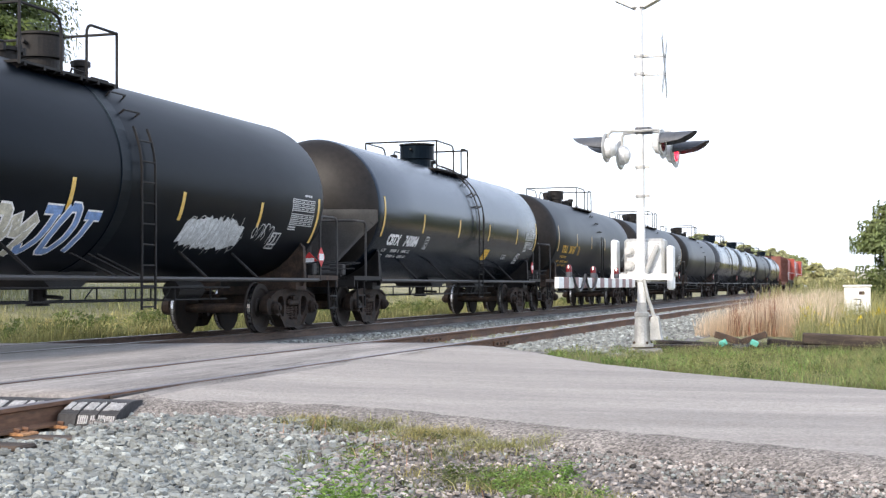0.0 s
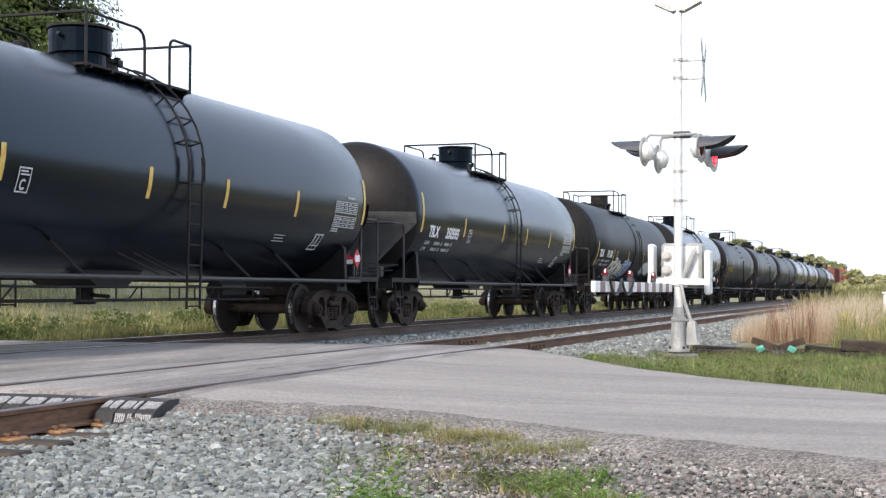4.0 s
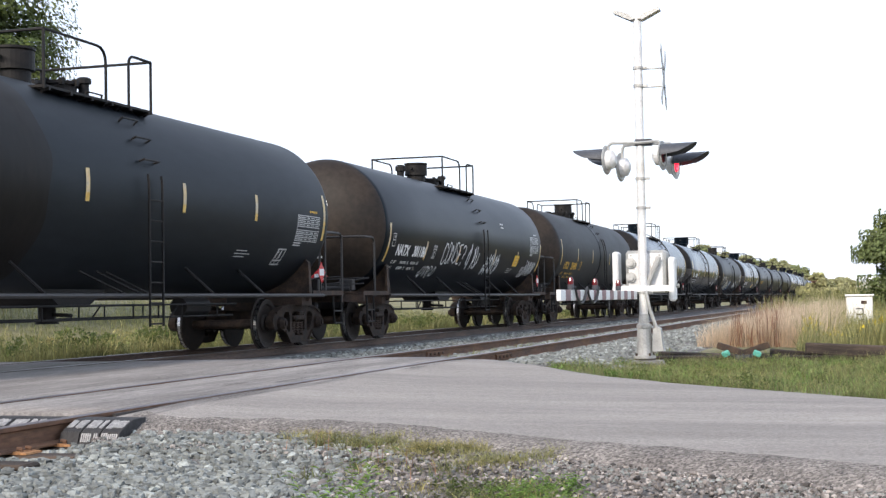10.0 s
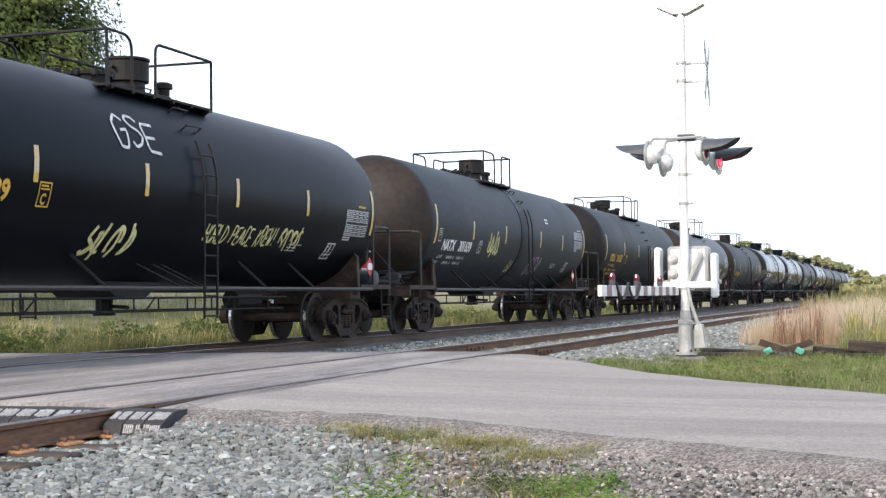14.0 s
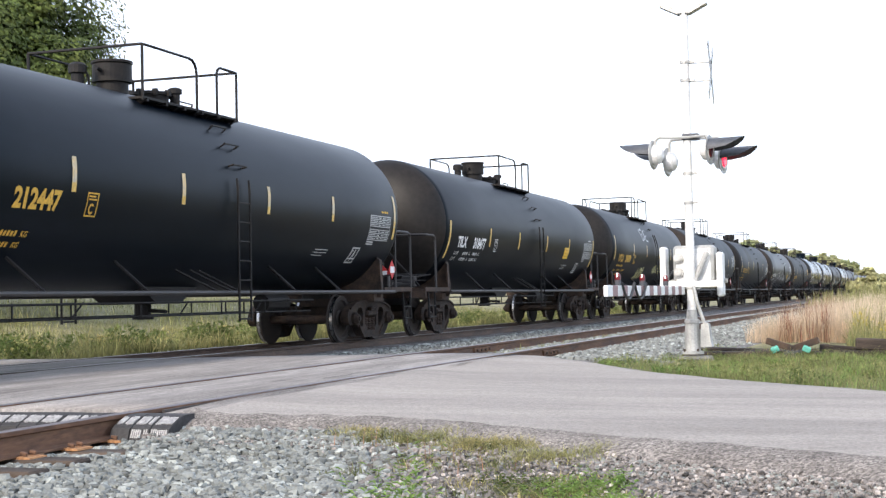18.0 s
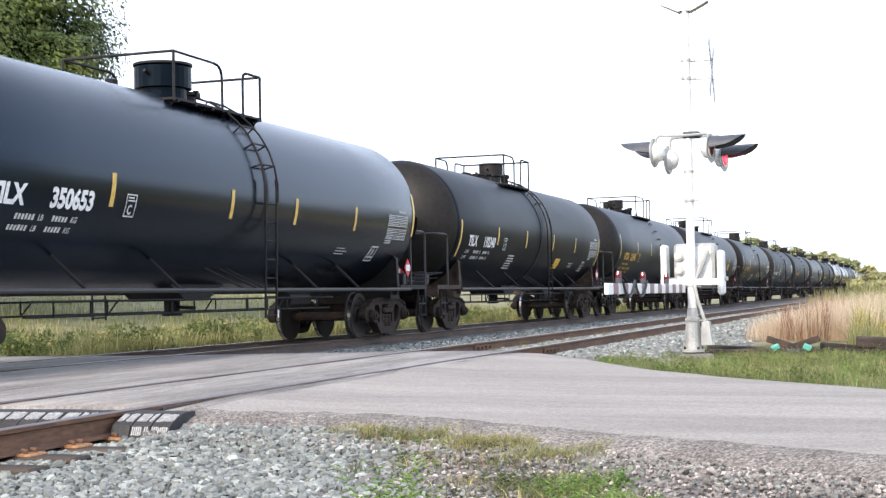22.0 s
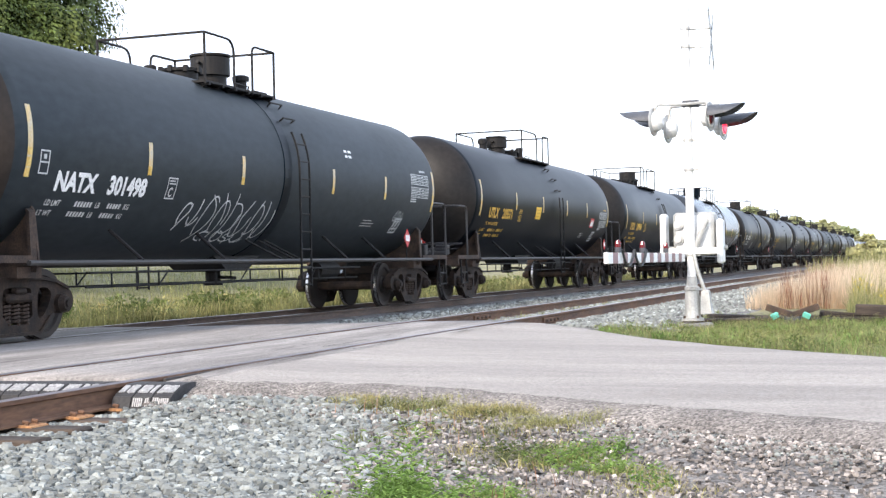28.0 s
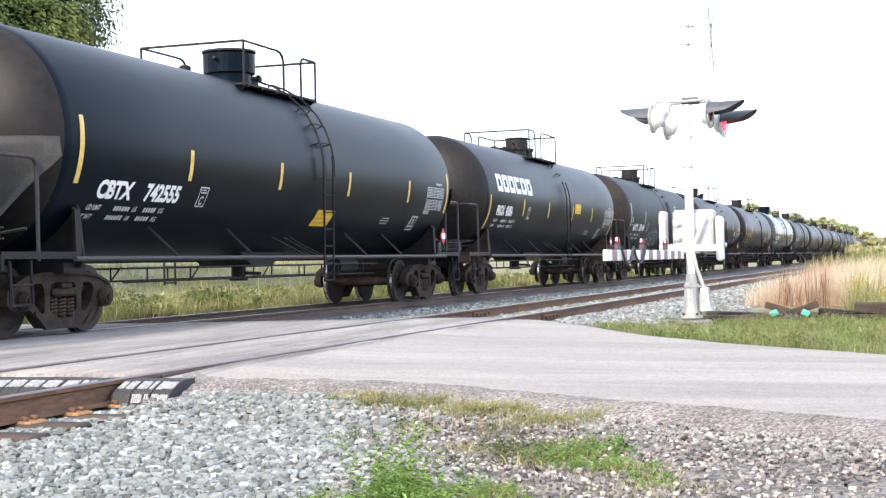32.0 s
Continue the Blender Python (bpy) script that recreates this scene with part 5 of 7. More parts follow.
        rod(bm, (0.25, e * 8.35, 1.12), (0.95, e * 8.35, 1.12), 0.07, 10)
        box(bm, (0.85, e * 8.3, 1.2), (0.3, 0.2, 0.24), bevel=0.02)
        pipe(bm, [(0.3, e * 8.3, 1.2), (1.25, e * 8.0, 1.35)], 0.02, 6)
        part("brake_gear", bm, M["tube"], t)
        bm = B()
        box(bm, (0, e * 8.72, 0.84), (0.24, 0.40, 0.20), bevel=0.02)
        box(bm, (0.02 * e, e * 8.94, 0.84), (0.30, 0.24, 0.28), bevel=0.03)
        part("coupler", bm, M["cast"], t, "steel knuckle coupler")
        bm = B()
        pipe(bm, [(0.30, e * 8.68, 0.80), (0.34, e * 8.80, 0.55), (0.25, e * 8.95, 0.48), (0.12, e * 9.05, 0.50)], 0.028, 8)
        part("brake_hose", bm, M["cable"], t)
        if a_kind:
            bm = B()
            # half-head shield: a dished plate, wide at the top and narrowing towards the sill
            rows, zs = [], [Z_T - 0.05 - 0.12 * i for i in range(12)]
            for z in zs:
                drop = max(0.0, (Z_T - 0.32 - z) / (Z_T - 0.32 - zs[-1]))
                wide = min(R_T + 0.03, 1.53 - 0.95 * drop)
                row = []
                for i in range(21):
                    x = wide * (i / 10 - 1)
                    q = min(0.985, math.hypot(x, (z - Z_T) * (1 - 0.45 * drop)) / (R_T + 0.03))
                    row.append(bm.verts.new((x, e * (7.50 + 0.74 * math.sqrt(1 - q * q)), z)))
                rows.append(row)
            for p, q in zip(rows[:-1], rows[1:]):
                for k in range(20):
                    bm.faces.new((p[k], q[k], q[k + 1], p[k + 1]))
            bmesh.ops.solidify(bm, geom=bm.faces[:], thickness=0.016)
            bmesh.ops.recalc_face_normals(bm, faces=bm.faces)
            part("head_shield", bm, M["grey"], t, "grey steel half-head shield", smooth=True)
        truck(t, y)
    return t


BARS = {"UTLX": ((-7.2, -4.08, -1.30, 1.50, 4.15, 7.28), 2.25, 2.02, "cream"), "NATX": ((-7.28, -4.5, -1.68, 1.9, 4.5, 7.36), 2.17, 2.0, "cream"),
        "PROX": ((-7.3, -4.18, -1.5, 1.42, 4.06, 7.25), 2.03, 1.60, "yellow"), "TILX": ((-7.3, -4.15, -1.5, 1.42, 4.06, 7.27), 2.07, 1.70, "yellow"),
        "CBTX": ((-7.2, -4.35, -1.31, 1.64, 4.85, 7.3), 2.09, 1.92, "yellow")}


def stencils(t, mark, col, style):
    """Lettering and panels of one car."""
    lay = "NATX" if mark == "UTLX 204890" else (mark[:4] or "UTLX")
    us, hm, he, paint = BARS[lay]
    if mark == "TILX 191180":
        us, hm, he = (-7.0, -4.2, -1.4, 1.75, 4.66, 7.25), 1.86, 1.64
    size("a" if mark[:8] in ("TILX 350", "CBTX 743", "CBTX 742") else "b")
    if mark.startswith("TILX 350"):
        us, he = (-7.2, -4.10, -0.72, 1.62, 4.27, 7.40), 2.07
    if mark == "TILX 192340":
        us = (-7.3, -4.28, -1.6, 1.30, 4.0, 7.25)
        bm = B()
        for k in range(6):
            decal(bm, -3.0 + 0.03 * (k % 2), 1.42 + 0.075 * k, -2.35 - 0.06 * (k % 3), 1.455 + 0.075 * k)
        tagged(part("stencil_line", bm, M["panel"], t), kind="stuff")
    if mark == "UTLX 208939":
        us = (-7.2, -3.85, -1.25, 1.50, 4.2, 7.28)
    if mark == "NATX 301186":
        hm, he = 1.80, 1.68
    for i, u in enumerate(us):
        bm = B()
        decal(bm, u - 0.05, he if i in (0, 5) else hm, u + 0.05, he + 0.88 if i in (0, 5) else hm + 0.45)
        bar = part("reflector_bar", bm, M[paint], t)
        if paint == "cream":
            bm = B()
            decal(bm, u - 0.048, he if i in (0, 5) else hm, u + 0.048, (he + 0.36) if i in (0, 5) else hm + 0.12, 0.008)
            part("reflector_foot", bm, M["yellow"], bar, "yellow lower end")
    letter = M["ylet"] if col == "y" else M["white"]
    if mark:
        hz = {"NATX": 1.865, "CBTX": 1.75}.get(lay, 2.0)
        q = 0.72 if mark[:4] == "PROX" else 0.94
        lettering("reporting_mark", mark.split()[0], -6.45 if lay == "UTLX" else -6.65, hz, 0.345, letter, t, 0.011, q)
        lettering("car_number", mark.split()[1], -5.85 if mark[:4] == "PROX" else -5.27 if lay == "UTLX" else -5.45, hz, 0.345, letter, t, 0.011, q * 0.97)
    lm = M["ylet"] if col == "y" else M["panel"]
    rng = random.Random(mark or "x")
    if lay == "UTLX" and mark:
        lettering("slogan_line", "THE TANK CAR PEOPLE", -6.5, 1.80, 0.11, lm, t, 0.004, 0.9)
    for h, text in zip({"UTLX": (1.62, 1.46), "NATX": (1.65, 1.50), "CBTX": (1.56, 1.41)}.get(lay, (1.81, 1.66)), ("LD LMT", "LT WT")):
        # load and tare: the figures are worn to bars
        u = -6.72 if text == "LD LMT" else -6.78
        lettering("stencil_text", text, u, h, 0.115, lm, t, 0.005, 0.85)
        bm = B()
        for u0, n in ((u + 0.66, 6), (u + 1.42, 5)):
            for k in range(n):
                decal(bm, u0 + 0.068 * k, h, u0 + 0.068 * k + 0.046, h + rng.uniform(0.07, 0.08))
        tagged(part("stencil_figures", bm, lm, t), kind="stuff")
        lettering("stencil_text", "LB", u + 1.13, h, 0.115, lm, t, 0.005, 0.85)
        lettering("stencil_text", "KG", u + 1.82, h, 0.115, lm, t, 0.005, 0.85)
    bm = B()
    bx, bz = (-0.4, -0.10) if lay == "NATX" else (-0.4, -0.25) if lay == "CBTX" else (-0.2, 0.0)
    for a, b, c, d in ((-3.55, 1.95, -3.53, 2.27), (-3.31, 1.95, -3.29, 2.27), (-3.55, 2.25, -3.29, 2.27), (-3.55, 1.95, -3.29, 1.97), (-3.51, 2.17, -3.33, 2.19), (-3.51, 2.21, -3.36, 2.23)):
        decal(bm, a + bx, b + bz, c + bx, d + bz)
    part("stencil_box", bm, lm, t)
    lettering("stencil_letter", "C", -3.49 + bx, 1.99 + bz, 0.19, lm, t, 0.008, 0.8)
    # test data panel: ruled lines with rows of figures between them
    bm = B()
    hb = 2.27 if lay == "NATX" else 1.97
    for i in range(8):
        h = hb + 0.068 * i
        decal(bm, 5.98, h, 7.05, h + 0.016)
        if i in (3, 7):
            continue
        for u, e in ((6.0, 6.36), (6.42, 6.56), (6.62, 6.78), (6.84, 7.0)):
            while u < e:
                w = rng.uniform(0.03, 0.08)
                decal(bm, u, h + 0.03, min(u + w, e), h + 0.052)
                u += w + 0.015
    decal(bm, 5.98, hb, 5.995, hb + 0.49, 0.0065)
    decal(bm, 7.035, hb, 7.05, hb + 0.49, 0.0065)
    for k in range(2):
        decal(bm, 5.98, hb - 0.05 - 0.045 * k, 6.32, hb - 0.025 - 0.045 * k)
    tagged(part("test_panel", bm, M["panel"] if style != "oldy" else M["ylet"], t, "ruled test date panel"), kind="stuff")
    bm = B()
    for p, q, c, d in ((5.40, 1.45, 5.43, 1.80), (5.72, 1.45, 5.75, 1.80), (5.40, 1.77, 5.75, 1.80), (5.40, 1.45, 5.75, 1.48), (5.55, 1.50, 5.58, 1.77), (5.40, 1.54, 5.75, 1.57)):
        decal(bm, p, q, c, d, skew=0.06)
    decal(bm, 5.46, 1.60, 5.49, 1.74)
    decal(bm, 5.46, 1.715, 5.54, 1.74, 0.0065)
    decal(bm, 5.62, 1.60, 5.65, 1.74)
    part("consolidated_stencil", bm, M["panel"], t)
    # a short heading over the test panel
    bm = B()
    u = 6.55
    for w in (0.07, 0.05, 0.09, 0.08):
        decal(bm, u, hb + 0.55, u + w, hb + 0.59)
        u += w + 0.02
    tagged(part("panel_heading", bm, M["ylet"] if col == "y" else M["panel"], t), kind="stuff")
    if lay == "NATX" and mark[:4] == "NATX":
        # two small white lines high on the shell and a framed mark behind the first reflector
        bm = B()
        for h, w in ((2.98, 0.34), (2.88, 0.30)):
            decal(bm, 2.55, h, 2.55 + w * 0.4, h + 0.05)
            decal(bm, 2.55 + w * 0.55, h, 2.55 + w, h + 0.05)
        tagged(part("stencil_line", bm, M["white"], t), kind="stuff")
        bm = B()
        for a, b, c, d in ((-7.06, 2.05, -7.04, 2.35), (-6.88, 2.05, -6.86, 2.35), (-7.06, 2.33, -6.86, 2.35), (-7.06, 2.05, -6.86, 2.07), (-7.06, 2.19, -6.86, 2.21), (-6.99, 2.24, -6.93, 2.30)):
            decal(bm, a, b, c, d)
        part("stencil_frame", bm, M["panel"], t)
    bm = B()
    for h in (1.58, 1.64, 1.70):
        decal(bm, 3.7 + rng.uniform(0, 0.1), h, 4.25 + rng.uniform(-0.1, 0.1), h + 0.016)
    tagged(part("stencil_line", bm, M["panel"], t), kind="stuff")


PLACARD_AT = {"NATX 301639": 6.30, "UTLX 205571": 7.2, "NATX 301498": 6.05, "TILX 191180": 7.7}


def placards(t, mark):
    """A diamond hazard placard on a stand at each end."""
    for c, rot, band in (((1.37, PLACARD_AT.get(mark, 7.45), 1.42), Euler((radians(45), 0, 0)), (0.008, 0.22, 0.13)), ((0.36, -8.66, 1.38), Euler((0, radians(45), 0)), (0.22, 0.008, 0.13))):
        front = c[1] > 0
        bm = B()
        box(bm, c, (0.012, 0.272, 0.272) if front else (0.272, 0.012, 0.272), rot.to_matrix())
        pl = part("placard", bm, M["red"], t, "red and white diamond hazard placard")
        bm = B()
        box(bm, (c[0] + 0.009, c[1], c[2]) if front else (c[0], c[1] - 0.009, c[2]), band)
        part("placard_band", bm, M["white"], pl)
        bm = B()
        foot = (c[0] - 0.022 * front, c[1] + 0.022 * (not front))
        rod(bm, (*foot, 0.98), (*foot, c[2]), 0.013, 6)
        part("placard_stand", bm, M["frame"], pl)


def on_head(x, z):
    rr = min(0.97, math.hypot(x, z - Z_T) / R_T)
    return (x, -7.40 - 0.72 * math.sqrt(1 - rr * rr) - 0.012, z)


def number_on_head(t, mark, col):
    """The car's number on the rear dished end, with worn lines of small letters below."""
    v, f = letters(mark, 0.17, 0.012, 0.85)
    w = max(a for a, b in v)
    paint = M["ylet"] if col == "y" else M["white"]
    raw("head_number", [on_head(a - w / 2 + 0.12, 2.92 + b) for a, b in v], f, paint, t)
    bm = B()
    rng = random.Random(mark)
    for x0, z, n, hh in ((-0.06, 2.77, 4, 0.05), (0.0, 2.66, 3, 0.04), (-0.30, 1.90, 6, 0.045), (-0.24, 1.80, 6, 0.045)):
        for k in range(n):
            w = rng.uniform(0.04, 0.08)
            p = [bm.verts.new(on_head(x0 + a, z + b)) for a, b in ((0, 0), (w, 0), (w, hh), (0, hh))]
            bm.faces.new(p)
            x0 += w + 0.02
    tagged(part("head_stencil", bm, paint, t), kind="stuff")


PROTO = {k: tank_car(k) for k in "abcn"}
# rear coupling at the start, kind, mark, letter colour, label
CARS = [
    (154.3, "a", "", "w", "glossy black tank car far along the train"),
    (136.1, "b", "", "w", "dull black tank car far along the train"),
    (117.9, "a", "", "w", "glossy grey-black tank car far along the train"),
    (99.7, "a", "", "w", "glossy black tank car reflecting the sky"),
    (81.5, "b", "", "w", "dull black tank car far along the train"),
    (63.3, "b", "", "w", "black tank car with small fittings ahead"),
    (45.1, "b", "UTLX 201167", "y", "black tank car with yellow lettering"),
    (26.98, "a", "CBTX 743084", "w", "dark grey tank car with white lettering and wide dome"),
    (8.75, "n", "TILX 191180", "w", "black tank car with sand, blue and white graffiti"),
    (-9.6, "a", "TILX 350595", "w", "glossy black tank car with grey head shields"),
    (-27.72, "a", "TILX 350533", "w", "glossy black tank car with yellow reflectors and head shields"),
    (-46.40, "n", "UTLX 204890", "y", "dull grey-black tank car with yellow lettering"),
    (-64.42, "b", "NATX 301186", "w", "black tank car with white scrawled graffiti and rusty end"),
    (-82.93, "b", "UTLX 211521", "y", "black tank car with yellow lettering and brown spill band"),
    (-101.08, "n", "NATX 301639", "w", "grey-black tank car with yellow and pink tags"),
    (-119.57, "c", "UTLX 208939", "y", "black tank car with chalky yellow graffiti"),
    (-137.6, "b", "TILX 318477", "w", "black tank car with white lettering and yellow decal"),
    (-155.77, "b", "UTLX 212447", "y", "black tank car with yellow lettering and tall railing"),
    (-173.88, "n", "TILX 192340", "w", "clean black tank car with white lettering"),
    (-191.95, "a", "TILX 350653", "w", "glossy black tank car with grey shields and wide dome"),
    (-210.08, "c", "UTLX 209964", "y", "black tank car with yellow lettering and decal"),
    (-227.92, "b", "UTLX 205571", "y", "dark tank car with yellow lettering and yellow decal"),
    (-246.07, "n", "NATX 301498", "w", "grey-black tank car with white lettering and pale scribbles"),
    (-264.0, "c", "PROX 45056", "w", "black tank car with large white block emblem"),
    (-282.1, "a", "CBTX 742555", "w", "satin black tank car with grey head shield and white lettering"),
    (-300.2, "b", "", "w", "black tank car at the rear of the view"),
]
TRAIN = []
for i, (rear, kind, mark, col, label) in enumerate(CARS):
    y = rear + HALF
    car = copy_thing(PROTO[kind], pose(MAIN, y, 0))
    tagged(car, label, "tank car", "tank cars of the train")
    TRAIN.append((car, y))
    if rear < 70:
        stencils(car, mark, col, "oldy" if mark == "UTLX 204890" else "")
        if mark:
            size(kind)
            number_on_head(car, mark.split()[1], col)
    placards(car, mark)
for p in PROTO.values():
    for o in (*p.children_recursive, p):
        bpy.data.objects.remove(o)


def find(mark):
    return TRAIN[[c[2] for c in CARS].index(mark)][0]


def repaint(mark, tank_paint, head_paint, yellow=None):
    """Gives one car's tank its own paint; the mesh is copied first."""
    for o in find(mark).children:
        if o.name.startswith("tank"):
            o.data = o.data.copy()
            o.data.materials[0] = M[tank_paint]
            if len(o.data.materials) > 1:
                o.data.materials[1] = M[head_paint]


# this car's fittings stand a little further ahead
for o in find("UTLX 208939").children:
    if o.name.split(".")[0] in ("dome", "dome_latch", "valve", "manway", "walkway", "walkway_bracket", "railing_post", "top_rail", "hand_loop", "cross_rail"):
        o.location.y += 0.17


# only some cars have ladder stiles up to the walkway
for mk in ("TILX 191180", "UTLX 204890", "NATX 301639", "NATX 301498"):
    for o in list(find(mk).children):
        if o.name.startswith("ladder_stile"):
            bpy.data.objects.remove(o)


def yellow_decal(mark, u, h, w=0.55, hh=0.34):
    t = find(mark)
    size("a" if mark[:4] == "CBTX" else "b")
    bm = B()
    decal(bm, u, h, u + w, h + hh, skew=0.04)
    d = part("warning_decal", bm, M["ydecal"], t, "yellow warning decal")
    bm = B()
    for i in range(3):
        decal(bm, u + 0.06, h + 0.06 + 0.09 * i, u + w - 0.05, h + 0.10 + 0.09 * i, 0.009, skew=0.01)
    part("decal_line", bm, M["ylet"], d)


for mk in ("UTLX 204890", "NATX 301639", "NATX 301498", "NATX 301186"):
    repaint(mk, {"NATX 301186": "satin", "NATX 301498": "slate", "NATX 301639": "slate"}.get(mk, "rusty"), "rusthead")
repaint("CBTX 742555", "satin", "head")
repaint("UTLX 211521", "dull", "head")
for mk in ("UTLX 208939", "TILX 192340", "UTLX 205571", "TILX 191180", "TILX 318477"):
    repaint(mk, "deep", "head")
for mk in ("TILX 350595", "TILX 350533", "CBTX 743084"):
    repaint(mk, "gloss", "head")
size("b")
t = find("TILX 191180")
graffiti(t, -4.75, 1.15, -4.2, 1.5, 3, 0.03, M["sprayb"], 3, "thin blue tag")
handwriting(t, "FROM", -4.35, 1.10, 0.58, 0.72, 0.15, (M["white"], M["spraysand"]), 4, "sand-coloured block graffiti with white outlines", 0.25)
handwriting(t, "JOT", -2.05, 1.14, 0.50, 0.66, 0.12, (M["white"], M["sprayb"]), 5, "blue block graffiti with white outlines", 0.25)
graffiti(t, 2.0, 1.35, 4.2, 1.98, 7, 0.03, M["mech"], 6, "white bubble graffiti", M["sprayw"])
graffiti(t, 4.55, 1.62, 5.4, 1.95, 4, 0.03, M["sprayw"], 16, "thin white tag")
t = find("NATX 301186")
handwriting(t, "CONSE?", -3.05, 1.74, 0.325, 0.54, 0.046, (M["sprayw"],), 7, "white hand-drawn graffiti", 0.08)
graffiti(t, -0.85, 1.62, 0.15, 2.25, 3, 0.11, M["sprayw"], 8, "white looped graffiti tag")
graffiti(t, 1.0, 1.52, 2.4, 2.05, 6, 0.085, M["sprayw"], 9, "white looped graffiti tag")
graffiti(t, 5.75, 1.55, 6.95, 2.0, 6, 0.075, M["sprayw"], 10, "white angular tag")
graffiti(t, -4.35, 1.32, -3.15, 1.66, 4, 0.055, M["sprayw"], 17, "thin pale tag")
t = find("NATX 301639")
graffiti(t, -3.15, 1.85, -2.25, 2.38, 4, 0.10, M["sprayy"], 11, "pale yellow looped tag")
graffiti(t, -0.75, 1.36, -0.35, 1.72, 2, 0.05, M["sprayy"], 20, "small yellow tag")
handwriting(t, "GSA", 1.25, 1.28, 0.42, 0.58, 0.035, (M["sprayp"],), 12, "pink hand-drawn tag", 0.25, -0.02)
t = find("UTLX 208939")
handwriting(t, "WORLD PEACE KREW!", 0.68, 1.64, 0.148, 0.30, 0.034, (M["sprayy"],), 13, "yellow hand-drawn lettering", 0.2)
graffiti(t, 3.3, 1.62, 4.2, 2.0, 4, 0.07, M["sprayy"], 23, "yellow looped tag")
graffiti(t, -2.4, 1.30, -1.25, 1.80, 4, 0.11, M["sprayy"], 14, "pale yellow tag")
handwriting(t, "GSE", -1.9, 2.92, 0.40, 0.46, 0.045, (M["sprayw"],), 15, "white hand-drawn tag", -0.1, 0.02)
t = find("NATX 301498")
graffiti(t, -3.35, 1.40, -2.75, 1.85, 2, 0.045, M["sprayw"], 18, "thin pale scribbled graffiti")
graffiti(t, -2.7, 1.22, -0.3, 1.95, 6, 0.04, M["sprayw"], 19, "thin pale scribbled graffiti")
graffiti(t, -2.4, 1.10, -0.8, 1.35, 4, 0.04, M["sprayw"], 21, "thin pale scribbled graffiti")
graffiti(t, 5.25, 1.72, 5.75, 1.95, 3, 0.03, M["sprayw"], 22, "thin pale tag")
# brown spill round one car
bm = B()
t, prev, rng = find("UTLX 211521"), None, random.Random(2)
for i in range(30):
    h = Z_T + R_T * (-1.2 + 2.4 * i / 29)
    cur = [bm.verts.new(wrap(u + 0.12 * noise.noise((h * 2.0, u, 3)), h, 0.003)) for u in (-3.9, -3.3, -2.7, -2.2)]
    if prev:
        for k in range(3):
            bm.faces.new((prev[k], prev[k + 1], cur[k + 1], cur[k]))
    prev = cur
part("spill_stain", bm, M["stain"], t, "brown spill stain", smooth=True)
# diagonal brake pipe across the rear end of two cars
for mk in ("TILX 318477", "NATX 301639"):
    bm = B()
    rod(bm, (0.15, -8.35, 2.12), (1.08, -8.30, 1.10), 0.028, 8)
    part("diagonal_brace", bm, M["frame"], find(mk))
yellow_decal("NATX 301186", 4.15, 1.80)
yellow_decal("TILX 318477", 3.5, 1.92)
yellow_decal("TILX 192340", 2.0, 1.50)
yellow_decal("UTLX 209964", 4.25, 1.76)
yellow_decal("UTLX 205571", -2.1, 2.05)
yellow_decal("PROX 45056", 1.66, 2.24, 0.75, 0.30)
yellow_decal("CBTX 742555", 0.5, 1.45, 0.75)
yellow_decal("CBTX 743084", 1.6, 1.50)

size("b")
# the red-framed notice
t = find("UTLX 205571")
bm = B()
decal(bm, 4.75, 1.94, 5.22, 2.24, skew=0.03)
note = part("notice_sticker", bm, M["red"], t, "white notice with a red frame")
bm = B()
decal(bm, 4.80, 1.98, 5.17, 2.12, 0.009, skew=0.02)
decal(bm, 4.82, 2.145, 5.19, 2.17, 0.009)
part("notice_field", bm, M["white"], note)
# the large emblem: six white block shapes in a row
t = find("PROX 45056")
for i in range(6):
    u, w, h0, h1 = -6.68 + 0.57 * i, 0.49, 2.60, 3.06
    bm = B()
    # a hollow rounded rectangle; the fourth is open at one side
    decal(bm, u, h0 + 0.05, u + 0.15, h1 - 0.05)
    decal(bm, u + 0.03, h1 - 0.13, u + w, h1, 0.0065)
    decal(bm, u + 0.03, h0, u + w, h0 + 0.13, 0.0065)
    if i != 3:
        decal(bm, u + w - 0.15, h0 + 0.05, u + w, h1 - 0.05, 0.0075)
    part("emblem_block", bm, M["white"], t, "white block of the painted emblem")


def hopper(y):
    t = thing("hopper_car", "oxide-red covered buffer hopper car behind the engines", "hopper car", loc=(MAIN, y, 0))
    bm = B()
    prism(bm, [(-7.6, 1.5), (-5.4, 0.9), (5.4, 0.9), (7.6, 1.5), (7.6, 4.3), (-7.6, 4.3)], "X", -1.5, 1.5)
    part("body", bm, M["box"], t)
    for s in (1, -1):
        for i in range(15):
            bm = B()
            box(bm, (s * 1.53, -7.2 + 1.03 * i, 2.75), (0.07, 0.10, 3.0))
            part("rib", bm, M["box"], t)
        truck(t, s * 6.9)
    bm = B()
    box(bm, (0, 0, 4.36), (1.2, 14.5, 0.12))
    part("roof_walk", bm, M["frame"], t)
    bm = B()
    box(bm, (0, 0, 0.95), (0.7, 18.0, 0.25))
    part("centre_sill", bm, M["frame"], t)
    return t


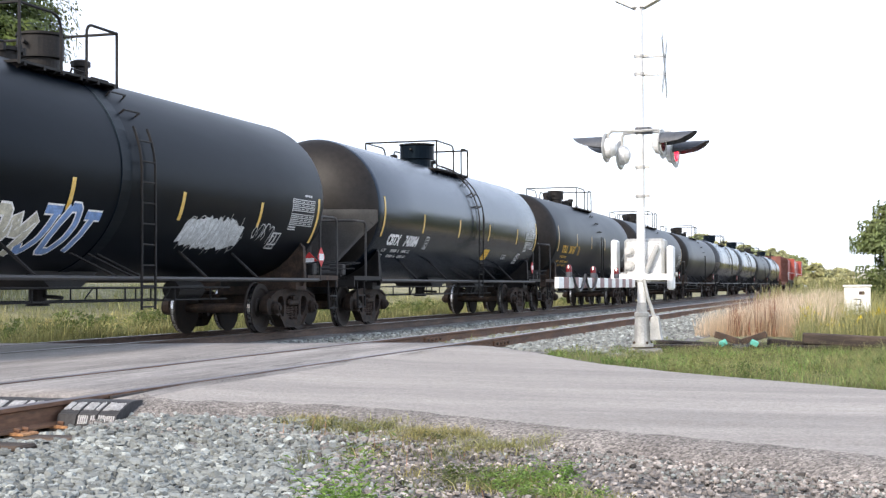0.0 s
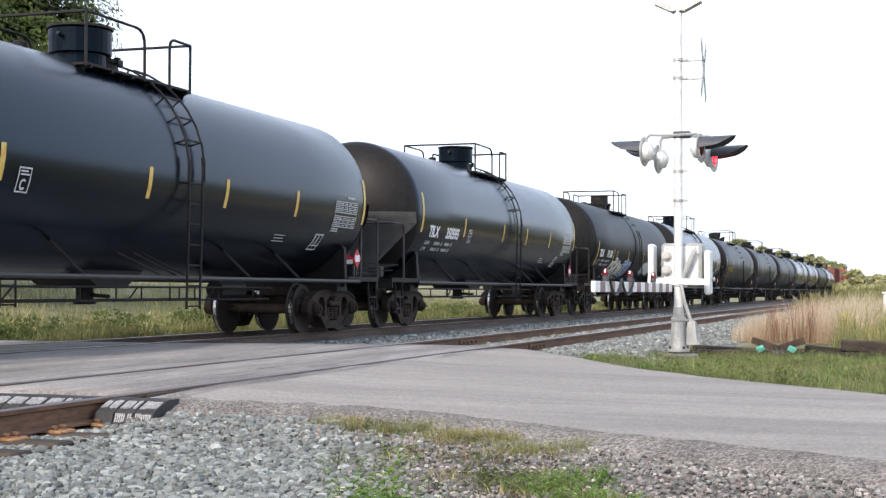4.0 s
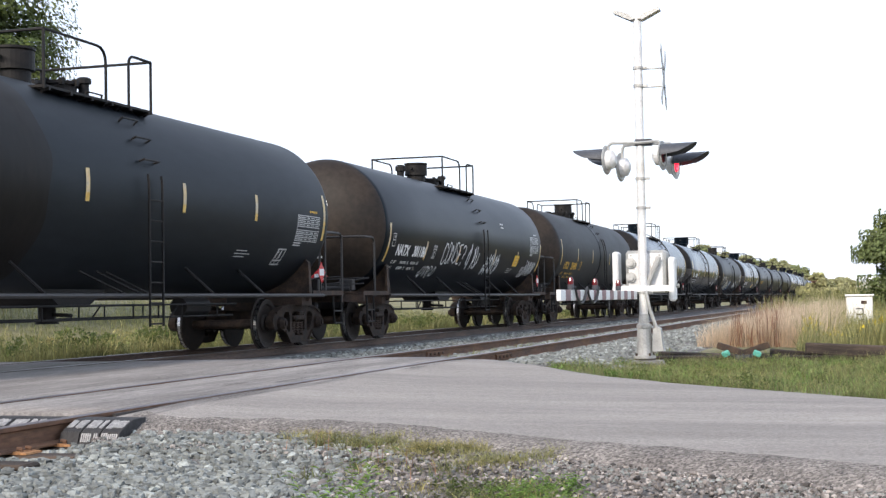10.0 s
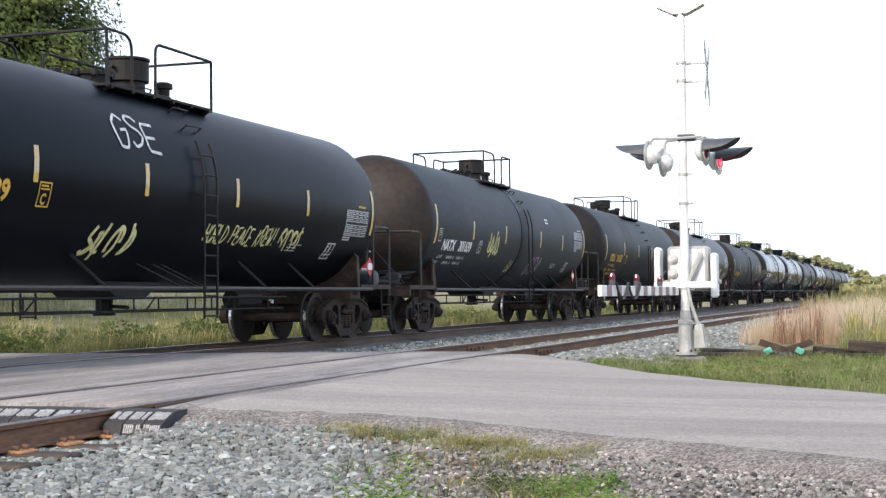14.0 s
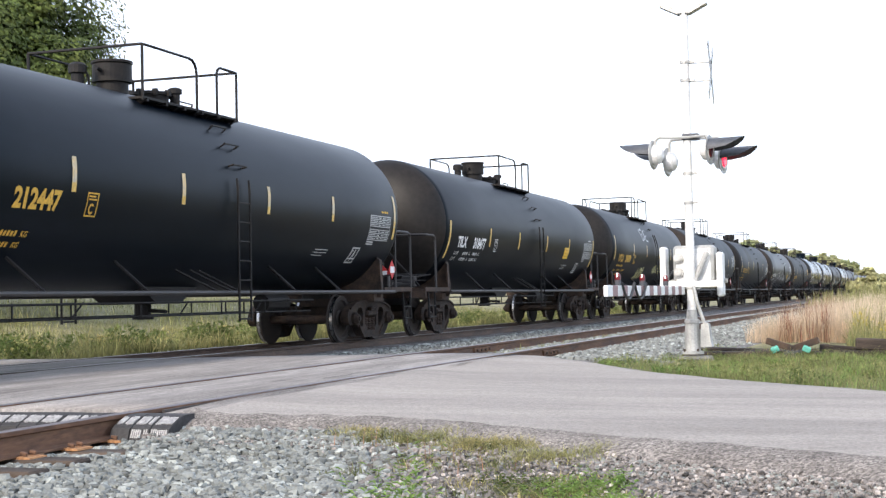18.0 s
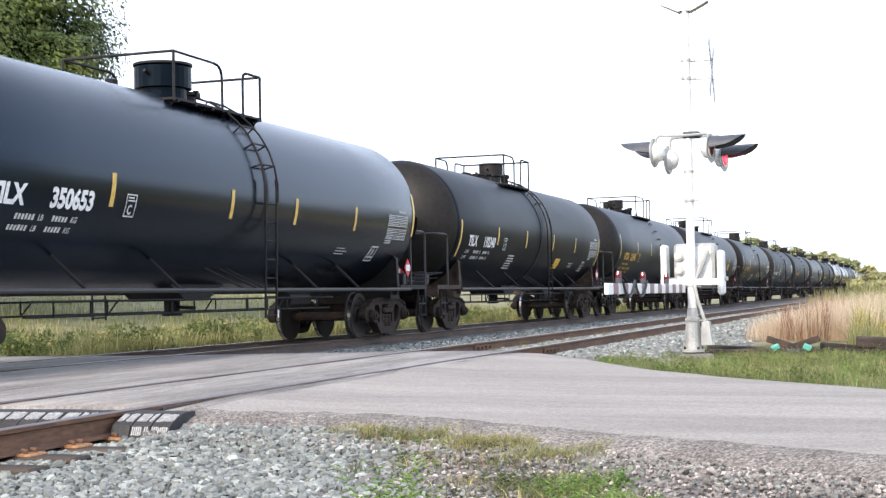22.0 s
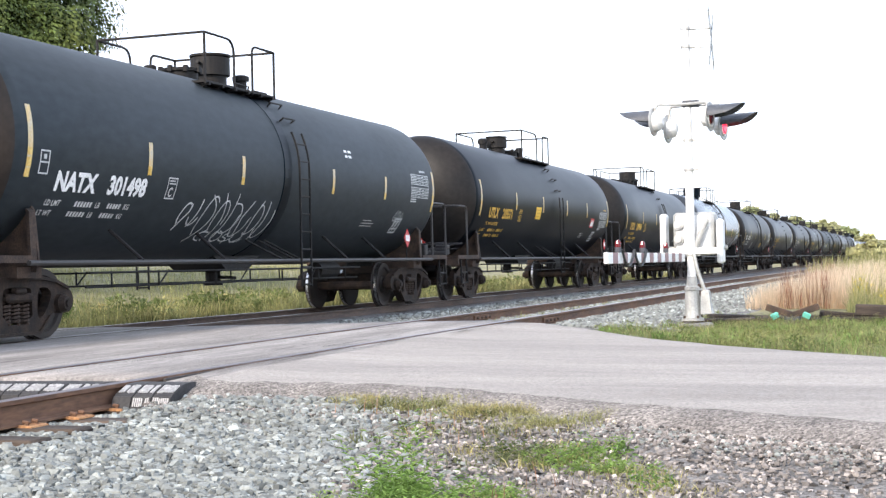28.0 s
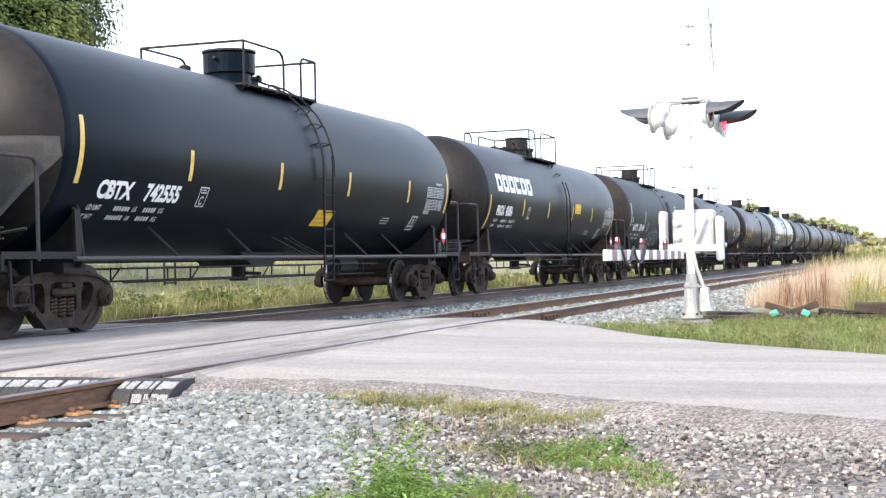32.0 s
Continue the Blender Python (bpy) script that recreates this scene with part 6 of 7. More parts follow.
def engine(y, label):
    t = thing("diesel_engine", label, "locomotive", "engines at the head of the train", (MAIN, y, 0))
    bm = B()
    box(bm, (0, 0, 1.35), (3.0, 20.6, 0.35), bevel=0.03)
    part("frame", bm, M["frame"], t)
    bm = B()
    box(bm, (0, -1.8, 2.95), (1.9, 14.5, 2.85), bevel=0.08)
    part("hood", bm, M["loco"], t, "red engine hood")
    bm = B()
    box(bm, (0, 7.0, 3.05), (3.0, 3.0, 3.05), bevel=0.08)
    part("cab", bm, M["loco"], t, "red driver's cab")
    bm = B()
    box(bm, (0, 9.2, 2.1), (1.8, 1.4, 1.2), bevel=0.08)
    part("nose", bm, M["loco"], t)
    for s in (1, -1):
        bm = B()
        box(bm, (s * 1.51, 7.0, 3.7), (0.03, 1.6, 0.8))
        part("cab_window", bm, M["glass"], t)
        bm = B()
        pipe(bm, [(s * 1.45, -9.8, 1.5), (s * 1.45, -9.8, 2.5), (s * 1.45, 5.2, 2.5)], 0.03, 6)
        part("handrail", bm, M["white"], t)
        for k in range(3):
            bm = B()
            box(bm, (s * 0.97, -7.4 + 0.9 * k, 3.3), (0.05, 0.7, 1.2))
            part("grille", bm, M["frame"], t)
        truck(t, s * 6.6)
        truck(t, s * 5.0)
    bm = B()
    box(bm, (0, 0, 0.85), (2.6, 5.5, 0.8), bevel=0.1)
    part("fuel_tank", bm, M["frame"], t)
    for k in range(3):
        bm = B()
        rod(bm, (0, -6 + 2.6 * k, 4.36), (0, -6 + 2.6 * k, 4.55), 0.6, 18)
        part("radiator_fan", bm, M["frame"], t)
    return t


TRAIN.append((hopper(181.6), 181.6))
for yy, lb in ((201.5, "red diesel engine coupled before the hopper car"), (223.2, "red diesel engine at the head of the train")):
    TRAIN.append((engine(yy, lb), yy))
# ---- stones ----

def stones(name, spots, sizes, material, label, seed):
    """Crushed stones, each an uneven six-cornered lump, joined in one mesh."""
    rng = np.random.default_rng(seed)
    # a cube's corners and three facing points, shaken out of shape
    base = np.array([(-1, -1, -1), (1, -1, -1), (1, 1, -1), (-1, 1, -1), (-1, -1, 1), (1, -1, 1), (1, 1, 1), (-1, 1, 1), (0, 0, 1.45), (1.45, 0, 0.2), (0, -1.45, 0.2)], float) * 0.72
    tri = np.array([(4, 5, 8), (5, 6, 8), (6, 7, 8), (7, 4, 8), (1, 2, 9), (2, 6, 9), (6, 5, 9), (5, 1, 9), (0, 1, 10), (1, 5, 10), (5, 4, 10), (4, 0, 10), (2, 3, 7), (2, 7, 6), (3, 0, 4), (3, 4, 7)])
    n = len(spots)
    v = base[None] * (1 + rng.uniform(-0.30, 0.30, (n, 11, 3))) * (rng.uniform(0.5, 1.2, (n, 1, 3)) * np.array([1.15, 0.95, 0.75]))
    a = rng.uniform(0, 2 * np.pi, n)
    b = rng.normal(0, 0.5, n)
    ca, sa, cb, sb = np.cos(a), np.sin(a), np.cos(b), np.sin(b)
    rot = np.stack([np.stack([ca, -sa * cb, sa * sb], -1), np.stack([sa, ca * cb, -ca * sb], -1), np.stack([0 * a, sb, cb], -1)], 1)
    v = np.einsum("nij,nkj->nki", rot, v) * np.asarray(sizes)[:, None, None]
    v += np.asarray(spots)[:, None, :]
    f = (tri[None] + 11 * np.arange(n)[:, None, None]).reshape(-1, 3)
    me = bpy.data.meshes.new(name)
    me.from_pydata(v.reshape(-1, 3).tolist(), [], f.tolist())
    me.materials.append(material)
    ob = new(name, me)
    return tagged(ob, label, "gravel", kind="stuff")


def bed_z(x, y, xc, top, half, foot):
    d = abs(x - xc)
    if d < half:
        return top - 0.155
    if d < half + foot:
        return top - 0.16 - 0.10 * (d - half) / foot
    return -9


def land(x, y):
    return max(ground_z(x, y), bed_z(x, y, SIDING, SID_Z - (0.02 if y > 9.3 else 0.09), 1.55, 0.85), bed_z(x, y, MAIN, 0, 1.9, 0.9))


rng = np.random.default_rng(11)
sp, sz, sp2, sz2 = [], [], [], []
for i in range(34000):
    x, y = rng.uniform(-7.2, 0.9), rng.uniform(5.0, 9.7)
    if y > near_y(x) - 0.16 or abs(x - (SIDING + 0.7525)) < 0.06:
        continue
    if x < SIDING + 0.72 and rng.random() < 0.5:
        continue
    # the sleeper ends beside the near rail lie bare
    if x < SIDING + 1.3 and min(abs(y - (8.6 - 0.52 * k)) for k in range(6)) < 0.13:
        continue
    # brown, finer stone along the road; grey ballast towards the siding
    brown = sm(-3.4, -2.2, x + 0.5 * noise.noise((x, y, 7)) + 0.35 * (y - 7.6))
    s = rng.uniform(0.014, 0.034) * (1 - 0.5 * brown)
    z = land(x, y) + rng.uniform(-0.004, 0.018)
    if rng.random() < brown:
        sp2.append((x, y, z)), sz2.append(s)
    else:
        sp.append((x, y, z)), sz.append(s)
for i in range(22000):
    x = rng.uniform(-5.1, 1.4)
    y = near_y(x) + rng.normal(-0.20, 0.22)
    if y > near_y(x) - 0.01:
        continue
    k = sm(0.10, -0.17, y - near_y(x))
    s = rng.uniform(0.003, 0.007) if k < 0.5 else rng.uniform(0.005, 0.015)
    (sp2 if rng.random() < 0.6 else sp).append((x, y, max(land(x, y), road_z(x) + 0.003 - 0.115 * k) + rng.uniform(-0.003, 0.006)))
    (sz2 if len(sp2) > len(sz2) else sz).append(s)
for i in range(9000):
    x, y = rng.uniform(-7.6, 1.6), rng.uniform(-3.0, 5.0)
    if abs(abs(x - SIDING) - 0.7525) < 0.09:
        continue
    brown = sm(-3.4, -2.2, x + 0.5 * noise.noise((x, y, 7)))
    near = rng.random() < brown
    (sp2 if near else sp).append((x, y, land(x, y) + rng.uniform(-0.004, 0.018)))
    (sz2 if near else sz).append(rng.uniform(0.014, 0.034) * (0.6 if near else 1.0))
stones("ballast_gravel", sp, sz, M["stone"], "grey crushed ballast stones beside the siding", 1)
stones("verge_gravel", sp2, sz2, M["stone2"], "small brown and grey gravel along the road edge", 2)
sp, sz = [], []
for i in range(26000):
    y = 18.9 + 40 * rng.random() ** 1.8
    x = rng.uniform(-9.9, -2.6 if y < 34 else -3.6)
    if abs(x - SIDING) < 0.85 and abs(abs(x - SIDING) - 0.7525) < 0.09:
        continue
    if x > -4.4 and rng.random() < sm(-4.4, -3.0, x):
        continue
    if y < far_y(x) + 0.1:
        continue
    sp.append((x, y, land(x, y) + rng.uniform(0, 0.02)))
    sz.append(rng.uniform(0.025, 0.05))
stones("ballast_gravel", sp, sz, M["stone"], "pale grey ballast between the tracks", 3)


# ---- grasses ----
def blades(name, spots, height, width, lean, material, label, category, seed, parts=2):
    """Tapered bent blades in one mesh; spots are (x, y, z, scale)."""
    rng = np.random.default_rng(seed)
    s = np.asarray(spots)
    n = len(s)
    az = rng.uniform(0, 2 * np.pi, n)
    h = height * s[:, 3] * rng.uniform(0.6, 1.25, n)
    le = lean * h * rng.uniform(0.2, 1.2, n)
    w = width * rng.uniform(0.6, 1.3, n)
    dx, dy = np.cos(az), np.sin(az)
    px, py = -dy * w / 2, dx * w / 2
    v = np.zeros((n, 5, 3))
    for k, (f, q, t) in enumerate(((0, 1, 1), (0, -1, 1), (0.55, 1, 0.7), (0.55, -1, 0.7), (1, 0, 0))):
        v[:, k, 0] = s[:, 0] + dx * le * f * f + px * q * t
        v[:, k, 1] = s[:, 1] + dy * le * f * f + py * q * t
        v[:, k, 2] = s[:, 2] - 0.02 + h * f * (1 - 0.15 * f * lean)
    b = 5 * np.arange(n)[:, None]
    quad = (b + np.array([[0, 1, 3, 2]])).tolist()
    tri = (b + np.array([[2, 3, 4]])).tolist()
    me = bpy.data.meshes.new(name)
    me.from_pydata(v.reshape(-1, 3).tolist(), [], quad + tri)
    me.materials.append(material)
    return tagged(new(name, me), label, category, kind="stuff")


def patch(n, fx, rng):
    out = []
    while len(out) < n:
        p = fx(rng)
        if p:
            out.append(p)
    return out


rng = random.Random(5)


def meadow_far(r):
    y = 11 + 75 * r.random() ** 1.6
    x = -14.2 - 24 * r.random() ** 2.0
    return (x, y, ground_z(x, y), 0.75 + 0.8 * noise.noise((x * 0.5, y * 0.35, 3)))


def patchy(lo, seed):
    """Meadow spots only where a slow noise is above lo."""
    def spot(r):
        p = meadow_far(r)
        return p if noise.noise((p[0] * 0.33, p[1] * 0.22, seed)) > lo + r.uniform(-0.15, 0.15) else None
    return spot


blades("meadow_grass", patch(30000, meadow_far, rng), 0.62, 0.011, 0.7, M["dry"], "tall dry grass in the meadow behind the train", "grass", 21)
blades("meadow_green_grass", patch(40000, patchy(-0.12, 31), rng), 0.60, 0.014, 0.8, M["olive"], "olive green grass in the meadow behind the train", "grass", 20)
blades("meadow_weeds", patch(12000, patchy(0.1, 37), rng), 0.70, 0.026, 0.7, M["lime_grass"], "yellow-green weeds in the meadow behind the train", "weeds", 22)


def leafy_weeds(name, spots, leaves, leaf, material, label, seed):
    """Bushy weeds: many small leaves round each spot (x, y, z, height, radius), joined in one mesh."""
    r = np.random.default_rng(seed)
    s = np.repeat(np.asarray(spots), leaves, axis=0)
    n = len(s)
    a, q, f = r.uniform(0, 2 * np.pi, n), np.sqrt(r.uniform(0, 1, n)), r.uniform(0, 1, n) ** 0.8
    q = q * s[:, 4] * np.sqrt(np.clip(1.1 - f ** 2, 0.05, 1))
    c = np.stack([s[:, 0] + q * np.cos(a), s[:, 1] + q * np.sin(a), s[:, 2] + f * s[:, 3]], 1)
    d1 = r.normal(0, 1, (n, 3)) + np.array([0, 0, 0.6])
    d1 /= np.linalg.norm(d1, axis=1)[:, None]
    d2 = np.cross(d1, r.normal(0, 1, (n, 3)))
    d2 /= np.linalg.norm(d2, axis=1)[:, None]
    k = leaf * r.uniform(0.5, 1.4, (n, 1))
    v = np.stack([c - d1 * k, c + d2 * k * 0.38, c + d1 * k, c - d2 * k * 0.38], 1)
    ob = raw(name, v.reshape(-1, 3).tolist(), (np.arange(n)[:, None] * 4 + np.arange(4)[None]).tolist(), material)
    return tagged(ob, label, "weeds", kind="stuff")


def weed_spots(n, x0, depth, y0, y1, high, seed):
    r, out = random.Random(seed), []
    while len(out) < n:
        x, y = x0 - depth * r.random() ** 1.5, y0 + (y1 - y0) * r.random() ** 1.4
        k = noise.noise((x * 0.4, y * 0.3, seed))
        if k > r.uniform(-0.5, 0.3):
            h = high * r.uniform(0.5, 1.2) * (0.9 + 0.6 * k)
            out.append((x, y, ground_z(x, y) - 0.03, h, h * r.uniform(0.45, 0.8)))
    return out


leafy_weeds("meadow_bushes", weed_spots(520, -14.5, 4.5, 10, 75, 0.62, 81), 110, 0.05, M["weed"], "dark green bushy weeds along the far side of the train", 82)
leafy_weeds("meadow_bushes", weed_spots(200, -14.7, 6.0, 10, 75, 0.55, 83), 90, 0.045, M["lime_grass"], "yellow-green bushy weeds along the far side of the train", 84)
leafy_weeds("scrap_weeds", [(x, y, ground_z(x, y) - 0.02, h, h * 0.6) for x, y, _, h, _ in weed_spots(90, 3.0, 4.0, 21.0, 27, 0.40, 85)], 130, 0.016, M["olive"], "leafy green weeds round the discarded sleepers", 86)


def verge(r):
    x = -4.0 + 7.5 * r.random()
    y = far_y(x) + 0.02 + 9.5 * r.random() ** 1.3
    if y < 12 or y > 26.5 or (x < -3.7 + 0.5 * noise.noise((y, 3, 1)) and y > 19.8):
        return None
    if x < -2.9 and r.random() < 0.4:
        return None
    if noise.noise((x * 0.9, y * 0.7, 71)) > 0.18 and r.random() < 0.75:
        return None
    return (x, y, ground_z(x, y), 0.80 + 0.75 * noise.noise((x * 1.3, y * 1.3, 1)) + 0.7 * sm(21, 25, y) * sm(-2.9, -2.2, x) + 0.55 * sm(-1.2, 1.0, x))


blades("verge_grass", patch(46000, verge, rng), 0.14, 0.0055, 0.9, M["olive"], "olive green verge grass between the road and the scrap ties", "grass", 23)
blades("verge_fresh_grass", patch(17000, verge, rng), 0.14, 0.006, 1.0, M["blade"], "fresh green blades in the verge grass", "grass", 19)
blades("verge_dry_grass", patch(14000, verge, rng), 0.20, 0.004, 0.8, M["lime_grass"], "yellowing seed stalks in the verge grass", "grass", 24)


def verge_clumps(r):
    p = verge(r)
    if not p or noise.noise((p[0] * 1.7, p[1] * 1.1, 53)) < 0.22:
        return None
    return (p[0], p[1], p[2], 1.0)


leafy_weeds("verge_leaves", [(p[0], p[1], p[2] - 0.02, rng.uniform(0.07, 0.2), rng.uniform(0.08, 0.2)) for p in patch(260, verge, rng)], 70, 0.016, M["weed"], "small leafy weeds in the verge grass", 17)
blades("verge_weeds", patch(3500, verge_clumps, rng), 0.14, 0.018, 0.9, M["blade"], "broad-leaved green weeds in the verge", "weeds", 18)


def reeds(r):
    y = 29.5 + 50 * r.random() ** 1.6
    x = r.uniform(-3.5, -0.7) - 0.004 * (y - 30)
    e = sm(-0.2, 1.6, x + 3.5 + 0.5 * noise.noise((y * 0.6, 2, 5)))
    if r.random() > 0.35 + 0.65 * e:
        return None
    return (x, y, ground_z(x, y), (0.62 + 0.38 * e) * (0.95 + 0.55 * noise.noise((x * 1.5, y * 0.5, 8))) * r.uniform(0.55, 1.15))


blades("tan_reeds", patch(34000, reeds, rng), 0.86, 0.008, 0.6, M["reed"], "dense tan dry reeds beside the siding", "reeds", 25)


def seedheads(r):
    p = reeds(r)
    if not p or p[1] > 44 or abs(p[0] + 2.3) > 0.5 or noise.noise((p[0] * 2, p[1], 3)) < 0:
        return None
    return p


blades("dark_reeds", patch(900, seedheads, rng), 0.88, 0.020, 0.25, M["seed"], "dark brown dock stems among the reeds", "reeds", 26)


def goldplants(r):
    y = 24.5 + 42 * r.random() ** 1.4
    x = -1.2 - 0.02 * (y - 24) + 8 * r.random() ** 1.2
    return (x, y, ground_z(x, y), 0.8 + 0.7 * noise.noise((x * 0.7, y * 0.5, 4)))


blades("tall_weeds", patch(9000, goldplants, rng), 0.78, 0.014, 0.6, M["olive"], "tall green weeds beyond the scrap ties", "weeds", 27)
blades("dry_weeds", patch(22000, goldplants, rng), 0.84, 0.010, 0.6, M["lime_grass"], "yellow-green grass among the tall weeds", "weeds", 29)


def goldheads(r):
    p = goldplants(r)
    if noise.noise((p[0] * 0.6, p[1] * 0.4, 14)) < 0.05:
        return None
    return (p[0], p[1], p[2] + 0.52 * p[3], 0.5)


blades("goldenrod_flowers", patch(5000, goldheads, rng), 0.16, 0.018, 1.2, M["gold"], "yellow goldenrod flower heads", "flowers", 28)


def scrub(r):
    y = 60 + 300 * r.random() ** 1.5
    x = -6.5 + (10 + 0.25 * (y - 60)) * r.random() if y > 75 else r.uniform(-4.5, 12)
    if x < -3.5 and y < 80:
        return None
    return (x, y, ground_z(x, y), 1.0 + 0.012 * (y - 60))


blades("far_scrub", patch(9000, scrub, rng), 0.8, 0.10, 0.4, M["dry"], "tan and green scrub along the far line", "scrub", 30)


def clump(name, spots, n, height, material, label, seed, width=0.012, lean=0.7):
    r = random.Random(seed)
    pts = []
    for x, y, rad, w in spots:
        for k in range(int(n * w)):
            a, q = r.uniform(0, 6.283), rad * r.random() ** 0.6
            px, py = x + q * math.cos(a), y + 0.7 * q * math.sin(a)
            if py < 12 and py > near_y(px) - 0.04:
                continue
            pts.append((px, py, land(px, py), 1.15 - 0.6 * q / rad))
    blades(name, pts, height, width, lean, material, label, "weeds", seed)


def sprouts(name, spots, leaves, leaf, material, label, seed):
    """Low leafy weeds: leaning stems set with narrow pointed leaves; spots are (x, y, radius, height, stems)."""
    r = np.random.default_rng(seed)
    v, f = [], []
    for x, y, rad, high, stems in spots:
        for k in range(stems):
            a, q = r.uniform(0, 6.283), rad * math.sqrt(r.random())
            px, py = x + q * math.cos(a), y + 0.8 * q * math.sin(a)
            if py > near_y(px) - 0.03:
                continue
            base = Vector((px, py, land(px, py) - 0.01))
            h = high * r.uniform(0.5, 1.15) * (1.1 - 0.5 * q / rad)
            tip = base + Vector((r.normal(0, 0.45) * h + 0.25 * h * math.cos(a), r.normal(0, 0.45) * h + 0.25 * h * math.sin(a), h))
            for m in range(leaves):
                t = (m + 1) / leaves
                c = base.lerp(tip, t)
                az, el = r.uniform(0, 6.283), r.uniform(-0.2, 0.9)
                d = Vector((math.cos(az) * math.cos(el), math.sin(az) * math.cos(el), math.sin(el)))
                ln = leaf * r.uniform(0.6, 1.3) * (1.25 - 0.6 * t)
                w = d.cross(Vector((0, 0, 1))).normalized() * ln * 0.13
                n = len(v)
                mid = c + d * ln * 0.5
                v += [tuple(c), tuple(mid + w), tuple(c + d * ln - Vector((0, 0, ln * 0.25))), tuple(mid - w)]
                f.append((n, n + 1, n + 2, n + 3))
    return tagged(raw(name, v, f, material), label, "weeds", kind="stuff")


sprouts("foreground_weeds", [(-2.20, 5.80, 0.08, 0.42, 34), (-2.12, 5.60, 0.13, 0.25, 52), (-1.99, 5.44, 0.14, 0.19, 44), (-2.22, 5.42, 0.12, 0.15, 22)], 14, 0.064, M["blade"], "tall leafy bright green weed clump in the gravel", 41)
sprouts("foreground_weeds", [(-1.90, 6.00, 0.15, 0.15, 40), (-1.74, 5.84, 0.13, 0.12, 30), (-1.42, 5.62, 0.08, 0.07, 12), (-1.24, 5.64, 0.10, 0.06, 12), (-2.48, 5.62, 0.12, 0.10, 14)], 10, 0.045, M["blade"], "low leafy green weed clump in the gravel", 45)
sprouts("foreground_weeds", [(-1.84, 7.10, 0.17, 0.13, 44), (-1.66, 7.24, 0.20, 0.14, 56), (-1.62, 6.86, 0.16, 0.11, 34), (-1.42, 6.90, 0.17, 0.10, 32), (-1.26, 6.62, 0.13, 0.08, 18), (-1.20, 6.35, 0.10, 0.06, 10)], 10, 0.046, M["blade"], "spreading leafy green weeds in the gravel", 46)
clump("foreground_grass", [(-2.12, 5.60, 0.16, 0.5), (-1.95, 5.42, 0.18, 0.5), (-1.70, 5.60, 0.2, 0.5), (-1.72, 7.08, 0.28, 0.8), (-1.36, 6.80, 0.24, 0.6), (-1.95, 6.9, 0.2, 0.4), (-1.22, 6.45, 0.18, 0.3), (-1.0, 5.7, 0.25, 0.35), (-2.4, 5.5, 0.25, 0.25), (-1.2, 5.6, 0.3, 0.2)], 170, 0.12, M["lime_grass"], "yellow-green grass blades among the gravel weeds", 50, 0.006, 1.1)
sprouts("foreground_weeds", [(-3.35, 8.72, 0.2, 0.11, 26), (-3.10, 8.62, 0.18, 0.10, 20), (-2.95, 7.95, 0.16, 0.08, 18), (-2.1, 7.2, 0.16, 0.08, 18), (-2.55, 8.3, 0.16, 0.08, 14)], 10, 0.042, M["olive"], "olive leafy weeds along the road edge", 48)
sprouts("foreground_weeds", [(-2.06, 7.30, 0.16, 0.12, 34), (-2.26, 7.50, 0.14, 0.09, 18)], 10, 0.042, M["weed"], "dark leafy weeds in the gravel", 53)
rr = random.Random(12)
edge_spots = []
for i in range(26):
    x = -3.75 + 1.95 * i / 25 + rr.uniform(-0.05, 0.05)
    edge_spots.append((x, near_y(x) - rr.uniform(0.12, 0.5), rr.uniform(0.12, 0.3), rr.uniform(0.15, 0.6)))
clump("edge_tufts", edge_spots, 420, 0.11, M["lime_grass"], "yellowing grass tufts along the road edge", 49, 0.005, 1.0)
clump("olive_tufts", [(-1.95, 7.05, 0.26, 0.8), (-3.36, 8.62, 0.26, 1.0), (-3.12, 8.50, 0.22, 0.6), (-3.10, 7.55, 0.26, 0.5), (-2.38, 7.8, 0.25, 0.4), (-1.70, 5.6, 0.3, 0.3), (-2.3, 6.9, 0.3, 0.35)], 190, 0.12, M["olive"], "olive grass tufts in the gravel", 47, 0.008, 1.1)
clump("verge_tufts", [(-3.95, 9.38, 0.25, 0.5), (-3.80, 9.13, 0.30, 0.7), (-3.50, 8.83, 0.35, 0.8), (-3.10, 8.53, 0.38, 1.0), (-2.75, 8.33, 0.36, 0.9), (-2.45, 8.23, 0.30, 0.6), (-2.20, 7.93, 0.35, 0.6), (-2.85, 7.83, 0.35, 0.5), (-1.85, 7.40, 0.35, 0.45), (-2.4, 7.35, 0.35, 0.4), (-1.35, 6.75, 0.40, 0.4), (-1.15, 6.25, 0.35, 0.35), (-1.8, 5.95, 0.5, 0.4)], 720, 0.085, M["lime_grass"], "yellowing grass tufts along the road edge", 42, 0.006, 1.0)
clump("verge_sprigs", [(-3.3, 8.4, 0.45, 0.6), (-2.8, 8.0, 0.45, 0.6), (-2.3, 7.6, 0.5, 0.4), (-1.75, 5.75, 0.35, 0.5), (-1.5, 6.4, 0.4, 0.3)], 35, 0.17, M["stalk"], "thin red-brown dead stalks in the gravel", 43, 0.005, 0.5)
clump("rail_weeds", [(SIDING - 0.3, 22 + 1.3 * i, 0.35, 0.25) for i in range(9)] + [(SIDING - 1.2, 21.5 + 2 * i, 0.3, 0.12) for i in range(6)], 120, 0.16, M["dry"], "dry weeds between the siding rails", 44)


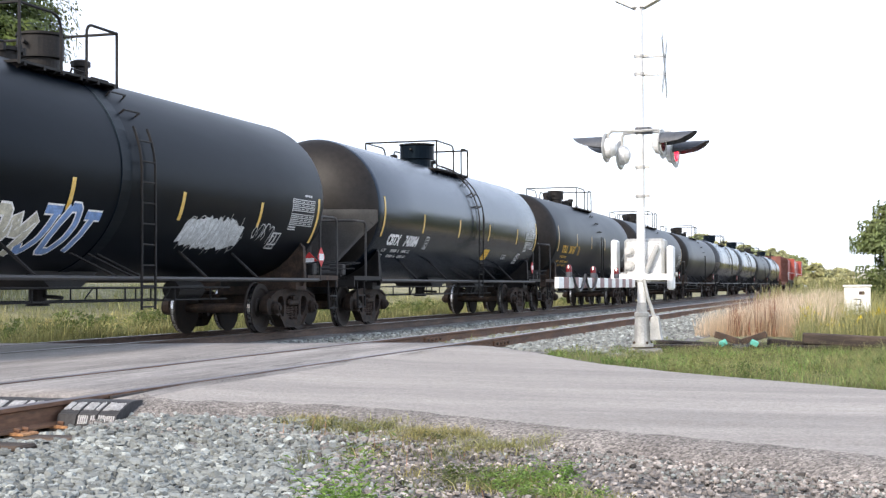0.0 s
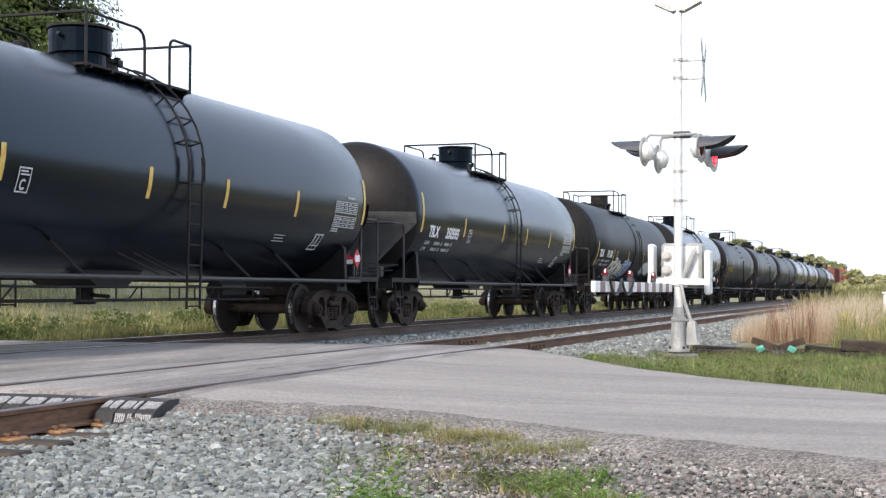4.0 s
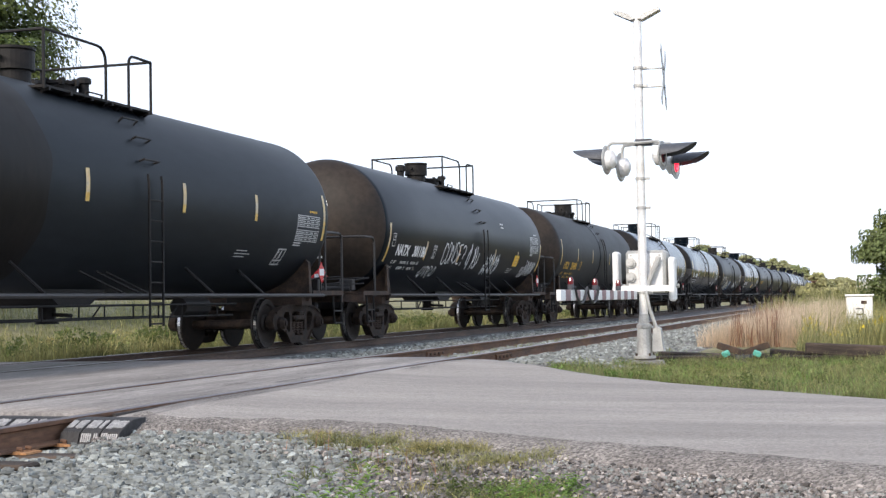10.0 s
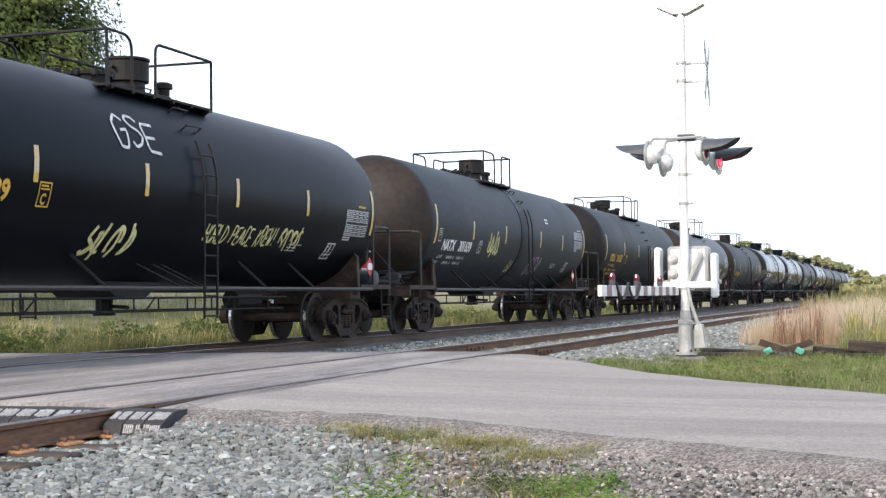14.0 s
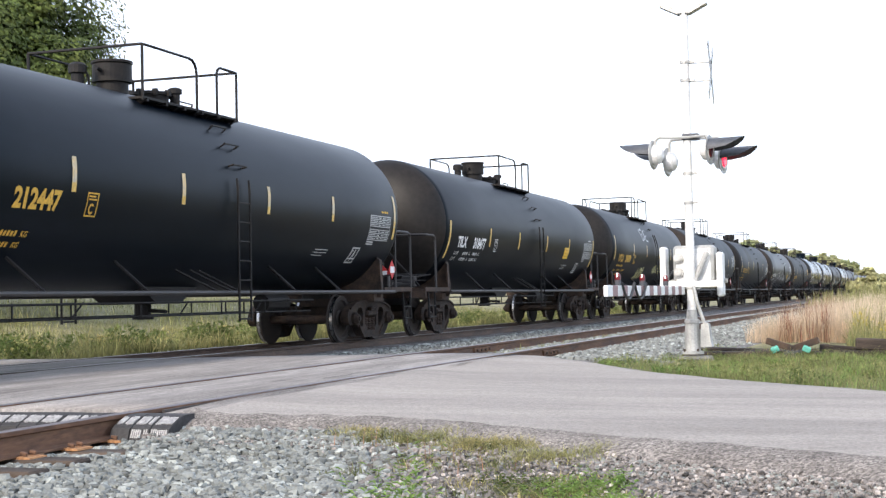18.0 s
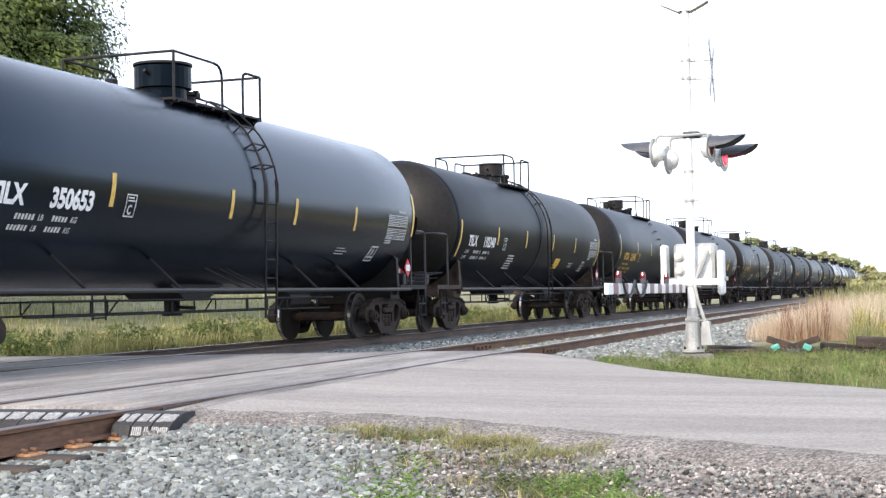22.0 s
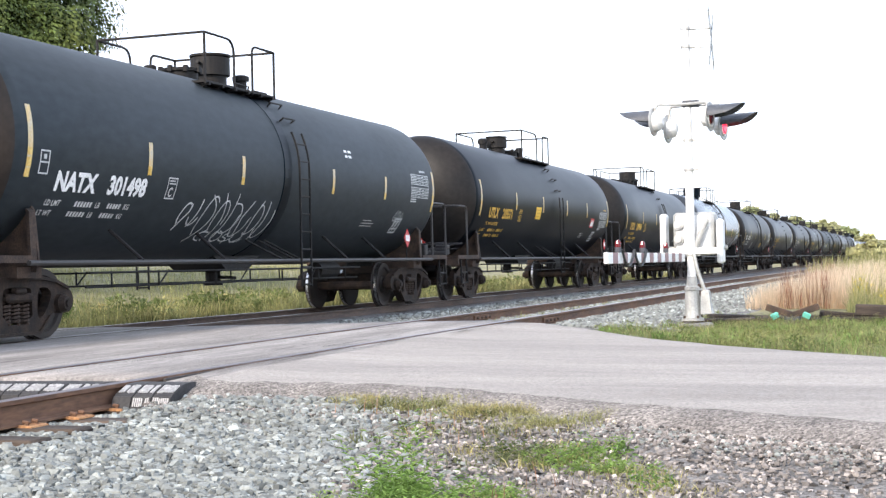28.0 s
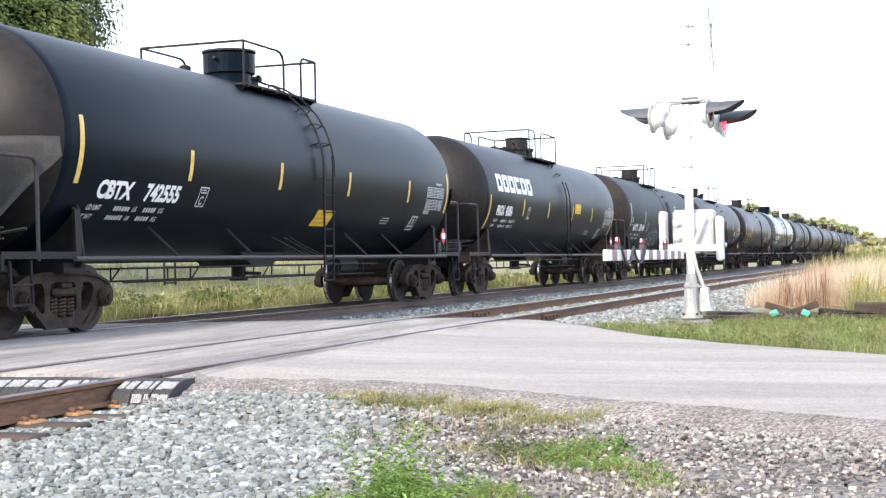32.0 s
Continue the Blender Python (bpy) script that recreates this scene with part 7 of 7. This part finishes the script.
# ---- scrap beside the signal ----
def scrap():
    r = random.Random(9)
    for x, y, z, ln, rz, ry in ((-2.95, 22.9, 0.0, 1.5, 4, 0), (-2.75, 23.5, 0.02, 1.3, -6, 2), (-1.35, 23.6, 0.0, 1.6, 3, 0), (-0.85, 22.7, 0.0, 1.5, 12, 0), (-0.45, 23.2, 0.02, 1.4, -8, 0), (-0.35, 22.8, 0.16, 1.3, 5, 3), (-1.1, 22.9, 0.06, 0.9, 24, 6), (-2.2, 22.95, 0.0, 1.2, -12, 0)):
        bm = B()
        box(bm, (0, 0, 0), (ln, 0.24, 0.18), bevel=0.02)
        ob = obj("scrap_tie", bm, M["rotten"])
        ob.location = (x, y, ground_z(x, y) + 0.02 + z)
        ob.rotation_euler = (0, radians(ry), radians(rz))
        tagged(ob, "discarded rotten timber sleeper in the weeds", "railway tie", "discarded sleepers")
    t = thing("scrap_bracket", "rusty V-shaped iron bracket with two teal ends among the scrap ties", "scrap metal", loc=(-1.93, 22.5, ground_z(-1.93, 22.5) - 0.11))
    for s in (1, -1):
        bm = B()
        box(bm, (s * 0.20, 0, 0.33), (0.42, 0.10, 0.10), Euler((0, radians(-18 * s), 0)).to_matrix(), bevel=0.01)
        part("iron_leg", bm, M["brown"], t)
        bm = B()
        box(bm, (s * 0.24 - 0.02, -0.12, 0.26), (0.12, 0.07, 0.085), Euler((0.3, radians(25 * s), 0.2)).to_matrix(), bevel=0.012)
        part("teal_end", bm, M["teal"], t, "teal painted end cap")
    bm = B()
    box(bm, (0, 0.05, 0.14), (0.26, 0.2, 0.26), bevel=0.03)
    part("iron_base", bm, M["hood"], t)


scrap()


def cabinet():
    x, y = -0.30, 42.0
    t = thing("relay_cabinet", "white relay cabinet with rust stain standing in the weeds", "cabinet", loc=(x, y, ground_z(x, y) - 0.10))
    bm = B()
    box(bm, (0, 0, 0.62), (0.72, 0.6, 1.24), bevel=0.03)
    part("case", bm, M["cabinet"], t)
    bm = B()
    box(bm, (0, 0, 1.26), (0.80, 0.68, 0.06), bevel=0.02)
    part("lid", bm, M["cabinet"], t)
    bm = B()
    box(bm, (0.12, -0.303, 1.06), (0.16, 0.012, 0.10), bevel=0.004)
    part("rust_patch", bm, M["brown"], t, "rust stain")
    bm = B()
    for z in (0.55, 0.72, 0.88):
        box(bm, (0, -0.303, z), (0.18, 0.01, 0.03))
    box(bm, (0.09, -0.303, 0.72), (0.03, 0.01, 0.32))
    part("number_bars", bm, M["hood"], t)
    return t


cabinet()


# ---- trees ----
def tree(name, x, y, h, rad, n, size, material, label, seed, crown0=0.25, z=None, gaps=0.55):
    r = np.random.default_rng(seed)
    z = ground_z(x, y) if z is None else z
    t = thing(name, label, "tree", loc=(x, y, z - 0.05))
    bm = B()
    rod(bm, (0, 0, 0), (0, 0, h * 0.45), h * 0.022, 10, h * 0.014)
    rod(bm, (0, 0, h * 0.45), (0.1, 0, h * 0.85), h * 0.014, 8, h * 0.004)
    part("trunk", bm, M["bark"], t)
    cl = []
    k = 150 if n > 20000 else (60 if n > 3000 else 26)
    for i in range(k):
        f = r.uniform(crown0, 0.97)
        prof = math.sin(math.pi * min(1, (f - crown0) / (1.02 - crown0)) ** 0.75) ** 0.7
        a = r.uniform(0, 2 * np.pi)
        q = rad * prof * r.uniform(0.35, 1.0)
        cl.append((q * math.cos(a), q * math.sin(a), h * f))
    bm = B()
    for c in cl[:: max(1, k // 14)]:
        rod(bm, (0, 0, c[2] * 0.72), c, h * 0.006, 5, h * 0.002)
    part("limbs", bm, M["bark"], t)
    cl = np.array(cl)
    idx = r.integers(0, len(cl), n)
    off = np.clip(r.normal(0, 1, (n, 3)), -1.35, 1.35) * np.array([rad * 0.20, rad * 0.20, h * 0.055]) * (gaps + 0.6)
    c = cl[idx] + off
    # leaves turn outwards and up to the light
    nrm = off / np.linalg.norm(off, axis=1)[:, None] + c / np.array([rad, rad, h]) + np.array([0, 0, 0.4]) + r.normal(0, 0.45, (n, 3))
    d1 = np.cross(nrm, r.normal(0, 1, (n, 3)))
    d1 /= np.linalg.norm(d1, axis=1)[:, None]
    d2 = np.cross(nrm, d1)
    d2 /= np.linalg.norm(d2, axis=1)[:, None]
    s = size * r.uniform(0.5, 1.3, (n, 1))
    v = np.stack([c - d1 * s, c + d2 * s * 0.5, c + d1 * s, c - d2 * s * 0.5], 1)
    f = (np.arange(n)[:, None] * 4 + np.arange(4)[None]).tolist()
    raw("crown", v.reshape(-1, 3).tolist(), f, material, t)
    return t


tree("maple_tree", -31.95, 40.0, 17.5, 5.5, 270000, 0.10, M["leaf"], "tall dark green leafy tree behind the train", 51, 0.08, gaps=0.12)
tree("maple_tree", -37.5, 42.0, 17, 6.0, 90000, 0.13, M["leafm"], "tall yellow-green leafy tree beside a darker one", 52, 0.08, gaps=0.15)
tree("bush_tree", 2.75, 84.0, 6.6, 3.4, 60000, 0.13, M["leafm"], "rounded green willow by the line", 53, 0.02, gaps=0.2)
tree("bush_tree", 6.8, 80.0, 6.6, 3.6, 24000, 0.18, M["leafm"], "rounded green shrub by the line", 54, 0.02, gaps=0.2)
r = random.Random(77)
for i in range(20):
    y = 235 + 11 * i + r.uniform(-4, 4)
    x = -25 + 0.03 * (y - 235) - r.uniform(0, 6)
    tree("line_tree", x, y, r.uniform(8.0, 10.0), r.uniform(3.5, 5), 2200, 0.55, M["leafy" if i % 3 else "leaff"], "yellowing tree in the row behind the train", 60 + i, 0.02, gaps=0.3)
for i in range(6):
    tree("line_tree", -6.5 + 0.7 * i + r.uniform(-0.5, 0.5), 185 + 9 * i, r.uniform(2.8, 4.0), 2.2, 1600, 0.35, M["leafy"], "pale yellow bush beside the far track", 90 + i, 0.0, gaps=0.3)


def warehouse():
    t = thing("warehouse", "long low white-roofed building far beyond the line", "building", loc=(3, 520, 0.9))
    bm = B()
    box(bm, (0, 0, 2.2), (42, 14, 4.4))
    part("wall", bm, M["cabinet"], t)
    bm = B()
    prism(bm, [(-7.4, 4.4), (7.4, 4.4), (0, 6.2)], "X", -21.5, 21.5)
    part("roof", bm, M["roof"], t)


warehouse()


def motions():
    for car, y in TRAIN:
        walk(car, [(s, pose(MAIN, y + d, 0)) for s, d in S_ROWS])
    # the wheels roll without slip: one turn in every 2.87 m
    wheels = {}
    for car, y in TRAIN:
        for o in car.children_recursive:
            if o.name.startswith("wheelset"):
                wheels.setdefault(round(o.location.y, 2), []).append(o)
    for yy, obs in wheels.items():
        rows = []
        for i in range(0, 32 * 15 + 1):
            s = i / 15
            k = min(int(s // 2), 15)
            (a, da), (b, db) = S_ROWS[k], S_ROWS[k + 1]
            d = da + (db - da) * (s - a) / (b - a)
            rows.append((s, pose(0, yy, 0.457, -math.degrees(d / 0.457) % 360, 0, 0)))
        walk(obs[0], rows)
        act, slot = obs[0].animation_data.action, obs[0].animation_data.action_slot
        for o in obs[1:]:
            o.rotation_mode = "QUATERNION"
            o.animation_data_create()
            o.animation_data.action, o.animation_data.action_slot = act, slot


motions()
